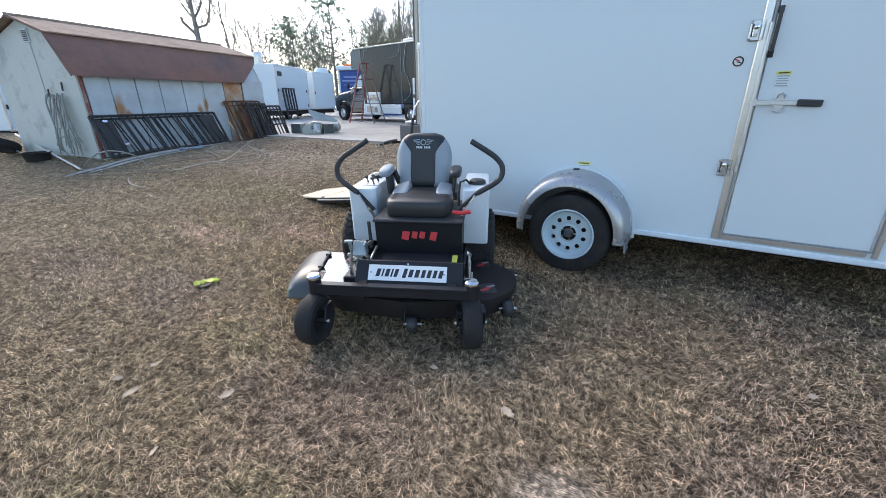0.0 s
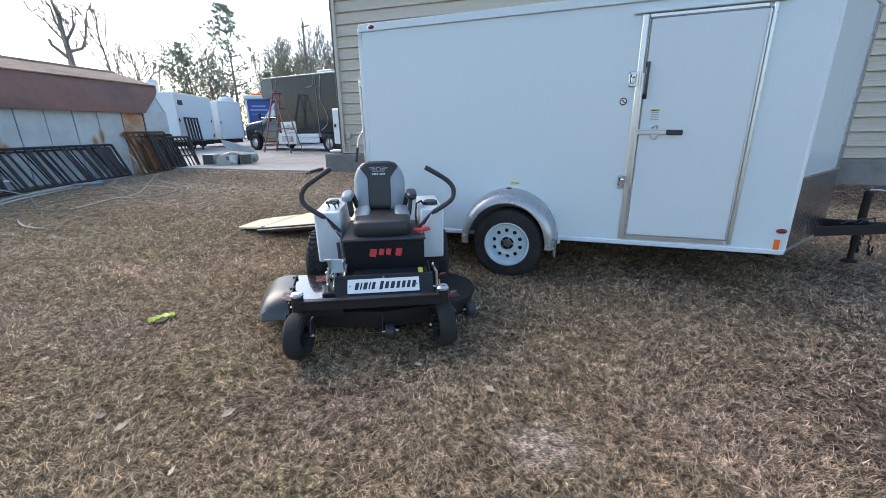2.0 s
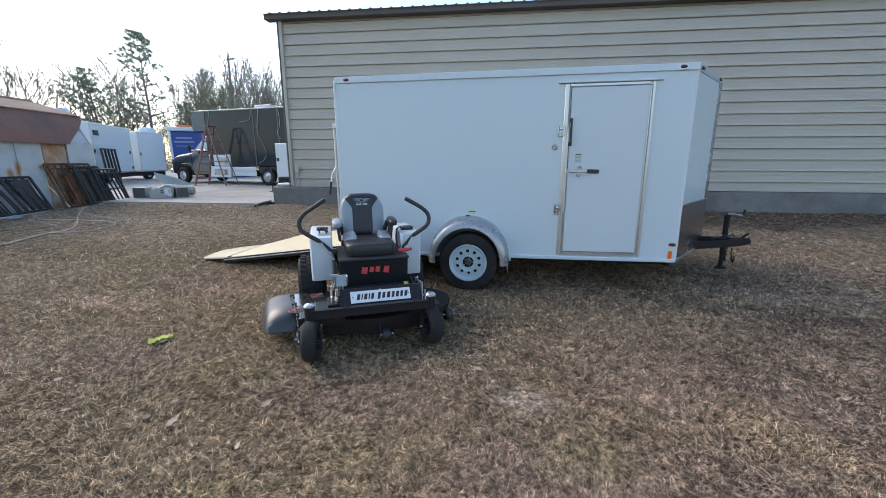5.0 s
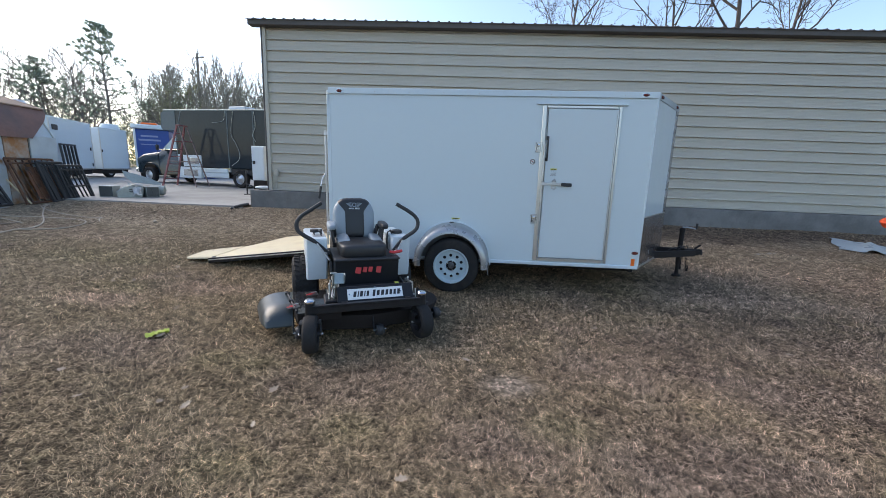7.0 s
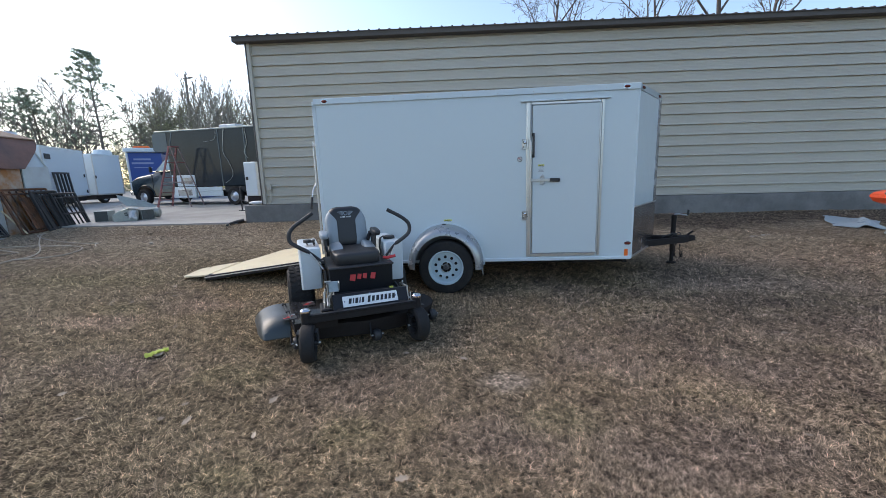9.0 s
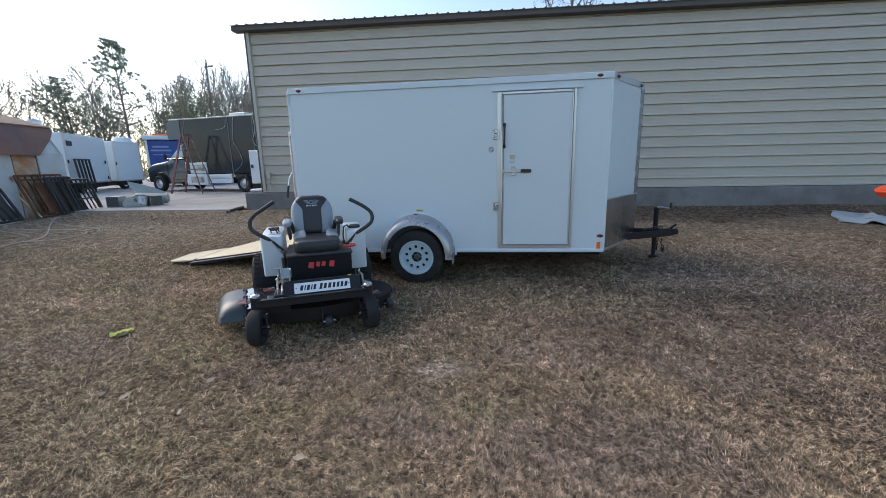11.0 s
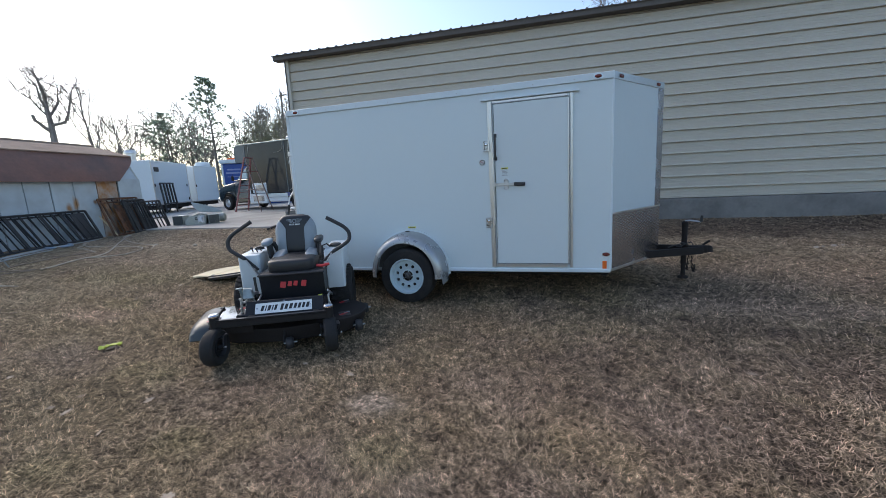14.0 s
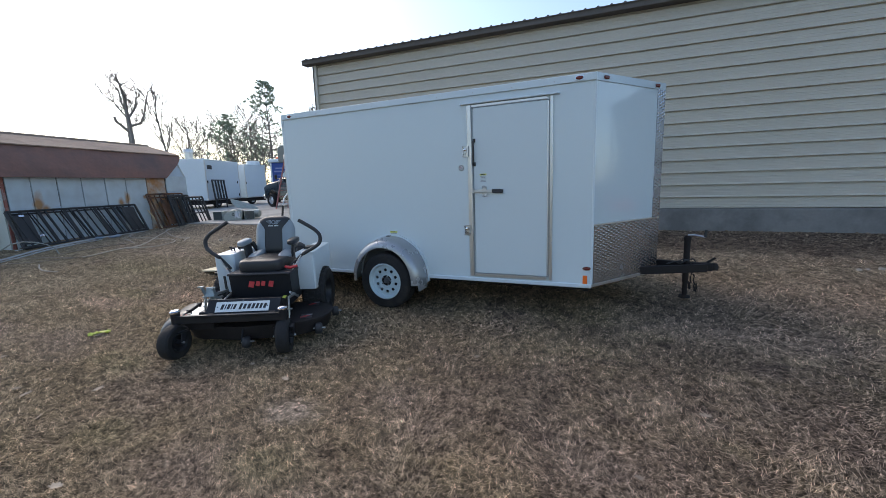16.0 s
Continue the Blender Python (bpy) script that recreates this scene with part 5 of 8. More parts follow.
rust_spots(SHED_PALE, ((0.62, 0.92, 0.10, 0.26), (0.74, 0.78, 0.10, 0.12), (2.64, 0.98, 0.07, 0.20), (2.46, 0.90, 0.08, 0.12), (3.30, 0.95, 0.07, 0.28), (3.14, 1.0, 0.06, 0.06), (3.55, 0.6, 0.28, 0.75), (3.45, 1.2, 0.13, 0.3)), (0.37, 0.205, 0.095))
SHED_GABLE = material("shed_gable", (0.47, 0.50, 0.47), 0.55, 0, 0.1, 1.2, 18, 0.004, 5, second=(0.27, 0.27, 0.24), mix=(0.54, 0.74), mscale=2.2)
ROOF_RUST = material("roof_rust", (0.205, 0.100, 0.070), 0.65, 0, 0.25, 1.2, 14, 0.006, 14, second=(0.115, 0.075, 0.062), mix=(0.4, 0.7), mscale=0.9)
ROOF_TAN = material("roof_tan", (0.35, 0.265, 0.205), 0.9, 0, 0.2, 1.0, 14, 0.006, 10, second=(0.26, 0.195, 0.155), mix=(0.45, 0.7), mscale=1.4, spec=0.15)
REDBOARD = material("red_board", (0.26, 0.09, 0.07), 0.7, 0, 0.2, 3, 30, 0.002, 30, second=(0.4, 0.42, 0.4), mix=(0.5, 0.7), mscale=4)
SL, SD, EV, KN, RG = 4.62, 2.5, 1.56, 2.22, 2.52
seams = [0.10, 0.55, 1.05, 1.57, 2.12, 2.66, 3.26, 3.86]
for i in range(7):
    a, b = seams[i], seams[i + 1]
    pm = Mesh().box(((a + b) / 2, 0.0 + 0.004 * (i % 2), EV / 2 + 0.02), (b - a - 0.018, 0.03, EV + 0.05), rot(0, 0, 0.5 * (-1) ** i), 0.006)
    part("wall_panel", pm, SHED_PALE if i < 6 else SHED_TAN, shed, "rust-streaked wall panel" if i in (1, 4, 6) else "")
part("seam_backing", Mesh().box((2.0, 0.03, EV / 2), (3.9, 0.01, EV), b=0.001), PLASTIC, shed)
part("corner_board", Mesh().box((0.06, 0.0, EV / 2), (0.055, 0.04, EV), rot(0, 0, 0), 0.005), REDBOARD, shed, "flaking red corner board")
part("end_panel", Mesh().prism([(3.88, 0.0), (4.60, 0.0), (4.60, EV + 0.02), (3.88, EV + 0.02)], (0, 0.0, 0), (1, 0, 0), (0, 0, 1), 0.03), SHED_PALE, shed, "flush grey end panel")
ck = Mesh()
ck.ring([[(x, 0.01, EV - 0.02), (x, 0.34, KN - 0.02), (x, 0.40, KN - 0.02), (x, 0.06, EV - 0.02)] for x in (3.9, 4.60)])
part("end_cheek", ck, SHED_PALE, shed)
part("wall", Mesh().box((SL / 2, SD, EV / 2), (SL, 0.03, EV), b=0.004), SHED_PALE, shed)
gpoly = [(0, 0), (0, EV), (0.33, KN), (SD / 2, RG), (SD - 0.33, KN), (SD, EV), (SD, 0)]
for x in (0.0, SL - 0.03):
    part("gable_wall", Mesh().prism(gpoly, (x, 0, 0), (0, 1, 0), (0, 0, 1), 0.03), SHED_GABLE, shed, "stained pale gable wall")
part("gable_seam", Mesh().box((-0.006, 1.06, 1.10), (0.012, 0.02, 2.2), rot(1.5, 0, 0), 0.003), SHED_GABLE, shed)
vt = part("gable_vent", Mesh().box((-0.012, 1.08, 2.24), (0.02, 0.20, 0.24), b=0.004), SHED_PALE, shed, "small louvred gable vent")
# black plate paints the shade between the louvres
part("vent_recess", Mesh().box((-0.020, 1.08, 2.24), (0.012, 0.15, 0.18), b=0.002), PLASTIC, vt)
for k in range(5):
    part("louvre", Mesh().box((-0.026, 1.08, 2.17 + 0.035 * k), (0.015, 0.15, 0.014), rot(0, 35, 0), 0.001), GALV, vt)


def roof_sheet(name, pts, mat, label, n=1):
    """A bent roof sheet with thickness from four corners."""
    m = Mesh()
    a, b, c, d = [Vector(p) for p in pts]
    nr = (b - a).cross(d - a).normalized() * 0.025
    m.ring([[a, b, c, d], [a + nr, b + nr, c + nr, d + nr]])
    return part(name, m, mat, shed, label)


ov = -0.14
rr = Mesh()
prof_s = []
for u in np.linspace(0, 1, 7):
    prof_s.append((-0.16 + 0.46 * u ** 1.25, EV - 0.04 + (KN - EV + 0.07) * u))
rings = []
for k in (0, 1):
    off = 0.025 * k
    rings.append(prof_s)
x_end = [3.80 + 1.12 * u - 0.55 * max(0, u - 0.8) for u in np.linspace(0, 1, 7)]
gridv, gridf = [], []
for j, (y, z) in enumerate(prof_s):
    for i in range(21):
        x = ov + (x_end[j] - ov) * i / 20
        gridv.append((x, y + 0.01 * math.sin(3.1 * x + j), z))
gridf = [[j * 21 + i, j * 21 + i + 1, (j + 1) * 21 + i + 1, (j + 1) * 21 + i] for j in range(6) for i in range(20)]
rr.add(gridv, gridf)
rr.add([(x, y + 0.03, z + 0.01) for x, y, z in gridv], [f[::-1] for f in gridf])
rr.add([(x_end[0] * i / 20 + ov * (1 - i / 20), prof_s[0][0] + d, prof_s[0][1] + d * 0.3) for d in (0, 0.03) for i in range(21)], [[i, i + 1, 22 + i, 21 + i] for i in range(20)])
part("steep_roof", rr, ROOF_RUST, shed, "rust-brown lower roof")
for i, (z0, z1, y0, y1) in enumerate(((KN + 0.02, KN + 0.13, 0.27, 0.60), (KN + 0.125, KN + 0.24, 0.58, 0.94), (KN + 0.235, RG + 0.045, 0.92, 1.27))):
    roof_sheet("roof_course", [(ov, y0, z0), (4.78 - 0.06 * i, y0, z0), (4.74 - 0.06 * i, y1, z1), (ov, y1, z1)], ROOF_TAN, "faded tan upper roof sheet")
    roof_sheet("roof_course", [(ov, SD - y1, z1), (4.74 - 0.06 * i, SD - y1, z1), (4.78 - 0.06 * i, SD - y0, z0), (ov, SD - y0, z0)], ROOF_TAN, "")
roof_sheet("steep_roof", [(ov, SD - 0.27, KN + 0.02), (4.75, SD - 0.27, KN + 0.02), (4.7, SD + 0.16, EV), (ov, SD + 0.16, EV)], ROOF_RUST, "")
part("ridge_cap", Mesh().tube([(ov, SD / 2, RG + 0.065), (4.6, SD / 2, RG + 0.065)], 0.04, 8), ROOF_TAN, shed)
part("verge_trim", Mesh().bar((ov, 0.28, KN + 0.03), (ov, SD / 2, RG + 0.06), 0.025, 0.045).bar((ov, -0.16, EV - 0.04), (ov, 0.30, KN + 0.03), 0.025, 0.04), ROOF_RUST, shed)
part("base_strip", Mesh().box((1.4, -0.24, 0.03), (2.9, 0.10, 0.035), rot(0, -1.5, -1), 0.006), GALV, shed, "pale metal strip along the foot")

IRON = material("gate_iron", (0.045, 0.046, 0.048), 0.55, 0, 0.25, 5, 40, 0.001, 60, spec=0.25)
IRON_RUST = material("gate_rusted", (0.165, 0.08, 0.045), 0.75, 0, 0.3, 4, 40, 0.002, 50, second=(0.04, 0.03, 0.028), mix=(0.45, 0.65), mscale=4)


def leaning_gate(name, x0, x1, yb, yt, zt, zb0, zb1, slats, slant, mat, label, thick=0.05, mids=()):
    """A steel gate leaning on the wall: two rails, end posts and slanting slats, each a part."""
    g = thing(name, SHED_POSE, label, "gate", "gates leaning on the shed")

    def P(u, v):
        zb = zb0 + (zb1 - zb0) * u
        return Vector((x0 + (x1 - x0) * u, yb + (yt - yb) * v, zb + (zt - zb) * v))
    part("top_rail", Mesh().bar(P(0, 1), P(1, 1), thick, thick, up=(0, 1, 0.3)), mat, g)
    part("bottom_rail", Mesh().bar(P(0, 0.02), P(1, 0.02), thick, thick, up=(0, 1, 0.3)), mat, g)
    for u in (0, 1):
        part("end_post", Mesh().bar(P(u, 0), P(u, 1), thick, thick, up=(0, 1, 0)), mat, g)
    for v in mids:
        part("mid_rail", Mesh().bar(P(0, v), P(1, v), thick * 0.8, thick * 0.8, up=(0, 1, 0.3)), mat, g)
    for i in range(slats):
        u = (i + 0.7) / (slats + 0.4)
        part("slat", Mesh().bar(P(max(u - slant, 0.0), 0.97), P(min(u + slant, 1.0), 0.03), 0.010 + 0.022 * (i % 4 == 0), 0.04, up=(0, 1, 0.2)), mat, g)
    return g, P


g1, P1 = leaning_gate("ramp_gate", -0.05, 2.72, -0.46, -0.12, 0.80, 0.03, 0.11, 17, 0.022, IRON, "long black steel ramp gate leaning on the shed wall", 0.042)
g5, P5 = leaning_gate("ramp_gate", 0.05, 2.55, -0.36, -0.06, 0.74, 0.04, 0.10, 9, 0.03, IRON, "black steel gate leaning behind another gate", 0.03)
for u, w in ((0.075, 0.30), (0.91, 0.34)):
    part("mesh_panel", Mesh().box(P1(u, 0.5), (w, 0.01, 0.66), rot(-23, 0, 0), 0.002), IRON, g1)
for u in (0.2, 0.38, 0.62, 0.78):
    part("wide_slat", Mesh().bar(P1(u, 0.96), P1(u + 0.035, 0.04), 0.07, 0.012, up=(0, 1, 0.2)), IRON, g1)
for u, v in ((0.075, 0.88), (0.14, 0.30)):
    part("latch_plate", Mesh().box(P1(u, v) + Vector((0, -0.04, 0)), (0.09, 0.02, 0.05), rot(-23, 0, 0), 0.004), CHROME, g1, "bright latch plate")
g2, P2 = leaning_gate("rusty_gate", 3.12, 4.30, -0.42, -0.10, 1.06, 0.09, 0.09, 7, 0.03, IRON_RUST, "rusty brown steel gate leaning on the shed wall", 0.04, (0.9,))
part("mesh_panel", Mesh().box(P2(0.62, 0.45), (0.75, 0.008, 0.75), rot(-18, 0, 0), 0.002), IRON_RUST, g2)
g3, P3 = leaning_gate("slat_gate", 4.12, 4.84, -0.56, -0.32, 0.93, 0.10, 0.12, 5, 0.05, IRON, "black steel slat gate leaning beside the shed", 0.045, (0.88, 0.4))
g4, P4 = leaning_gate("slat_gate", 3.66, 4.34, -0.54, -0.26, 0.99, 0.10, 0.10, 6, 0.04, IRON, "black steel slat gate leaning on a rusty gate", 0.05, (0.9,))
for u in (0.22, 0.55, 0.82):
    part("slat", Mesh().bar(P4(u, 0.95), P4(u + 0.03, 0.05), 0.012, 0.11, up=(1, 0, 0)), IRON, g4)
lone("prop_stick", Mesh().tube([(3.16, -0.46, 0.10), (3.10, -0.10, 0.62)], 0.016, 6), PLYWOOD, SHED_POSE, "pale wooden stick leaning on the shed", "stick")

# cables hung on the gable, and what lies before it
CABLE = material("cable_grey", (0.24, 0.245, 0.22), 0.6, 0, 0.2, 6, 60)
HOSE = material("hose_tan", (0.43, 0.36, 0.28), 0.6, 0, 0.2, 3, 40)
PIPE_PALE = material("pale_pipe", (0.40, 0.41, 0.41), 0.4, 0.2, 0.15, 3, 40)
SCRAP_BLUE = material("blue_grey_plastic", (0.24, 0.31, 0.40), 0.5, 0, 0.2, 4, 40)
HOSE_OLD = material("hose_brown", (0.27, 0.205, 0.155), 0.7, 0, 0.2, 3, 40)
coil = thing("cable_bundle", SHED_POSE, "bundle of grey cables hung on the gable wall", "cable")
rng = random.Random(5)
for i in range(16):
    y0 = 0.20 + 0.055 * i + rng.uniform(-0.01, 0.01)
    x0 = -0.03 - rng.uniform(0, 0.06)
    pts = [(x0, y0 * 0.6 + 0.30, 1.20 + rng.uniform(-0.03, 0.03))]
    for k in range(1, 8):
        u = k / 7
        pts.append((x0 - 0.12 * u - 0.05 * math.sin(3 * u + i), pts[0][1] + (y0 - 0.95 + rng.uniform(-0.05, 0.05)) * 0.35 * u + 0.02 * math.sin(4 * u + i), 1.20 - (1.12 - rng.uniform(0, 0.25)) * u))
    part("cable", Mesh().tube(pts, 0.011, 6), CABLE, coil)
lp = [(-0.22 - 0.02 * math.sin(a), 0.50 + 0.17 * math.cos(a), 0.24 + 0.19 * math.sin(a)) for a in np.linspace(0, 6.4, 20)]
part("cable", Mesh().tube(lp, 0.011, 6), CABLE, coil)
for y, z in ((0.92, 1.22), (0.44, 1.34)):
    part("hook", Mesh().bar((-0.02, y, z + 0.08), (-0.05, y - 0.03, z - 0.08), 0.02, 0.03, up=(0, 1, 0)), IRON, coil)
tub = Mesh().lathe([(0.0, 0.02), (0.24, 0.0), (0.30, 0.20), (0.31, 0.21), (0.28, 0.21), (0.22, 0.03)], (0, 0, 0), (0.0, 0.0, 1), 24)
lone("black_tub", tub, RUBBER, pose(-10.98, 3.1, gz(-10.98, 3.1) - 0.005, 0, 0, 20) @ Matrix.Scale(0.78, 4), "black rubber tub on the ground by the shed", "tub")
lone("old_tyre", Mesh().lathe([(0.17, -0.08), (0.25, -0.10), (0.31, -0.06), (0.32, 0.0), (0.31, 0.06), (0.25, 0.10), (0.17, 0.08)], (-0.35, 2.55, 0.22), (0.5, 0.2, 1), 28), RUBBER, SHED_POSE, "old black tyre lying by the shed", "tyre")
for a, b in (((-13.6, 3.6, 0.62), (-9.1, 3.08, gz(-9.1, 3.08) + 0.03)), ((-13.4, 3.2, 0.50), (-11.6, 3.12, gz(-11.6, 3.12) + 0.04))):
    lone("metal_pipe", Mesh().tube([a, b], 0.02, 8), DULL_ZINC, Matrix(), "grey metal pipe lying by the shed", "pipe", "metal pipes by the shed")


def on_ground(pts, lift=0.012):
    return [(x, y, gz(x, y) + lift) for x, y in pts]


def spline(pts, n=8):
    P = [Vector((*p, 0)) for p in pts]
    out = []
    for i in range(len(P) - 1):
        p0, p1, p2, p3 = P[max(i - 1, 0)], P[i], P[i + 1], P[min(i + 2, len(P) - 1)]
        for k in range(n):
            t = k / n
            q = 0.5 * (2 * p1 + (p2 - p0) * t + (2 * p0 - 5 * p1 + 4 * p2 - p3) * t * t + (3 * p1 - p0 - 3 * p2 + p3) * t ** 3)
            out.append((q.x, q.y))
    out.append(pts[-1])
    return out


HOSES = (
    ([(-7.35, 3.66), (-7.29, 3.79), (-7.33, 4.05), (-7.39, 4.36), (-7.34, 4.60), (-7.62, 5.03), (-8.54, 5.88), (-9.40, 6.72), (-9.62, 7.03)], 0.017),
    ([(-9.62, 7.03), (-9.46, 6.71), (-8.66, 6.21), (-8.00, 5.88), (-7.40, 5.66), (-7.22, 5.72), (-7.16, 5.60), (-6.96, 5.39)], 0.014),
    ([(-7.34, 4.42), (-6.95, 4.66), (-6.93, 4.96), (-7.05, 5.21), (-7.27, 5.38), (-7.88, 5.47), (-8.35, 5.53), (-8.64, 5.38), (-9.00, 5.50), (-9.35, 5.76)], 0.014),
    ([(-7.79, 4.85), (-8.48, 5.13), (-8.84, 5.24), (-9.00, 5.47), (-9.32, 5.68), (-9.55, 5.97)], 0.013),
    ([(-8.16, 3.71), (-8.08, 4.05), (-8.00, 4.39), (-7.85, 4.89)], 0.013),
    ([(-9.0, 3.18), (-8.52, 3.35), (-8.02, 3.50), (-7.61, 3.57), (-7.28, 3.72)], 0.012),
    ([(-8.6, 2.90), (-8.05, 3.13), (-7.73, 3.42), (-7.43, 3.58)], 0.010),
)
for i, (pts, r) in enumerate(HOSES):
    lone("garden_hose", Mesh().tube(on_ground(spline(pts), 0.009), r * 0.72, 6), HOSE if i < 4 else HOSE_OLD, Matrix(), "tan hose lying in loops on the bare soil", "hose", "hoses on the ground")
for x0, y0, x1, y1 in ((-8.86, 2.75, -9.30, 5.05), (-8.95, 2.95, -9.52, 5.62), (-8.80, 3.35, -9.10, 4.95), (-9.04, 3.5, -9.78, 6.35), (-8.72, 3.05, -8.92, 4.30)):
    lone("long_pipe", Mesh().tube(on_ground([(x0 + (x1 - x0) * u, y0 + (y1 - y0) * u) for u in np.linspace(0, 1, 9)], 0.012), 0.011, 8), PIPE_PALE, Matrix(), "long pale grey pipe lying along the foot of the shed", "pipe", "long pipes by the shed")
for x, y, turn in ((-9.22, 4.98, 20), (-9.10, 5.22, 70), (-9.32, 5.42, -30)):
    lone("plastic_scrap", cushion((0, 0, 0.02), (0.24, 0.09, 0.05), 0.9, 2.2, None, "", 7), SCRAP_BLUE, pose(x, y, gz(x, y) + 0.02, 0, 0, turn), "blue-grey scrap of plastic lying among the pipes", "plastic scrap", "plastic scraps by the shed")
ARC = Mesh().tube([(x, y, gz(x, y) + h) for x, y, h in ((-9.30, 3.20, 0.03), (-9.12, 3.24, 0.16), (-8.92, 3.32, 0.27), (-8.70, 3.42, 0.31), (-8.48, 3.52, 0.28), (-8.30, 3.60, 0.22), (-8.18, 3.66, 0.14), (-8.12, 3.68, 0.02))], 0.012, 6)
lone("bent_cable", ARC, CABLE, Matrix(), "grey cable arching beside the gate", "cable")


# ---- yard behind ----
BOX_WHITE = material("trailer_white", (0.64, 0.71, 0.75), 0.4, 0, 0.05, 0.8, 12, 0.002, 2)
BOX_BLUE = material("truck_blue", (0.025, 0.075, 0.31), 0.4, 0, 0.1, 1.0, 12)
BOX_DARK = material("truck_dark", (0.026, 0.034, 0.041), 0.11, 0, 0.2, 1.2, 12, 0.0015, 2.5, spec=0.22, rvar=0.05)
ATTIC = material("truck_front", (0.066, 0.096, 0.108), 0.4, 0, 0.15, 1.2, 12)
FADED = material("faded_print", (0.27, 0.32, 0.52), 0.5, 0, 0.1)
CAB_GREEN = material("cab_dark_green", (0.007, 0.017, 0.024), 0.18, 0, 0.1, 1.2, 12, spec=0.5)
# pale blue-grey paints the sky showing in the solid cab's windows
GLASS_SKY = material("sky_toned_glass", (0.34, 0.44, 0.46), 0.08, 0, 0.1, spec=0.6)
SILVER = material("wheel_silver", (0.55, 0.56, 0.58), 0.3, 0.8, 0.1)
REDWOOD = material("red_ladder", (0.25, 0.095, 0.095), 0.6, 0, 0.3, 3, 40)
LADDER_GREY = material("weathered_ladder", (0.19, 0.145, 0.14), 0.7, 0, 0.25, 3, 40)
JUNK = material("grey_sheet_metal", (0.34, 0.375, 0.36), 0.4, 0.3, 0.25, 2, 20, 0.02, 5)


def yard_wheel(parent, c, r, axis=(0, 1, 0)):
    w = part("wheel", Mesh().lathe([(r * 0.6, -0.10), (r * 0.9, -0.11), (r, -0.07), (r, 0.07), (r * 0.9, 0.11), (r * 0.6, 0.10)], c, axis, 24), RUBBER, parent)
    part("rim", Mesh().lathe([(0.02, 0.09), (r * 0.25, 0.07), (r * 0.55, 0.03), (r * 0.62, 0.09), (r * 0.62, -0.09), (0.02, -0.09)], c, axis, 20), SILVER, w)


def white_trailer(m, lx, ly, z0, z1, label, hinges):
    """A plain enclosed trailer seen from far: shell, rails, seams, hinges and wheels."""
    t = thing("white_trailer", m, label, "trailer", "white trailers in the yard")
    part("body", Mesh().box((lx / 2, ly / 2, (z0 + z1) / 2), (lx, ly, z1 - z0), b=0.03), BOX_WHITE, t)
    part("roof_rail", Mesh().box((lx / 2, -0.005, z1 - 0.04), (lx, 0.03, 0.07), b=0.008), WHITE_TRIM, t)
    part("bottom_rail", Mesh().box((lx / 2, 0.0, z0 + 0.02), (lx, 0.04, 0.06), b=0.008), ALU, t)
    for x in (0.03, lx - 0.03):
        part("corner_post", Mesh().box((x, 0.0, (z0 + z1) / 2), (0.05, 0.03, z1 - z0), b=0.006), ALU, t)
    for x, z in hinges:
        part("latch", Mesh().box((x, -0.03, z), (0.05, 0.04, 0.14), b=0.01), PLASTIC, t)
    part("underframe", Mesh().box((lx / 2, ly / 2, z0 - 0.11), (lx * 0.97, ly * 0.9, 0.20), b=0.01), BLACK_FRAME, t)
    yard_wheel(t, (lx * 0.35, 0.22, 0.28), 0.28)
    yard_wheel(t, (lx * 0.35, ly - 0.22, 0.28), 0.28)
    return t


SZ = 0.50
t1 = white_trailer(pose(-15.95, 13.3, SZ, 0, 0, 113.5), 3.5, 2.1, 0.40, 2.42, "white enclosed trailer parked on the concrete yard", ((0.08, 1.3), (3.2, 1.3), (3.25, 0.6)))
part("dark_window", Mesh().box((0.42, -0.012, 2.02), (0.40, 0.03, 0.20), b=0.01), PLASTIC, t1, "small dark window")
vent = Mesh().lathe([(0.0, 0.34), (0.20, 0.33), (0.24, 0.24), (0.24, 0.16), (0.20, 0.15), (0.20, 0.0), (0.20, -0.2), (0.30, -0.21)], (0.75, 1.1, 2.62), (0, 0, 1), 16, False)
part("roof_fan", vent, ALU, t1, "round roof fan")
t2 = white_trailer(pose(-17.42, 16.98, SZ, 0, 0, 93.0), 1.70, 2.1, 0.40, 2.33, "white box trailer with plain side on the concrete yard", ((0.06, 1.25),))
part("roof_fan", Mesh().lathe([(0.0, 0.28), (0.34, 0.24), (0.40, 0.10), (0.40, 0.0)], (1.25, 0.45, 2.33), (0, 0, 1), 16, False), BOX_WHITE, t2, "domed roof fan")
lg = thing("slat_rack", pose(-15.70, 13.05, SZ, 0, 0, 113.5), "black slatted steel rack leaning on a white trailer", "rack")
for x in (0.45, 0.75, 1.02, 1.30, 1.58):
    part("slat", Mesh().bar((x, -0.16, 0.42), (x - 0.02, -0.09, 1.40), 0.07, 0.06, up=(0, 1, 0)), IRON, lg)
for z, y in ((0.45, -0.16), (1.38, -0.09)):
    part("rail", Mesh().bar((0.42, y, z), (1.62, y, z), 0.07, 0.06), IRON, lg)
for x in (0.5, 1.5):
    part("foot", Mesh().bar((x, -0.16, 0.0), (x, -0.16, 0.46), 0.05, 0.05, up=(0, 1, 0)), IRON, lg)
white_trailer(pose(-17.6, 4.6, 0.2, 0, 0, 100), 3.6, 2.2, 0.3, 1.75, "white trailer half hidden behind the shed", ((0.1, 1.0),))

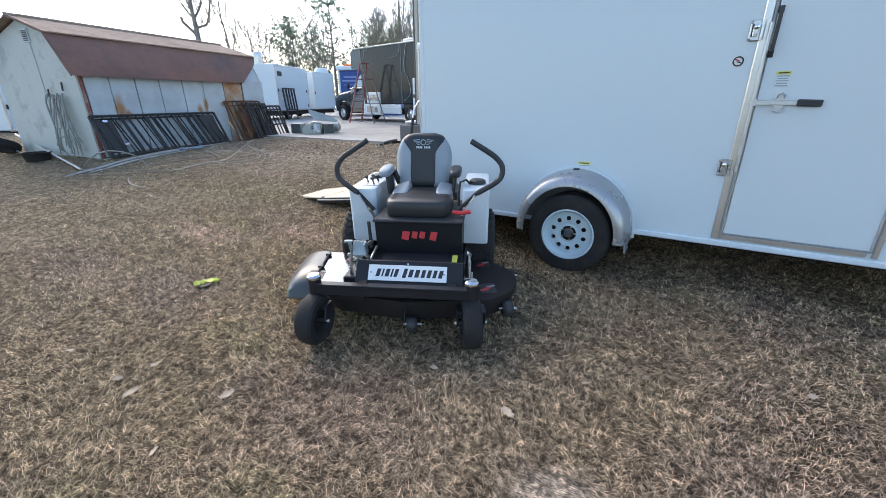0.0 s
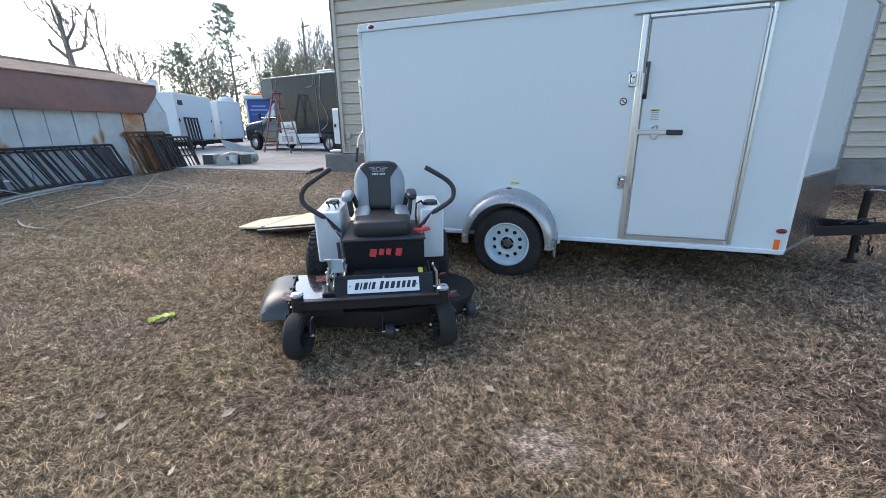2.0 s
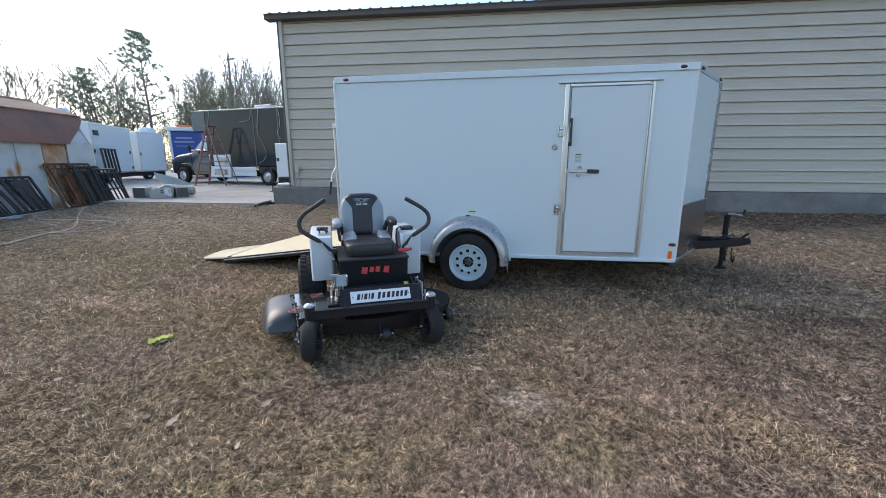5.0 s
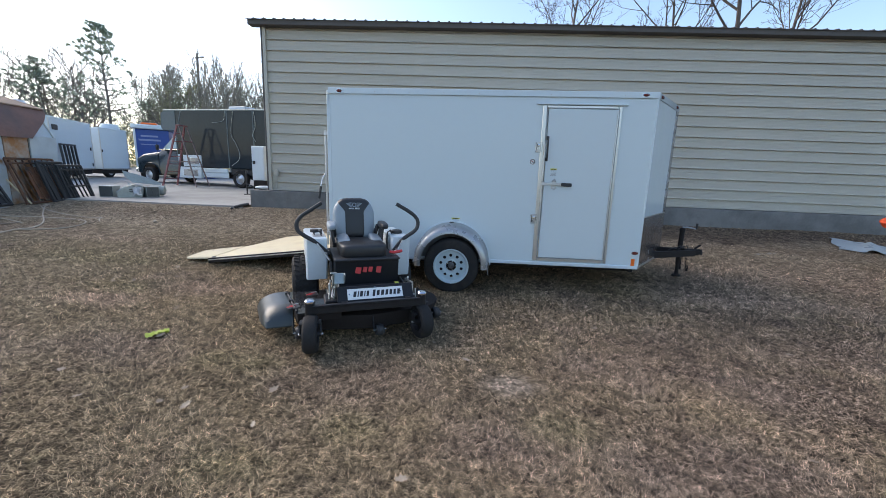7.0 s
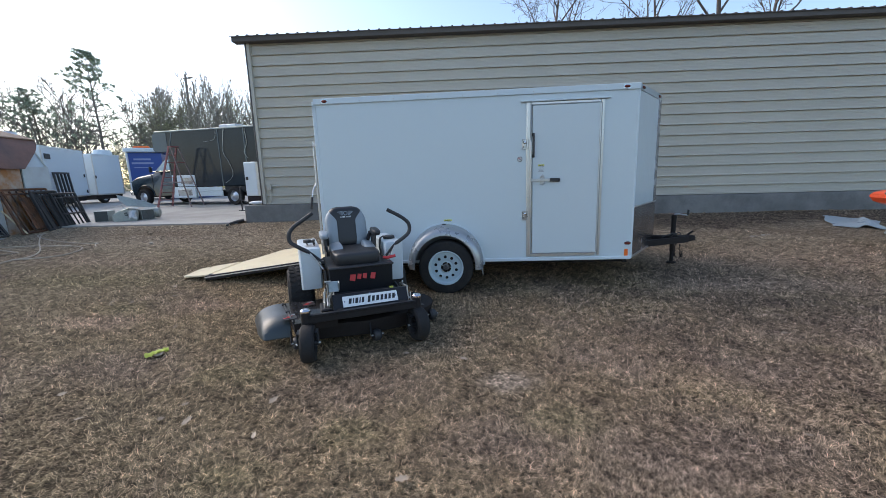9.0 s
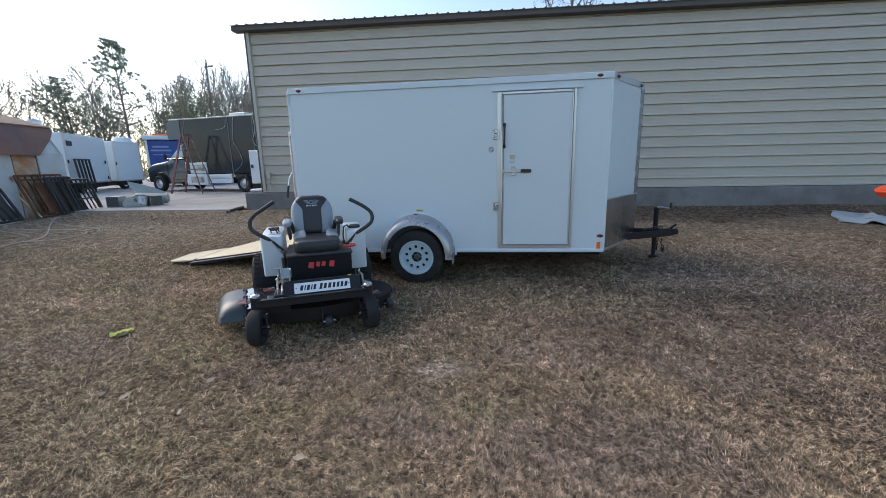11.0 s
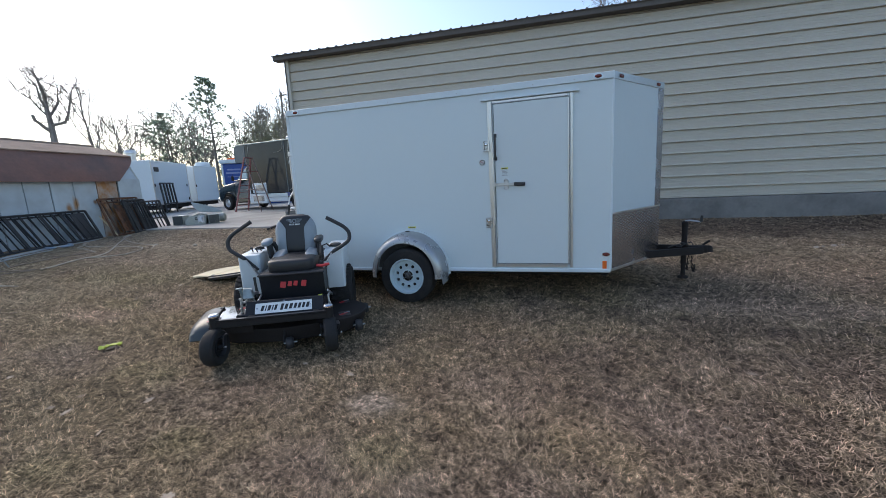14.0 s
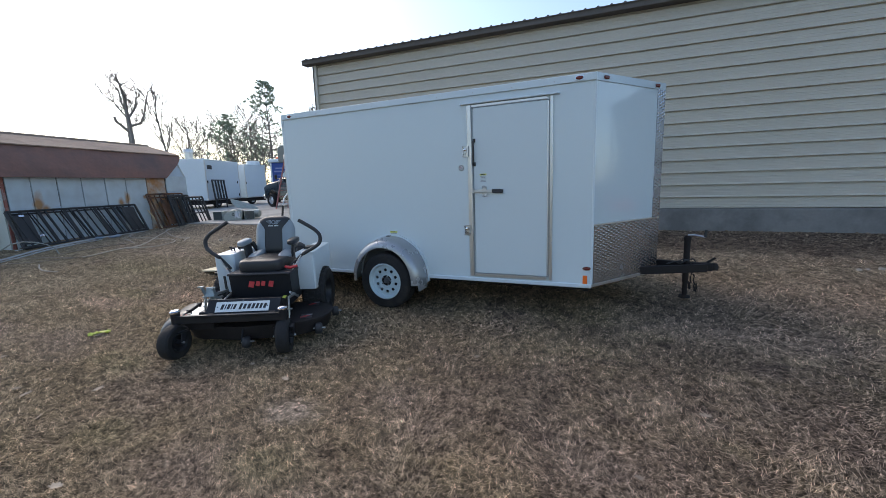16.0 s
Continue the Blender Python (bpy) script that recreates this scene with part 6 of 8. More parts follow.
bt = thing("blue_truck", pose(-17.55, 19.26, SZ, 0, 0, 28), "blue box truck with white cap and print", "truck")
part("body", Mesh().box((0.73, 1.6, 1.55), (1.5, 3.2, 1.9), b=0.03), BOX_BLUE, bt)
part("cap", Mesh().box((0.78, 1.5, 2.62), (1.8, 3.5, 0.22), b=0.04), BOX_WHITE, bt)
part("edge_post", Mesh().box((-0.02, 0.0, 1.6), (0.10, 0.08, 2.1), b=0.02), BOX_WHITE, bt)
part("beacon", Mesh().box((0.62, 0.25, 2.79), (0.72, 0.3, 0.12), b=0.05), ORANGE, bt, "orange roof beacon")
for i, (w, z) in enumerate(((0.75, 2.15), (0.95, 1.95), (0.8, 1.72))):
    part("print_bar", Mesh().box((0.62, -0.008, z), (w, 0.006, 0.09 if i < 2 else 0.04), b=0.002), FADED, bt)
part("underframe", Mesh().box((0.8, 1.6, 0.5), (1.5, 3.0, 0.3), b=0.02), BLACK_FRAME, bt)
yard_wheel(bt, (0.15, 0.4, 0.36), 0.36, (1, 0, 0))
yard_wheel(bt, (1.45, 0.4, 0.36), 0.36, (1, 0, 0))
lone("blue_container", Mesh().box((0.9, 1.0, 1.35), (1.8, 2.0, 2.3), b=0.03), BOX_BLUE, pose(-16.1, 20.2, SZ - 0.2, 0, 0, 20), "blue steel container behind the trucks", "container")

# dark box truck
bx = thing("box_truck", pose(-13.3, 14.65, 0.488, 0, 0, -12.3), "dark green box truck with van cab parked on the concrete", "truck")
part("box_body", Mesh().box((4.32, 1.1, 1.80), (5.44, 2.3, 2.16), b=0.03), BOX_DARK, bx, "dark glossy box body")
part("attic", Mesh().prism([(0.90, 2.20), (0.98, 2.12), (1.60, 2.12), (1.60, 2.875), (1.10, 2.875), (0.92, 2.76)], (0, 2.25, 0), (1, 0, 0), (0, 0, 1), 2.3), ATTIC, bx)
part("roof_edge", Mesh().box((4.05, -0.06, 2.88), (5.95, 0.05, 0.05), b=0.01), DULL_ZINC, bx)
for x in (1.60, 4.04, 5.20):
    part("seam_strip", Mesh().box((x, -0.058, 1.80), (0.05, 0.012, 2.14), b=0.003), ATTIC, bx)
part("tape_strip", Mesh().prism([(1.93, 2.84), (1.87, 2.84), (1.69, 2.24), (1.73, 2.24)], (0, -0.053, 0), (1, 0, 0), (0, 0, 1), 0.006), ATTIC, bx, "loose strip of grey tape")
part("tape_strip", Mesh().tube([(x, -0.075, z) for x, z in spline([(5.27, 2.82), (5.31, 2.30), (5.17, 1.97), (5.30, 1.74)], 5)], 0.011, 5), DULL_ZINC, bx, "loose strip of pale tape")
part("roof_vent", Mesh().box((4.3, 0.5, 2.97), (0.78, 0.6, 0.16), b=0.03), BOX_WHITE, bx)
cab = Mesh()
side = [(-0.72, 0.42), (-0.76, 0.95), (-0.70, 1.06), (-0.40, 1.19), (0.05, 1.25), (0.47, 1.32), (0.80, 1.63), (1.08, 1.89), (1.22, 1.99), (1.57, 2.05), (1.57, 0.40), (0.52, 0.36), (0.46, 0.56), (0.28, 0.74), (0.0, 0.80), (-0.28, 0.74), (-0.44, 0.56), (-0.50, 0.40)]


def cab_rib(y, sink, way):
    """One cross-section of the cab's sides; the cabin leans inwards above the belt line."""
    return [(x + (sink * 0.6 if x < -0.6 else 0), y + way * 0.16 * max(0, z - 1.3), z - (sink if z > 1.0 else 0)) for x, z in side]


cab.ring([cab_rib(0.10, 0.10, 1), cab_rib(0.15, 0.045, 1), cab_rib(0.26, 0.0, 1), cab_rib(1.89, 0.0, -1), cab_rib(2.0, 0.045, -1), cab_rib(2.05, 0.10, -1)])
cabp = part("cab", cab, CAB_GREEN, bx, "dark green van cab", 50)
part("windshield", Mesh().prism([(0.53, 1.37), (1.07, 1.875), (1.05, 1.90), (0.50, 1.39)], (0, 1.82, 0), (1, 0, 0), (0, 0, 1), 1.5), GLASS_SKY, cabp)
part("side_window", Mesh().prism([(0.68, 1.37), (1.12, 1.78), (1.45, 1.86), (1.45, 1.36)], (0, -0.112, 0), (1, 0, 0), (0, 0.16, 1), 0.010), GLASS_SKY, cabp)
arch = Mesh()
arch.tube([(0.46 * math.cos(a), 0.09, 0.35 + 0.46 * math.sin(a)) for a in np.linspace(0.1, 3.04, 13)], 0.025, 6)
part("wheel_arch", arch, CAB_GREEN, cabp)
part("bumper", Mesh().box((-0.76, 1.08, 0.5), (0.14, 2.0, 0.2), b=0.04), CHROME, cabp)
part("headlight", Mesh().box((-0.70, 0.35, 0.92), (0.10, 0.35, 0.18), b=0.03), PAPER, cabp)
part("grille", Mesh().box((-0.74, 1.08, 0.90), (0.05, 1.0, 0.26), b=0.02), CHROME, cabp)
part("mirror", Mesh().box((0.60, -0.06, 1.44), (0.07, 0.14, 0.22), b=0.03), PLASTIC, cabp)
for sx in (0.42, 1.46):
    part("door_seam", Mesh().box((sx, 0.096, 1.15), (0.018, 0.012, 1.0), b=0.003), PLASTIC, cabp)
part("door_handle", Mesh().box((1.36, 0.085, 1.22), (0.12, 0.03, 0.035), b=0.008), PLASTIC, cabp)
part("window_frame", Mesh().box((0.95, 0.094, 1.37), (1.0, 0.014, 0.03), b=0.004), CHROME, cabp)
part("side_skirt", Mesh().box((3.36, -0.05, 0.62), (1.20, 0.06, 0.16), b=0.02).box((3.36, -0.03, 0.44), (1.20, 0.06, 0.20), b=0.02), BOX_WHITE, bx, "white lower skirt")
part("side_skirt", Mesh().box((6.05, -0.02, 0.51), (2.0, 0.06, 0.36), b=0.02), BOX_WHITE, bx)
part("corner_trim", Mesh().box((1.66, -0.055, 0.75), (0.08, 0.03, 0.90), b=0.01), BOX_WHITE, bx, "white strip behind the cab")
for x, z, w, h in ((2.31, 0.96, 0.88, 0.44), (2.16, 0.50, 1.10, 0.44)):
    cb = part("side_locker", Mesh().box((x, -0.02, z), (w, 0.14, h), b=0.02), BOX_WHITE, bx, "white side locker")
    part("locker_panel", Mesh().box((x + 0.05, -0.093, z), (w * 0.62, 0.012, h * 0.55), b=0.004), GREY_FENDER, cb)
for x, wr_ in ((0.0, 0.33), (4.55, 0.335)):
    for y in (0.06, 1.95):
        yard_wheel(bx, (x, y - 0.1 * (x > 1), wr_), wr_, (0, -1, 0))
part("arch_liner", Mesh().box((4.55, 0.12, 0.60), (1.08, 0.2, 0.24), b=0.02), PLASTIC, bx)
part("hanging_hose", Mesh().tube([(x, -0.085, z) for x, z in spline([(4.36, 2.84), (4.23, 2.03), (4.42, 1.65), (4.56, 1.27), (4.48, 1.03), (4.18, 0.83)], 6)], 0.009, 6), DULL_ZINC, bx)
part("hanging_hose", Mesh().tube([(x, -0.085, z) for x, z in spline([(4.0, 2.84), (3.94, 2.54), (3.75, 2.44), (3.41, 2.41)], 6)], 0.006, 6), DULL_ZINC, bx)
part("underframe", Mesh().box((3.2, 1.05, 0.42), (7.0, 1.2, 0.22), b=0.02), BLACK_FRAME, bx)


def stepladder(m, h, spread, wb, wt, mat, label, rungs):
    """An A-frame ladder: climbing rails with steps, rear legs, top cap and spreaders, each a part."""
    s = thing("stepladder", m, label, "ladder")
    for k in (-1, 1):
        part("rail", Mesh().bar((-spread / 2, k * wb / 2, 0), (-0.04, k * wt / 2, h), 0.04, 0.065, up=(1, 0, 0)), mat, s)
        part("rear_leg", Mesh().bar((spread / 2, k * wb / 2, 0), (0.04, k * wt / 2, h), 0.028, 0.042, up=(1, 0, 0)), LADDER_GREY, s, "weathered grey rear leg")
        part("spreader", Mesh().bar((-spread * 0.28, k * (wb * 0.4), h * 0.42), (spread * 0.28, k * (wb * 0.4), h * 0.42), 0.015, 0.04), LADDER_GREY, s)
    for i in range(1, rungs + 1):
        u = i / (rungs + 1)
        w = wb + (wt - wb) * u
        x = -spread / 2 + (spread / 2 - 0.04) * u
        part("step", Mesh().box((x, 0, h * u), (0.085, w, 0.025), b=0.004), mat, s)
    for i in (3,):
        u = i / 4
        part("rear_brace", Mesh().bar((spread / 2 * (1 - u) + 0.03, -(wb + (wt - wb) * u) / 2, h * u), (spread / 2 * (1 - u) + 0.03, (wb + (wt - wb) * u) / 2, h * u), 0.02, 0.03), mat, s)
    part("top_cap", Mesh().box((0, 0, h + 0.02), (0.16, wt + 0.06, 0.035), b=0.008), mat, s)
    return s


stepladder(pose(-10.90, 13.40, 0.47, 0, 0, -8), 2.22, 1.45, 0.66, 0.34, REDWOOD, "tall red wooden stepladder standing open on the concrete", 7)

cabinet = thing("white_cabinet", pose(-6.62, 10.55, 0.46, 0, 0, -10), "white metal cabinet standing behind the building corner", "cabinet")
part("body", Mesh().box((0, 0.2, 0.98), (0.44, 0.40, 1.02), b=0.015), BOX_WHITE, cabinet)
part("door", Mesh().box((0, -0.006, 0.98), (0.40, 0.02, 0.97), b=0.006), BOX_WHITE, cabinet)
part("handle", Mesh().box((-0.12, -0.03, 1.0), (0.08, 0.04, 0.10), b=0.01), PLASTIC, cabinet)
part("stand", Mesh().box((0, 0.2, 0.23), (0.42, 0.36, 0.46), b=0.01), BLACK_FRAME, cabinet)
rag_pile = cushion((0, 0, 0.05), (0.42, 0.22, 0.09), 0.9, 2.5)
lone("rag_bundle", rag_pile, PAPER, pose(-5.33, 8.25, 0.80, 0, 0, 10), "pale rag bundle lying on the footing", "rag")
rod_st = Mesh().tube([(0, 0, 0), (0, 0, 0.68)], 0.02, 8).tube([(-0.02, 0, 0.36), (0.22, -0.05, 0.26)], 0.02, 8).tube([(0, 0, 0.66), (0.02, 0, 0.76)], 0.03, 8)
lone("iron_post", rod_st.lathe([(0.0, 0.0), (0.10, 0.0), (0.10, 0.02), (0.0, 0.02)], (0, 0, 0), (0, 0, 1), 12, False), IRON, pose(-7.178, 10.87, 0.455), "short dark iron post on the concrete", "post")

# sheet metal scrap heap
heap = thing("scrap_duct_pile", pose(-9.22, 8.37, 0.436, 0, 0, 39) @ Matrix.Scale(0.82, 4), "heap of grey sheet metal ducts on the concrete", "scrap metal")


def open_duct(c, size, turn, face):
    """A short rectangular duct: four sheet walls, a dark plate painting the shade inside, and a folded rim at the open
    face.
    """
    w, d, h = size
    r = rot(0, 0, turn)
    c = Vector(c)
    m = Mesh()
    for off, sz in (((0, 0, h / 2 - 0.006), (w, d, 0.012)), ((0, 0, -h / 2 + 0.006), (w, d, 0.012)), ((-w / 2 + 0.006, 0, 0), (0.012, d, h - 0.024)), ((w / 2 - 0.006, 0, 0), (0.012, d, h - 0.024))):
        m.box(c + r @ Vector(off), sz, r, 0.003)
    q = part("duct", m, JUNK, heap)
    part("duct_back", Mesh().box(c + r @ Vector((0, d * face, 0)), (w - 0.03, 0.012, h - 0.03), r, 0.002), DUCT_DARK, q, "dark plate painted as the shade inside the duct")
    return q


# dark grey painting the shade inside ducts and hole; also colours a brace
DUCT_DARK = material("duct_shade_grey", (0.085, 0.095, 0.095), 0.5, 0.2, 0.3, 3, 20)
left_duct = open_duct((-0.20, 0.62, 0.17), (0.38, 0.42, 0.34), -24, -0.47)
part("rim", Mesh().bar((-0.16, 0.36, 0.335), (0.06, 0.46, 0.335), 0.03, 0.012), JUNK, left_duct)
hm = Mesh()
profile = [(0.0, 0.0), (-0.02, 0.19), (0.13, 0.31), (0.27, 0.37), (0.62, 0.37), (0.67, 0.27), (0.63, 0.0)]
hm.ring([[(0.33 + (x - 0.33) * k + dx, y, z * (0.5 + 0.5 * k)) for x, z in profile] for y, k, dx in ((-0.02, 0.90, 0.0), (0.0, 1.0, 0.0), (0.26, 0.99, 0.01), (0.50, 0.96, 0.03), (0.52, 0.88, 0.03))])
hood = part("hood", hm, JUNK, heap, "faceted sheet metal hood", 10)
# raised dark disc stands in for the shade of a hole
part("hood_hole", Mesh().lathe([(0.0, 0.006), (0.055, 0.006), (0.062, 0.0)], (0.36, -0.022, 0.225), (0, -1, 0.15), 12, False), DUCT_DARK, hood, "dark disc painted as the shade of a round hole")
part("folded_seam", Mesh().bar((-0.005, -0.026, 0.185), (0.62, -0.026, 0.255), 0.012, 0.014), JUNK, hood)


def crumpled(x0, x1, y0, y1, z, rise, seed, n=9):
    """A creased sheet of metal as a thin grid."""
    vs = []
    for j in range(n):
        for i in range(n):
            u, v = i / (n - 1), j / (n - 1)
            q = noise.noise(Vector((2.1 * u + seed, 2.1 * v, seed)))
            vs.append((x0 + (x1 - x0) * u + 0.04 * q, y0 + (y1 - y0) * v + 0.04 * noise.noise(Vector((3 * u, 3 * v + seed, 1))), z + rise * (v + 0.2 * math.sin(3 * u)) + 0.06 * q))
    fs = [[j * n + i, j * n + i + 1, (j + 1) * n + i + 1, (j + 1) * n + i] for j in range(n - 1) for i in range(n - 1)]
    return Mesh().add(vs, fs).add([(x, y, zz - 0.008) for x, y, zz in vs], [f[::-1] for f in fs])


part("hood_panel", crumpled(0.40, 0.61, -0.10, -0.03, 0.07, 0.24, 3.0), GALV, heap, "bright creased metal flap", 12)
part("bent_sheet", crumpled(0.26, 0.66, -0.03, 0.30, 0.375, 0.03, 5.5), JUNK, heap, "", 12)
right_duct = open_duct((0.86, 0.26, 0.168), (0.36, 0.44, 0.33), 14, -0.40)
part("brace", Mesh().bar((0.95, 0.03, 0.02), (0.86, 0.02, 0.31), 0.02, 0.02, up=(0, 1, 0)), DUCT_DARK, right_duct)
part("round_duct", Mesh().lathe([(0.0, -0.22), (0.15, -0.22), (0.165, -0.20), (0.165, 0.12), (0.15, 0.19), (0.10, 0.225), (0.0, 0.235)], (1.05, 0.50, 0.20), (0.93, -0.25, -0.04), 20, False), JUNK, heap, "rounded end of a grey duct")
blade = Mesh().prism([(0.16, 0.82), (0.21, 0.64), (0.40, 0.44), (1.12, 0.36), (1.20, 0.40), (0.88, 0.58), (0.48, 0.72)], (0, 0.52, 0), (1, 0.0, 0), (0, 0.35, 1), 0.014)
part("bent_sheet", blade, JUNK, heap, "bent grey sheet lying across the ducts")
part("bent_sheet", Mesh().prism([(0.24, 0.57), (0.40, 0.41), (1.12, 0.36), (0.95, 0.30), (0.34, 0.33)], (0, 0.50, 0), (1, 0.0, 0), (0, 0.9, 0.8), 0.012), JUNK, heap)
part("thin_strip", Mesh().bar((-0.20, 0.95, 0.36), (0.36, 0.75, 0.50), 0.025, 0.01), JUNK, heap)
pb = Mesh().tube([(-5.72, 7.56, gz(-5.72, 7.56) + 0.03), (-5.60, 7.64, gz(-5.6, 7.64) + 0.07), (-5.45, 7.72, gz(-5.45, 7.7) + 0.10)], 0.032, 10).tube([(-5.75, 7.54, gz(-5.75, 7.54) + 0.02), (-5.70, 7.42, gz(-5.7, 7.42) + 0.03)], 0.025, 8)
lone("black_pipe", pb, PLASTIC, Matrix(), "bent black drain pipe at the slab edge", "pipe")

# plastic sheet and orange machine by the building
SHEET = material("plastic_sheet", (0.34, 0.40, 0.44), 0.3, 0, 0.1, 3, 30, 0.003, 12)
sh = Mesh()
sp, sf = [], []
for j in range(9):
    for i in range(15):
        u, v = i / 14, j / 8
        x = (6.72 + 0.64 * u) * (1 - v) + (7.30 + 0.60 * u) * v + 0.04 * math.sin(9 * v)
        y = (6.14 - 0.28 * u) * (1 - v) + (7.03 - 0.50 * u) * v + 0.04 * math.sin(11 * u)
        sp.append((x, y, gz(x, y) + 0.02 + 0.05 * max(0, noise.noise(Vector((x * 3, y * 3, 2)))) + 0.13 * math.exp(-((u - 0.72) / 0.16) ** 2) * math.exp(-((v - 0.35) / 0.3) ** 2)))
sf = [[j * 15 + i, j * 15 + i + 1, (j + 1) * 15 + i + 1, (j + 1) * 15 + i] for j in range(8) for i in range(14)]
sh.add(sp, sf)
sh.add([(x, y, z - 0.006) for x, y, z in sp], [f[::-1] for f in sf])
lone("plastic_sheet", sh, SHEET, Matrix(), "crumpled pale plastic sheet lying on the soil", "plastic sheet")
MACHINE_RED = material("machine_orange", (0.72, 0.09, 0.03), 0.35, 0, 0.08, 3, 30)
om = thing("garden_tiller", pose(6.48, 5.0, gz(6.48, 5.0), 0, 0, 8), "orange garden machine with black handlebar on the soil", "garden machine")
hd_ = [(-0.06, 0.73), (-0.055, 0.78), (-0.02, 0.82), (0.08, 0.845), (0.45, 0.87), (0.80, 0.87), (0.80, 0.66), (0.40, 0.60), (0.12, 0.61), (0.0, 0.65)]
hm = Mesh()
hm.ring([[(x, y, 0.765 + (z - 0.765) * k) for x, z in hd_] for y, k in ((-0.26, 0.55), (-0.24, 0.85), (-0.18, 1.0), (0.18, 1.0), (0.24, 0.85), (0.26, 0.55))])
hood = part("hood", hm, MACHINE_RED, om, "orange hood with dark print")
for k in range(3):
    part("print_bar", Mesh().box((0.22 + 0.12 * k, -0.262, 0.775), (0.09, 0.004, 0.035), rot(0, -8, 0), 0.001), INK_BLACK, hood)
for y in (-0.05, 0.05):
    part("tip_bolt", Mesh().lathe([(0.0, 0.03), (0.015, 0.026), (0.018, 0.0)], (-0.04, y, 0.79), (-0.6, 0, 0.8), 8, False), CHROME, hood)
for y, dx, top in ((-0.16, 0.0, 1.03), (0.04, 0.06, 0.99)):
    part("handlebar", Mesh().tube([(-0.03 + dx, y, 0.78), (-0.025 + dx, y, 0.88), (0.0 + dx, y, 0.96), (0.07 + dx, y, top), (0.3, y, top + 0.02), (0.8, y, top + 0.02)], 0.020, 10), PLASTIC, om)
part("cross_bar", Mesh().tube([(0.02, -0.16, 0.82), (0.05, -0.12, 0.90), (0.16, -0.05, 0.93), (0.42, 0.16, 0.86)], 0.016, 8), PLASTIC, om)
part("leg", Mesh().bar((0.10, 0, 0.66), (0.08, 0, 0.15), 0.04, 0.03, up=(1, 0, 0)), GALV, om)
part("leg", Mesh().bar((0.45, 0, 0.68), (0.40, 0, 0.15), 0.04, 0.03, up=(1, 0, 0)), GALV, om)
part("tine_wheel", Mesh().lathe([(0.04, -0.06), (0.13, -0.07), (0.16, -0.03), (0.16, 0.03), (0.13, 0.07), (0.04, 0.06)], (0.13, -0.30, 0.155), (0, 1, 0), 18), RUBBER, om)
part("axle", Mesh().tube([(0.13, -0.34, 0.155), (0.13, 0.10, 0.155), (0.09, 0.02, 0.28)], 0.014, 8), GALV, om)


# ---- trees ----
BARK = material("bark", (0.235, 0.21, 0.185), 0.9, 0, 0.25, 2, 12, 0.02, 8, island=0.25)
BARK_DARK = material("bark_dark", (0.105, 0.088, 0.078), 0.9, 0, 0.25, 2, 12, 0.02, 8, island=0.25)
BARK_PALE = material("bark_pale", (0.32, 0.29, 0.24), 0.9, 0, 0.25, 2, 12, 0.02, 8, island=0.25)
# needle green made paler, so the colour carries the bright haze over far trees
NEEDLE = material("hazed_needles", (0.31, 0.37, 0.28), 0.7, 0, 0.3, 1.0, 6, island=0.5)
OLIVE = material("olive_leaves", (0.29, 0.31, 0.185), 0.75, 0, 0.3, 0.8, 6, island=0.5)



def let_light_through(m, share):
    """Thin leaves: part of the light passes."""
    nodes, link = m.node_tree.nodes, m.node_tree.links.new
    p = nodes["Principled BSDF"]
    tr = nodes.new("ShaderNodeBsdfTranslucent")
    link(p.inputs["Base Color"].links[0].from_socket, tr.inputs["Color"])
    ms = nodes.new("ShaderNodeMixShader")
    ms.inputs[0].default_value = share
    link(p.outputs[0], ms.inputs[1])
    link(tr.outputs[0], ms.inputs[2])
    link(ms.outputs[0], nodes["Material Output"].inputs["Surface"])


let_light_through(NEEDLE, 0.4)
let_light_through(OLIVE, 0.5)


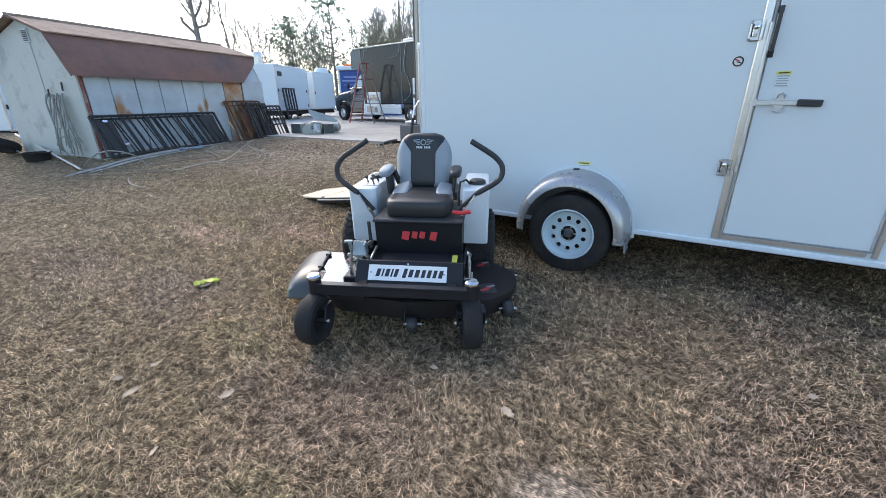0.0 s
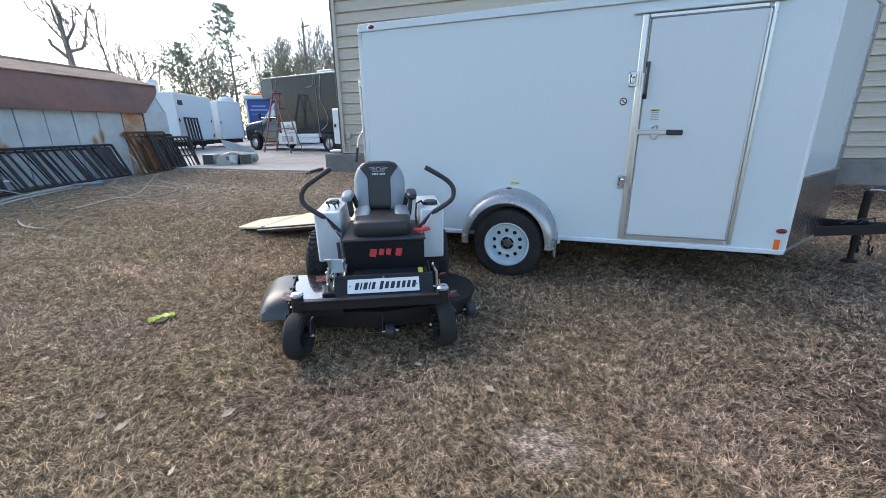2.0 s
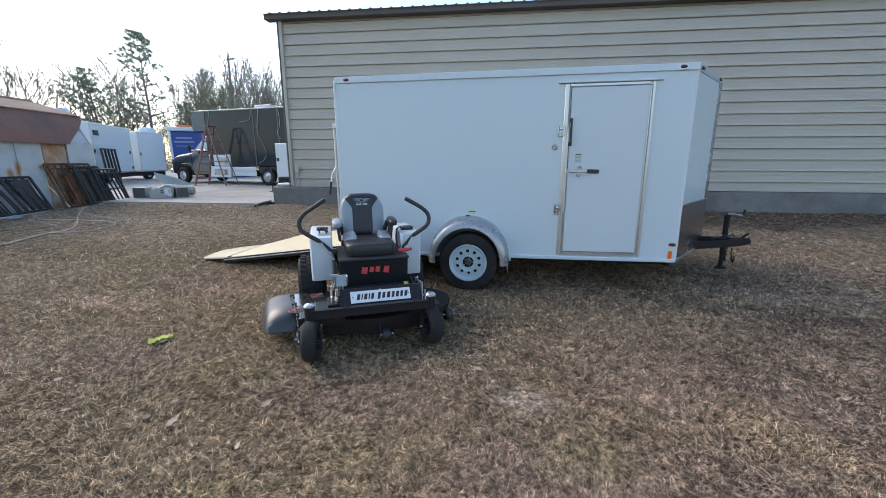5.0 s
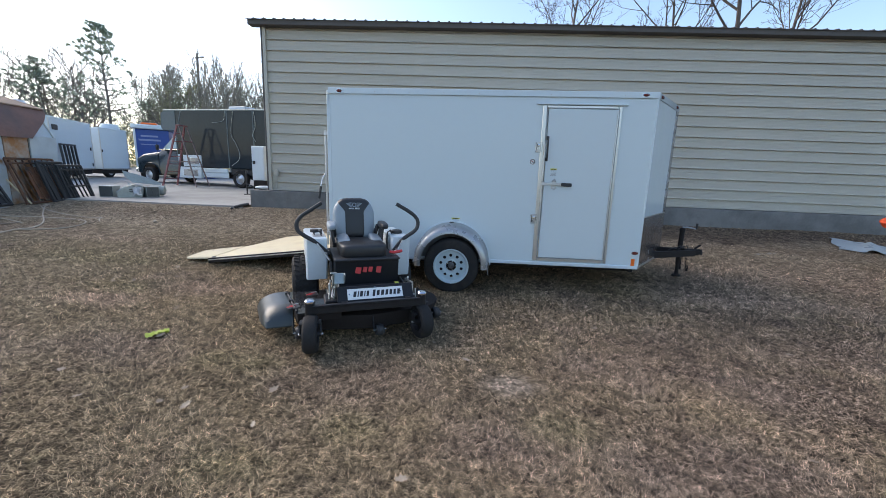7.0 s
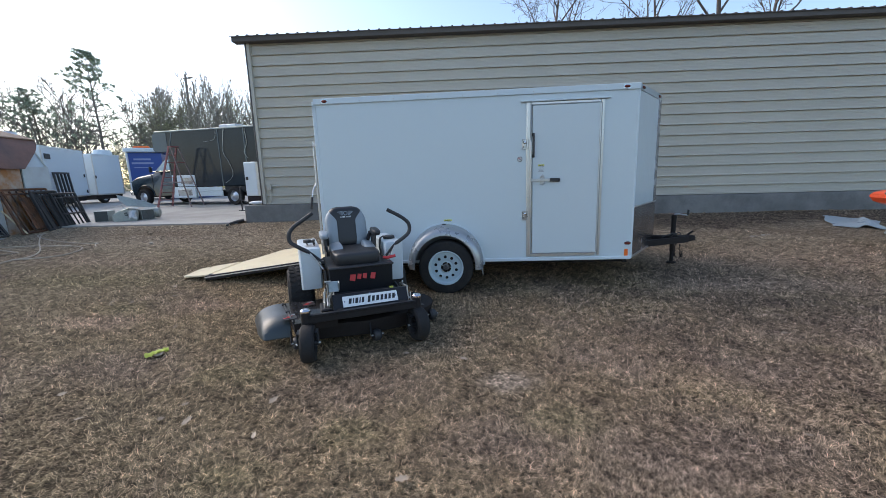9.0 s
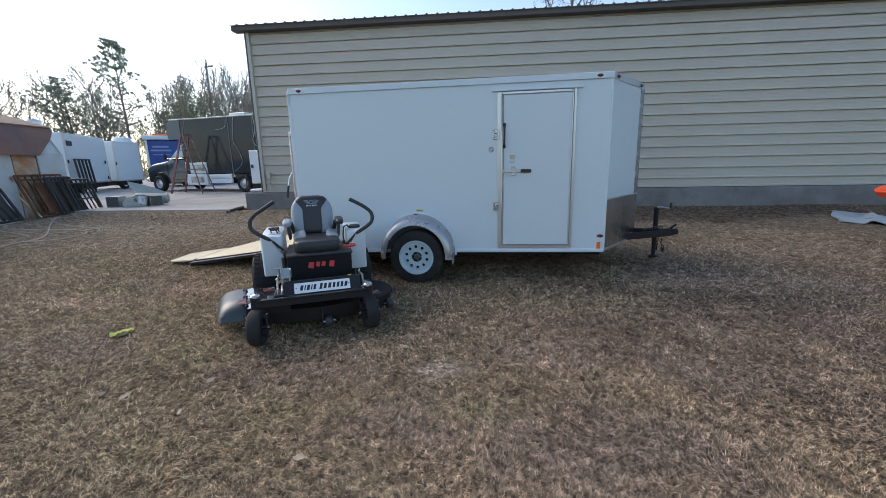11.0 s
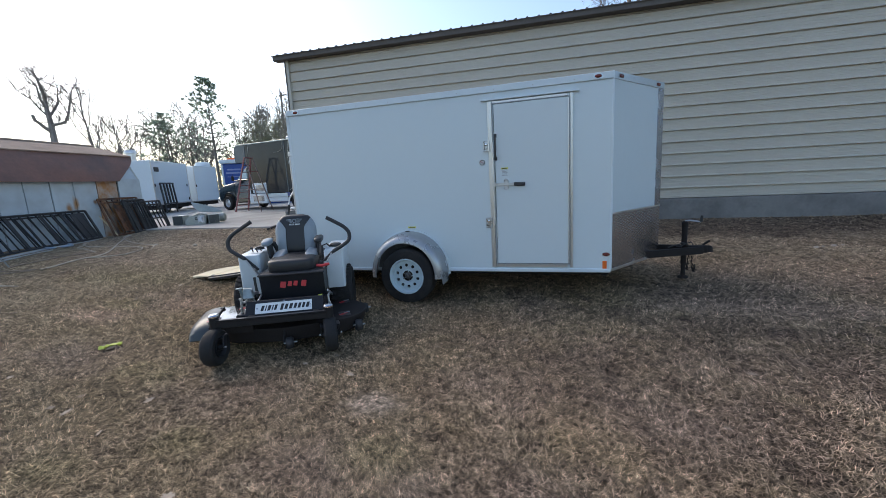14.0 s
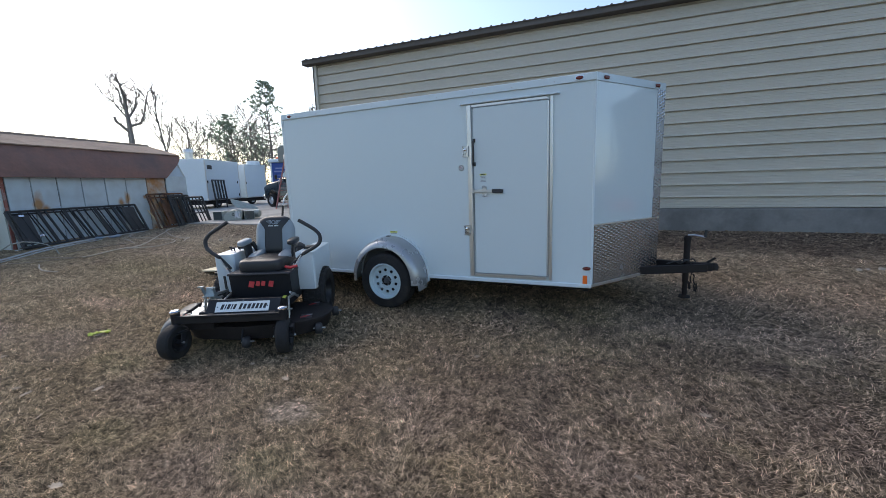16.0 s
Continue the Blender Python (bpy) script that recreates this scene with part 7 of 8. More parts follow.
def grow_tree(name, h, seed, label, first=0.3, spread=0.9, counts=(10, 6, 4, 3), reach=(0.45, 0.55, 0.5, 0.5), bark=None, thick=0.014,
              upward=0.35, fine=1.0, wob=0.06, leaf=None, leafsize=0.12, per=0, tuft=0.3, belly=0.0, leaf_top=1.0):
    """A tree of tapered limbs; leafy ones carry tufts of small blades at the twig ends."""
    rng = random.Random(seed)
    least = [fine * r for r in (0.06, 0.042, 0.028, 0.019, 0.014)]
    wood, twig, tips = Mesh(), Mesh(), []
    levels = len(counts)

    def limb(p, d, length, r, level):
        n = 8 if level == 0 else 4 if level < 3 else 2
        pts, rs = [p], [r]
        q, dd = p.copy(), d.normalized()
        for k in range(n):
            w = wob if level == 0 else 0.22
            dd = (dd + Vector((rng.uniform(-w, w), rng.uniform(-w, w), rng.uniform(-w, w) + (upward * 0.22 if level else 0.06)))).normalized()
            q = q + dd * length / n
            pts.append(q)
            rs.append(max(r * (1 - 0.8 * (k + 1) / n), least[level]))
        (wood if level < 3 else twig).tube(pts, rs, 7 if level == 0 else 5 if level < 2 else 3, caps=False)
        if level >= levels:
            tips.append(pts[-1])
            tips.append(pts[-2].lerp(pts[-1], 0.3))
            return
        c = counts[level]
        for i in range(c):
            lo = first if level == 0 else 0.25
            u = min(lo + (1 - lo) * (i + rng.uniform(0.1, 0.9)) / c, 0.995)
            k = min(int(u * n), n - 1)
            b = pts[k].lerp(pts[k + 1], u * n - k)
            ax = (pts[k + 1] - pts[k]).normalized()
            side = Matrix.Rotation(2.4 * i + rng.uniform(-0.6, 0.6), 3, ax) @ ax.orthogonal().normalized()
            out = (ax * (1.0 - 0.45 * spread) + side * spread * rng.uniform(0.7, 1.1)).normalized()
            if level == 0:
                w = (u - first) / (1 - first)
                size = (1 - belly) * (1 - 0.6 * w) + belly * (0.25 + 0.75 * math.sin(math.pi * min(1, 0.18 + 0.82 * w)))
            else:
                size = 1 - 0.45 * u
            limb(b, out, length * reach[level] * size * rng.uniform(0.75, 1.25), max(rs[k] * 0.6, least[level + 1]), level + 1)

    limb(Vector((0, 0, -0.3)), Vector((rng.uniform(-0.03, 0.03), rng.uniform(-0.03, 0.03), 1)), h, h * thick, 0)
    t = thing(name, Matrix(), label, "tree", "trees beyond the yard")
    part("trunk", wood, bark or BARK, t, "", 40)
    if twig.v:
        tagged(part("branchwork", twig, bark or BARK, t, "", 0), kind="stuff")
    if per:
        lv = Mesh()
        for p in tips:
            if p.z > leaf_top * h * rng.uniform(0.8, 1.2):
                continue
            for _ in range(per):
                o = p + Vector((rng.gauss(0, 1), rng.gauss(0, 1), rng.gauss(0, 0.8))) * tuft * 0.5
                a = Vector((rng.gauss(0, 1), rng.gauss(0, 1), rng.gauss(0, 1))).normalized() * leafsize * rng.uniform(0.6, 1.4)
                b = a.orthogonal().normalized() * leafsize * rng.uniform(0.2, 0.4)
                lv.add([o - a, o + b, o + a, o - b], [[0, 1, 2, 3]])
        me = bpy.data.meshes.new("crown")
        me.from_pydata(lv.v, [], lv.f)
        me.materials.append(leaf or OLIVE)
        part("crown", me, leaf or OLIVE, t, "sparse leaf crown")
    return t


def plant(t, x, y, s=1.0, turn=0.0, sz=1.0):
    return copy_thing(t, pose(x, y, gz(x, y), 0, 0, turn) @ Matrix.Diagonal((s, s, s * sz, 1)))


def put(t, x, y, turn=0.0):
    t.matrix_world = pose(x, y, gz(x, y), 0, 0, turn)
    return t


def twigs(m, rng, p, d, length, r, level):
    """A crooked limb with ever finer side shoots."""
    n = 5
    pts, rs, q, dd = [p], [r], p.copy(), d.normalized()
    for k in range(n):
        dd = (dd + Vector((rng.uniform(-0.3, 0.3), rng.uniform(-0.3, 0.3), rng.uniform(-0.2, 0.32)))).normalized()
        q = q + dd * length / n
        pts.append(q)
        rs.append(max(r * (1 - 0.75 * (k + 1) / n), 0.010))
    m.tube(pts, rs, 5 if level == 0 else 3, caps=False)
    if level < 2:
        for k in range(1, n + 1):
            side = Vector((rng.uniform(-1, 1), rng.uniform(-1, 1), rng.uniform(-0.3, 0.8)))
            twigs(m, rng, pts[k], dd * 0.4 + side, length * rng.uniform(0.35, 0.6), rs[k] * 0.6, level + 1)


def dead_tree():
    """An old tree broken by storms: an upright trunk, heavy forks and few twigs."""
    rng = random.Random(5)
    t = thing("bare_tree", pose(-32.5, 20.5, gz(-32.5, 20.5), 0, 0, 57), "gnarled bare dead tree with heavy forking limbs", "tree", "trees beyond the yard")
    wood, fine = Mesh(), Mesh()
    # each limb: thickness at its foot, its tip's share, sideways and upward course
    limbs = ((0.24, 0.22, ((0.1, -0.3), (0.05, 3.0), (0.0, 5.4), (0.0, 6.8), (-0.08, 8.0), (-0.05, 9.1), (-0.28, 10.3), (-0.42, 10.9))),
             (0.12, 0.30, ((0.0, 6.6), (0.5, 6.72), (1.0, 6.85), (1.32, 7.5), (1.6, 8.5), (1.9, 9.5))),
             (0.11, 0.30, ((0.0, 7.4), (0.42, 8.0), (0.8, 8.7), (0.85, 9.4), (1.0, 10.1))),
             (0.13, 0.70, ((0.0, 6.0), (-0.55, 6.5), (-1.0, 6.9), (-1.05, 7.2))),
             (0.08, 0.30, ((0.0, 7.3), (-0.5, 7.95), (-1.0, 8.9), (-1.75, 9.5))),
             (0.09, 0.30, ((-0.05, 7.9), (-0.38, 8.7), (-0.42, 9.6), (-0.85, 10.2))))
    for n, (r, share, course) in enumerate(limbs):
        pts = []
        for k, (u, z) in enumerate(course):
            pts.append(Vector((0.76 * u, 0.0 if n == 0 else (0.35 * (-1) ** n) * k + rng.uniform(-0.1, 0.1), z if z < 5 else 5.2 + 0.82 * (z - 5.5))))
        m = len(pts) - 1
        wood.tube(pts, [r * (1 - (1 - share) * k / m) * rng.uniform(0.92, 1.08) for k in range(m + 1)], 8, caps=True)
        if n != 3:
            for k in range(4 if n == 0 else 1, m + 1):
                for _ in range(3):
                    twigs(fine, rng, pts[k], Vector((rng.uniform(-1, 1), rng.uniform(-1, 1), rng.uniform(0.1, 1.0))), rng.uniform(0.6, 1.2), 0.035, 0)
    for z in (5.3, 5.9, 6.3):
        twigs(fine, rng, Vector((0, 0, z)), Vector((rng.choice((-1, 1)), 0.2, 0.2)), 1.3, 0.03, 1)
    part("trunk", wood, BARK, t, "", 40)
    tagged(part("branchwork", fine, BARK, t, "", 0), kind="stuff")
    return t


def pine_tree(name, h, bare, wide, whorls, seed, label, tufts=5, lean=0.0):
    """A conifer: straight trunk, whorls of thin limbs and star-shaped needle tufts with gaps between."""
    rng = random.Random(seed)
    wood, fine, needles = Mesh(), Mesh(), Mesh()
    pts = [Vector((lean * (k / 10) ** 1.5 * h + rng.uniform(-0.04, 0.04), rng.uniform(-0.04, 0.04), -0.3 + (h + 0.2) * k / 10)) for k in range(11)]
    wood.tube(pts, [0.20 * (1 - 0.9 * k / 10) for k in range(11)], 8, caps=True)

    def tuft(c, size):
        for _ in range(24):
            d = Vector((rng.gauss(0, 1), rng.gauss(0, 1), rng.gauss(0.25, 0.9))).normalized()
            a = c + d * size * rng.uniform(0.0, 0.35)
            b = c + d * size * rng.uniform(0.75, 1.25)
            w = d.orthogonal().normalized() * 0.035
            needles.add([a - w, a + w, b + w * 0.4, b - w * 0.4], [[0, 1, 2, 3]])

    for i in range(whorls):
        u = bare + (0.985 - bare) * i / (whorls - 1)
        k = min(int(u * 10), 9)
        at = pts[k].lerp(pts[k + 1], u * 10 - k)
        s = (u - bare) / (1 - bare)
        span = wide * math.sin(math.pi * (0.30 + 0.64 * s)) * (1 - 0.15 * s)
        for j in range(rng.choice((2, 3, 4))):
            a = 2.4 * i + 2 * math.pi * j / 4 + rng.uniform(-0.5, 0.5)
            ln = span * rng.uniform(0.45, 1.15)
            rise = 0.25 + 0.5 * s
            q = [at]
            for n in range(1, 5):
                q.append(at + Vector((math.cos(a), math.sin(a), rise * (0.6 + 0.25 * n / 4))) * ln * n / 4 + Vector((rng.uniform(-0.1, 0.1), rng.uniform(-0.1, 0.1), rng.uniform(-0.08, 0.08))))
            fine.tube(q, [0.05 * (1 - 0.2 * n) * (1.1 - 0.7 * s) + 0.012 for n in range(5)], 4, caps=False)
            tuft(q[-1], rng.uniform(0.18, 0.28))
            for _ in range(tufts if s > 0.45 else (max(1, tufts // 3) if s > 0.2 else 0)):
                v = rng.uniform(0.45, 1.0)
                n = min(int(v * 4), 3)
                b = q[n].lerp(q[n + 1], v * 4 - n)
                e = b + Vector((rng.uniform(-1, 1), rng.uniform(-1, 1), rng.uniform(-0.1, 0.8))) * (0.2 * ln + 0.12)
                fine.tube([b, b.lerp(e, 0.5), e], [0.014, 0.012, 0.010], 3, caps=False)
                tuft(e, rng.uniform(0.13, 0.24))
    tuft(pts[-1], 0.4)
    t = thing(name, Matrix(), label, "tree", "trees beyond the yard")
    part("trunk", wood, BARK, t, "", 40)
    tagged(part("branchwork", fine, BARK, t, "", 0), kind="stuff")
    me = bpy.data.meshes.new("crown")
    me.from_pydata(needles.v, [], needles.f)
    me.materials.append(NEEDLE)
    part("crown", me, NEEDLE, t, "needle tufts with gaps between them")
    return t


BARE = "bare grey winter tree beyond the yard"
b1 = dead_tree()
b2 = put(grow_tree("bare_tree", 8.6, 8, BARE, first=0.40, spread=0.55, counts=(9, 5, 4, 2), reach=(0.42, 0.5, 0.45, 0.5), belly=0.2, upward=1.1, thick=0.017, fine=0.8), -32.7, 23.8, 80)
pine = put(pine_tree("pine_tree", 13.9, 0.36, 3.1, 19, 27, "tall straight pine with sparse grey-green needle tufts", 6, -0.02), -36.4, 39.3, 0)
ever = put(pine_tree("cedar_tree", 9.8, 0.22, 3.4, 17, 33, "ragged leaning evergreen beyond the yard", 6, -0.09), -44.0, 40.5, 40)
hedge1 = put(grow_tree("scrub_tree", 9.2, 41, "tangled scrub tree with olive young leaves low down", first=0.06, spread=0.6, counts=(14, 6, 4, 3), reach=(0.6, 0.5, 0.5, 0.6), thick=0.011,
                       upward=1.1, bark=BARK_PALE, fine=0.75, leaf=OLIVE, leafsize=0.09, per=5, tuft=0.5, leaf_top=0.85, belly=0.0), -24.5, 41.5, 0)
hedge2 = put(grow_tree("scrub_tree", 9.4, 52, "tangled scrub tree with pale twigs and few leaves", first=0.06, spread=0.55, counts=(16, 6, 5, 3), reach=(0.62, 0.5, 0.5, 0.6), thick=0.011,
                       upward=1.1, bark=BARK_PALE, fine=0.75, leaf=OLIVE, leafsize=0.08, per=1, tuft=0.45, leaf_top=0.6), -20.8, 42.5, 0)
big = put(grow_tree("bare_tree", 15.0, 64, "large bare tree standing behind the metal building", first=0.48, spread=0.8, counts=(11, 7, 5, 3), bark=BARK_DARK,
                    thick=0.0115, fine=0.55, upward=0.7, belly=0.5), 12.8, 19.4, 160)
b3 = put(grow_tree("bare_tree", 10.5, 12, BARE, first=0.2, spread=0.8, counts=(13, 6, 4, 3), belly=0.4, upward=0.8, thick=0.016), -47.5, 42.5, 10)
for x, y, s, turn in ((-40.5, 41.5, 0.9, 150), (-33.0, 42.0, 0.92, 200), (-30.2, 40.5, 0.92, 250), (-44.5, 43.5, 1.05, 60), (-52.5, 41.0, 1.0, 330), (-42.5, 43.0, 0.85, 280), (-46.0, 37.5, 0.75, 130), (-34.8, 41.0, 0.8, 90), (-49.5, 38.0, 0.9, 200)):
    plant(b3, x, y, s, turn)
for x, y, s, turn in ((-45.6, 42.2, 1.12, 100), (-42.6, 43.0, 0.8, 190), (-33.6, 40.2, 0.72, 250)):
    plant(ever, x, y, s, turn)
for x, y, s, turn in ((5.6, 22.2, 0.88, 70), (10.9, 23.2, 0.85, 250), (16.9, 22.0, 0.95, 20)):
    plant(big, x, y, s, turn)
rng = random.Random(17)
for i in range(14):
    x = -32.0 + 1.3 * i
    plant(hedge1 if x < -26.8 or i == 11 else hedge2, x + rng.uniform(-0.4, 0.4), 40.0 + rng.uniform(-2.2, 2.2), rng.uniform(0.86, 1.02) * (0.8 if i < 2 else 1.0), rng.uniform(0, 360))
for x, y, s, turn in ((-31.5, 41.5, 0.6, 280), (-38.2, 42.5, 0.55, 330), (-35.5, 43.0, 0.6, 20)):
    plant(hedge1, x, y, s, turn)
up = thing("utility_pole", pose(-28.4, 41.5, 0.45, 0, 1.0, -20), "dark wooden utility pole rising behind the scrub trees", "utility pole")
part("pole_shaft", Mesh().tube([(0, 0, -0.3), (0, 0, 12.0)], [0.15, 0.11], 10), BARK, up)
part("crossarm", Mesh().box((0.35, 0, 11.6), (1.3, 0.12, 0.14), b=0.01), BARK, up)
brush = Mesh()
rng = random.Random(9)
for i in range(9000):
    a = rng.uniform(0, 1)
    x = -75 + 92 * a
    y = 43 + rng.uniform(0, 5) - 6 * max(0, -x / 75 - 0.6)
    hh = 2.6 + 1.8 * noise.noise(Vector((x * 0.25, 0, 0)))
    o = Vector((x, y, 0.5 + rng.uniform(0, 1) ** 1.3 * max(hh, 0.8)))
    v = Vector((rng.gauss(0, 1), rng.gauss(0, 1), rng.gauss(0, 1))).normalized() * rng.uniform(0.15, 0.35)
    w = v.orthogonal().normalized() * rng.uniform(0.04, 0.1)
    brush.add([o - v, o + w, o + v, o - w], [[0, 1, 2, 3]])
bme = bpy.data.meshes.new("brush")
bme.from_pydata(brush.v, [], brush.f)
bme.materials.append(OLIVE)
tagged(new("brush", bme), "low tangled brush along the far edge of the yard", "brush", kind="stuff")


# ---- lawn, litter and leaves ----
def blade_field(name, count, x_of, y_of, length, width, lie, mat, label, seed, category):
    """Bent grass blades, each a strip of two pieces."""
    r = np.random.default_rng(seed)
    x, y = x_of(r, count), y_of(r, count)
    z = ground_z(x, y)
    comb = 2.2 * np.sin(1.9 * x + 1.3 * np.sin(1.4 * y)) + 1.9 * np.sin(2.3 * y - 1.1 * np.sin(1.7 * x + 2.0)) + 0.8 * np.sin(7.0 * x + 5.0 * y)
    az = np.where(r.uniform(0, 1, count) < 0.35, comb + r.normal(0, 0.7, count), r.uniform(0, 2 * np.pi, count))
    ln = length(r, count, x, y)
    wd = width(r, count, x, y)
    ti = lie(r, count)
    dx, dy = np.cos(az), np.sin(az)
    sx, sy = -dy, dx
    p0 = np.stack([x, y, z - 0.004], -1)
    a1 = np.stack([dx * np.sin(ti), dy * np.sin(ti), np.cos(ti)], -1)
    t2 = np.minimum(ti + r.uniform(0.2, 0.9, count), 1.75)
    az2 = az + r.uniform(-0.5, 0.5, count)
    a2 = np.stack([np.cos(az2) * np.sin(t2), np.sin(az2) * np.sin(t2), np.cos(t2)], -1)
    p1 = p0 + a1 * (ln * 0.5)[:, None]
    p2 = p1 + a2 * (ln * 0.5)[:, None]
    p2[:, 2] = np.maximum(p2[:, 2], z + 0.003)
    s = np.stack([sx, sy, np.zeros(count)], -1) * (wd / 2)[:, None]
    v = np.stack([p0 - s, p0 + s, p1 + s * 0.8, p1 - s * 0.8, p2], 1).reshape(-1, 3)
    base = np.arange(count) * 5
    q = np.stack([base, base + 1, base + 2, base + 3], -1)
    t = np.stack([base + 3, base + 2, base + 4], -1)
    me = bpy.data.meshes.new(name)
    me.vertices.add(len(v))
    me.vertices.foreach_set("co", v.astype(np.float32).ravel())
    loops = np.concatenate([q.ravel(), t.ravel()]).astype(np.int32)
    me.loops.add(len(loops))
    me.loops.foreach_set("vertex_index", loops)
    me.polygons.add(2 * count)
    me.polygons.foreach_set("loop_start", np.concatenate([np.arange(count) * 4, 4 * count + np.arange(count) * 3]).astype(np.int32))
    me.update()
    me.validate()
    me.materials.append(mat)
    return tagged(new(name, me), label, category, kind="stuff")


def polar(r, n, lo, hi, power):
    u = r.uniform(0, 1, n)
    d = (lo ** power + u * (hi ** power - lo ** power)) ** (1 / power)
    a = r.uniform(-78, 74, n) * np.pi / 180
    return 0.3 + d * np.sin(a), -0.9 + d * np.cos(a)


state = {}


def near_x(r, n):
    x, y = polar(r, n, 0.7, 8.5, 0.75)
    bare = (y > 4.6 + r.uniform(0, 2.6, n)) | (y > 7.4) | ((x < -2.2) & (y > 3.3 + r.uniform(0, 2.2, n)))
    y = np.where(bare, r.uniform(1.0, 3.9, n), y)
    worn = (np.hypot((x + 0.10) / 0.22, (y - 1.05) / 0.16) < r.uniform(0.6, 1.2, n))
    x = np.where(worn, x + r.uniform(0.4, 2.0, n), x)
    state["xy"] = (x, y)
    return x


def near_y(r, n):
    return state["xy"][1]


def reach(x, y):
    return np.hypot(x - 0.3, y + 0.9)


blade_field("grass", 560000, near_x, near_y,
            lambda r, n, x, y: r.uniform(0.020, 0.055, n) * (1 + 0.05 * reach(x, y)),
            lambda r, n, x, y: r.uniform(0.0013, 0.0027, n) * (0.8 + 0.24 * reach(x, y)),
            lambda r, n: r.uniform(0.7, 1.55, n), BLADES, "short dormant straw-brown lawn grass", 11, "grass")


def soil_x(r, n):
    state["soil"] = (r.uniform(-9.6, 9.5, n), 5.3 + 2.6 * r.beta(2.0, 1.2, n))
    keep = (state["soil"][1] > 7.65) & (state["soil"][0] < -5.3)
    state["soil"][1][keep] -= 1.5
    return state["soil"][0]


LITTER = material("leaf_litter", (0.25, 0.19, 0.135), 0.85, 0, 0.2, 4, 20, island=0.35, spec=0.2)
blade_field("leaf_litter", 26000, soil_x, lambda r, n: state["soil"][1],
            lambda r, n, x, y: 0.03 + 0.09 * r.uniform(0, 1, n) ** 2, lambda r, n, x, y: 0.007 + 0.026 * r.uniform(0, 1, n) ** 2,
            lambda r, n: r.uniform(1.25, 1.56, n), LITTER, "dry leaf litter and bark scraps on the bare soil", 12, "leaf litter")


CLOD = material("soil_clods", (0.25, 0.195, 0.14), 0.95, 0, 0.3, 8, 60, 0.002, 60, island=0.35, spec=0.1)
cl, cf = [], []
r = np.random.default_rng(21)
for x, y in zip(np.concatenate([r.uniform(-9.2, -2.6, 3400), r.uniform(2.2, 10.0, 3000)]), np.concatenate([4.3 + 3.3 * r.beta(2.6, 1.1, 3400), 4.9 + 2.9 * r.beta(2.2, 1.1, 3000)])):
    if x < -5.3 and y > 7.6:
        continue
    q = 0.006 + 0.022 * r.uniform() ** 3
    o = (x, y, gz(x, y) + 0.2 * q)
    e = r.uniform(0.55, 1.3, 6) * q
    n0 = len(cl)
    t = r.uniform(0, 6.28)
    c, d = math.cos(t), math.sin(t)
    cl += [(o[0] + e[0] * c, o[1] + e[0] * d, o[2]), (o[0] - e[1] * d, o[1] + e[1] * c, o[2]), (o[0] - e[2] * c, o[1] - e[2] * d, o[2]), (o[0] + e[3] * d, o[1] - e[3] * c, o[2]), (o[0], o[1], o[2] + 0.8 * e[4]), (o[0], o[1], o[2] - 0.6 * e[5])]
    cf += [[n0 + i, n0 + (i + 1) % 4, n0 + 4] for i in range(4)] + [[n0 + (i + 1) % 4, n0 + i, n0 + 5] for i in range(4)]
cme = bpy.data.meshes.new("soil_clods")
cme.from_pydata(cl, [], cf)
cme.materials.append(CLOD)
tagged(new("soil_clods", cme), "small clods and crumbs of brown soil on the bare ground", "soil", kind="stuff")


def side_x(r, n):
    state["side"] = (r.uniform(-14.5, -6.0, n), r.uniform(0.6, 3.9, n))
    return state["side"][0]


blade_field("grass_scrap", 26000, side_x, lambda r, n: state["side"][1],
            lambda r, n, x, y: r.uniform(0.02, 0.06, n), lambda r, n, x, y: r.uniform(0.003, 0.007, n),
            lambda r, n: r.uniform(1.0, 1.55, n), BLADES, "thin straw scraps on bare soil beside the shed", 13, "grass")

# single fallen leaves
DRY = material("dry_leaf", (0.42, 0.33, 0.24), 0.7, 0, 0.2, 20, 120, 0.001, 90, objvar=0.3)
lf = Mesh()
rim_pts = []
for k in range(40):
    # five blunt lobes along a midrib, one flank curled up
    a = 2 * math.pi * k / 40
    rr_ = 0.034 * (1 + 0.20 * math.cos(7 * a)) * (1 - 0.18 * math.cos(a))
    x, y = rr_ * math.cos(a) * 1.55, rr_ * math.sin(a) * 0.95
    rim_pts.append((x, y, 0.004 + 0.35 * max(0, y) * abs(y) / 0.034 + 0.15 * max(0, -x) * abs(x) / 0.05 + 0.002 * math.sin(9 * a)))
lf.add([(0, 0, 0.002)] + rim_pts, [[0, 1 + k, 1 + (k + 1) % 40] for k in range(40)])
lf.add([(0, 0, 0.0)] + [(x, y, z - 0.0012) for x, y, z in rim_pts], [[0, 1 + (k + 1) % 40, 1 + k] for k in range(40)])
lf.tube([(0.04, 0, 0.004), (0.065, 0.004, 0.006), (0.078, 0.010, 0.004)], 0.0010, 4)
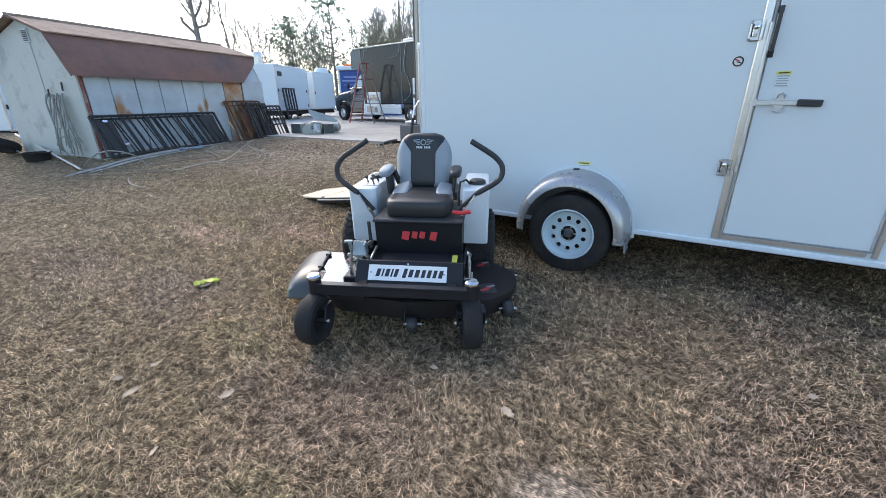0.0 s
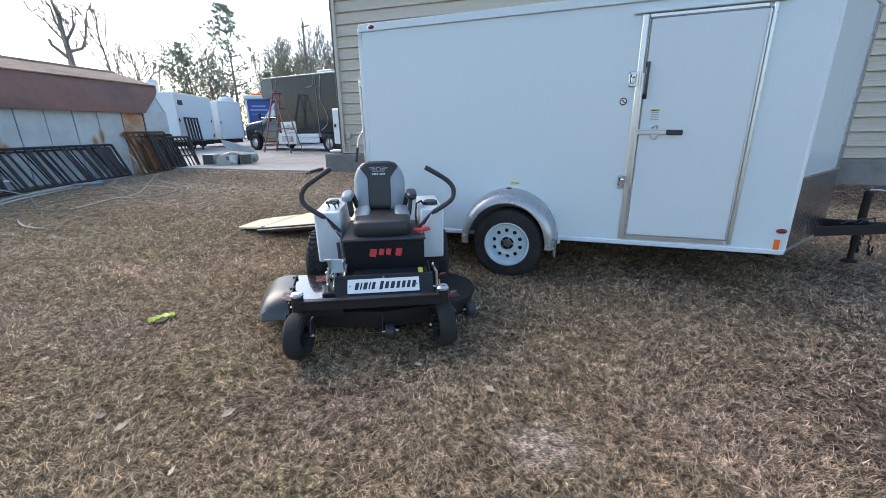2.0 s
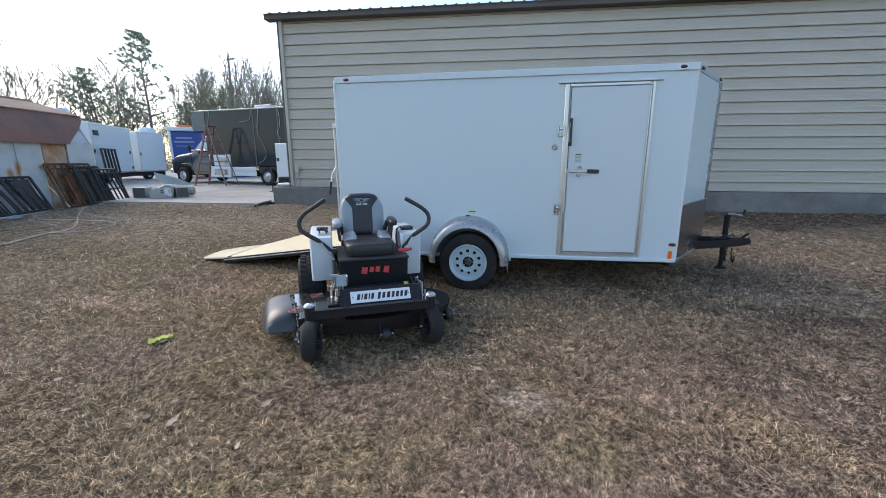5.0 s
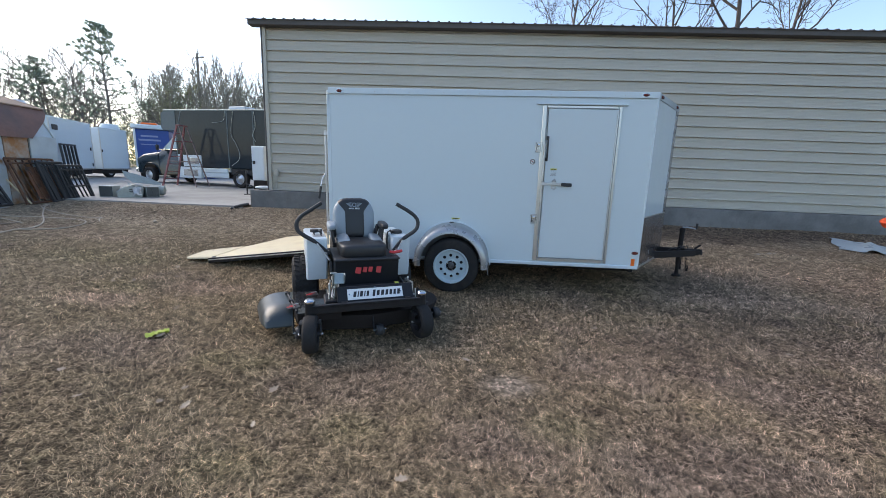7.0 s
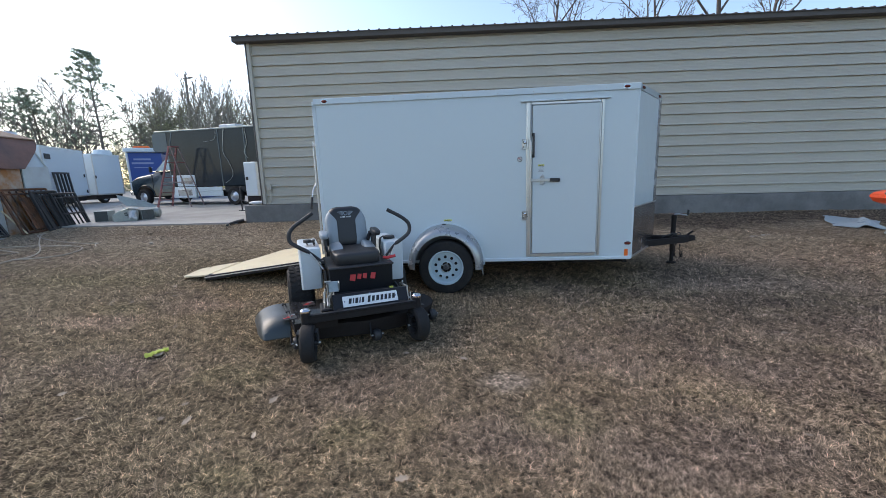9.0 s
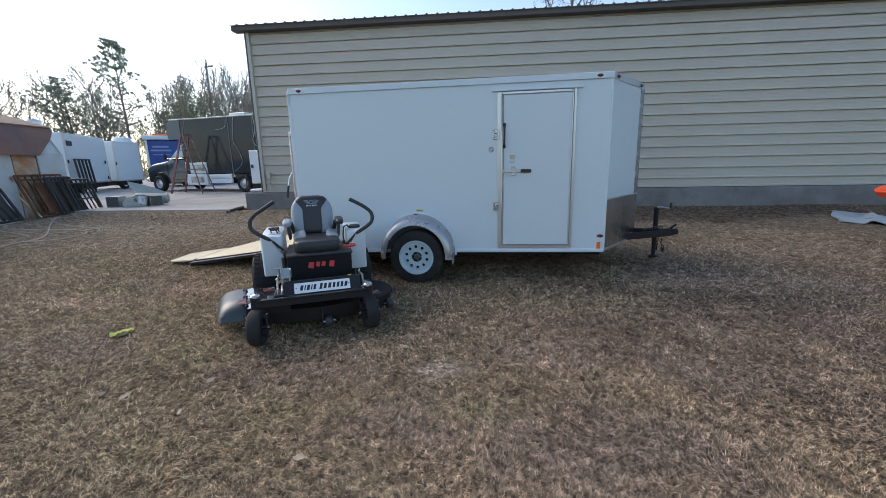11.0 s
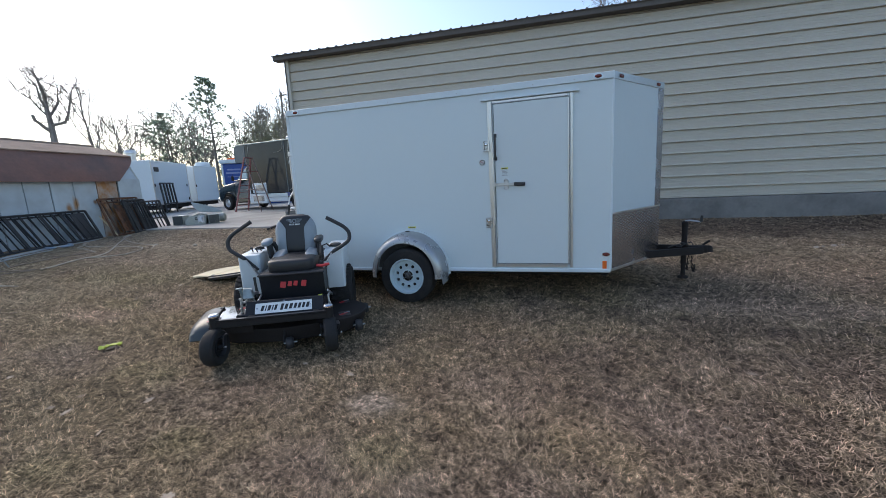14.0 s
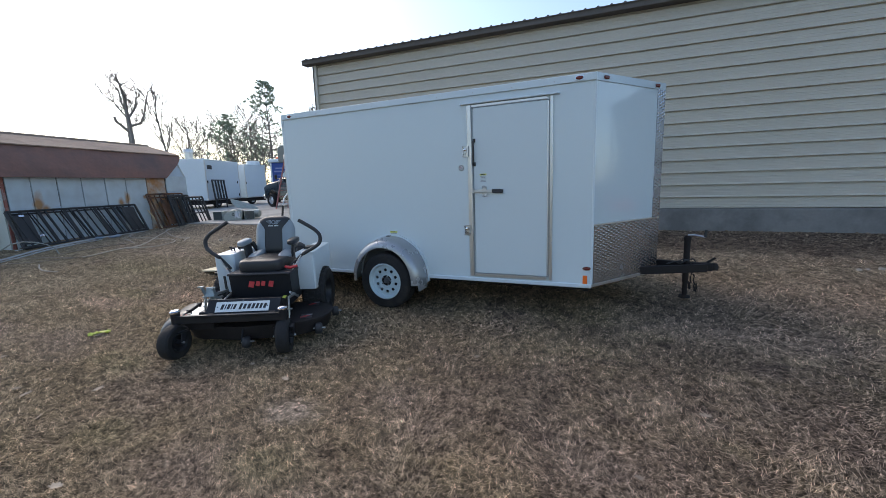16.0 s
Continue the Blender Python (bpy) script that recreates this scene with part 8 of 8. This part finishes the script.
LEAVES = ((-0.68, 1.64), (-0.41, 1.34), (-1.47, 1.11), (-1.64, 0.83), (-1.59, 0.47), (-2.06, 0.60), (0.82, 2.77), (0.11, 1.88), (-0.14, 1.71), (-4.03, 3.30), (-3.96, 3.07), (-4.52, 2.75), (-2.18, 0.78), (-0.86, 1.47), (-2.72, 0.61), (0.41, 1.74), (0.82, 2.14), (-2.23, 0.63), (-0.73, 0.16), (-4.38, 2.75), (2.32, 1.77), (-6.01, 3.39), (1.35, 0.44), (3.1, 2.4), (2.9, 3.2), (-3.4, 2.4), (-5.2, 2.1), (-3.1, 0.9), (1.9, 1.1), (-3.79, 2.95), (-4.32, 2.68), (-4.15, 2.75), (-3.87, 3.42), (-4.21, 3.42), (-4.92, 3.91), (-3.16, 2.06), (-2.89, 1.50), (-3.53, 2.31), (-5.4, 5.54))
rng = random.Random(4)
first_leaf = None
for x, y in LEAVES:
    m = pose(x, y, gz(x, y) + 0.024, rng.uniform(-14, 14), rng.uniform(-14, 14), rng.uniform(0, 360)) @ Matrix.Scale(rng.uniform(0.32, 0.68), 4)
    if first_leaf is None:
        first_leaf = lone("fallen_leaf", lf, DRY, m, "dry curled tan leaf lying on the lawn", "leaf", "fallen leaves")
    else:
        c = first_leaf.copy()
        scene.collection.objects.link(c)
        c.matrix_world = m

STONE = material("pale_stone", (0.42, 0.365, 0.30), 0.85, 0, 0.2, 20, 90, 0.003, 60)
for x, y, s in ((5.05, 5.63, 0.08), (4.90, 5.60, 0.05), (4.79, 5.54, 0.07), (5.2, 5.7, 0.05), (-3.9, 5.6, 0.05), (-6.12, 5.63, 0.10)):
    sv = cushion((0, 0, 0.25), (1.0, 0.6, 0.5), 0.9, 2.4, None, "", 7)
    sv.v = [(p[0] + 0.10 * noise.noise(Vector(p) * 4), p[1] + 0.10 * noise.noise(Vector(p) * 5), p[2] + 0.08 * noise.noise(Vector(p) * 3)) for p in sv.v]
    lone("stone", sv, STONE, pose(x, y, gz(x, y) - 0.01, 0, 0, 40 * x) @ Matrix.Scale(s, 4), "small pale stone lying on the bare soil", "stone", "stones on the soil")

lone("dry_stick", Mesh().tube([(x, y, gz(x, y) + h) for x, y, h in ((-7.42, 3.06, 0.05), (-7.25, 2.98, 0.03), (-7.02, 2.91, 0.025), (-6.80, 2.88, 0.03), (-6.58, 2.92, 0.025))], [0.007, 0.011, 0.012, 0.011, 0.008], 7), STONE, Matrix(), "pale bent dry stick lying on the lawn", "stick")

# yellow wrapper
WRAP = material("yellow_wrapper", (0.62, 0.68, 0.10), 0.4, 0, 0.12, 12, 60, 0.002, 40)
wr, wf = [], []
for j in range(8):
    for i in range(15):
        u, v = i / 14 - 0.5, j / 7 - 0.5
        wid = 0.10 + 0.05 * math.cos(2.2 * math.pi * u) + 0.03 * abs(u)
        q = noise.noise(Vector((u * 9, v * 9, 1)))
        wr.append((u * 0.23, v * wid + 0.02 * math.sin(5 * u), 0.03 + 0.028 * q + 0.012 * math.sin(9 * v + 4 * u)))
wf = [[j * 15 + i, j * 15 + i + 1, (j + 1) * 15 + i + 1, (j + 1) * 15 + i] for j in range(7) for i in range(14)]
wm = Mesh().add(wr, wf).add([(x, y, z - 0.003) for x, y, z in wr], [f[::-1] for f in wf])
lone("crumpled_wrapper", wm, WRAP, pose(-2.94, 1.53, gz(-2.94, 1.53) + 0.008, 0, 0, 46) @ Matrix.Scale(0.72, 4), "crumpled yellow plastic wrapper on the lawn", "wrapper", smooth=60)
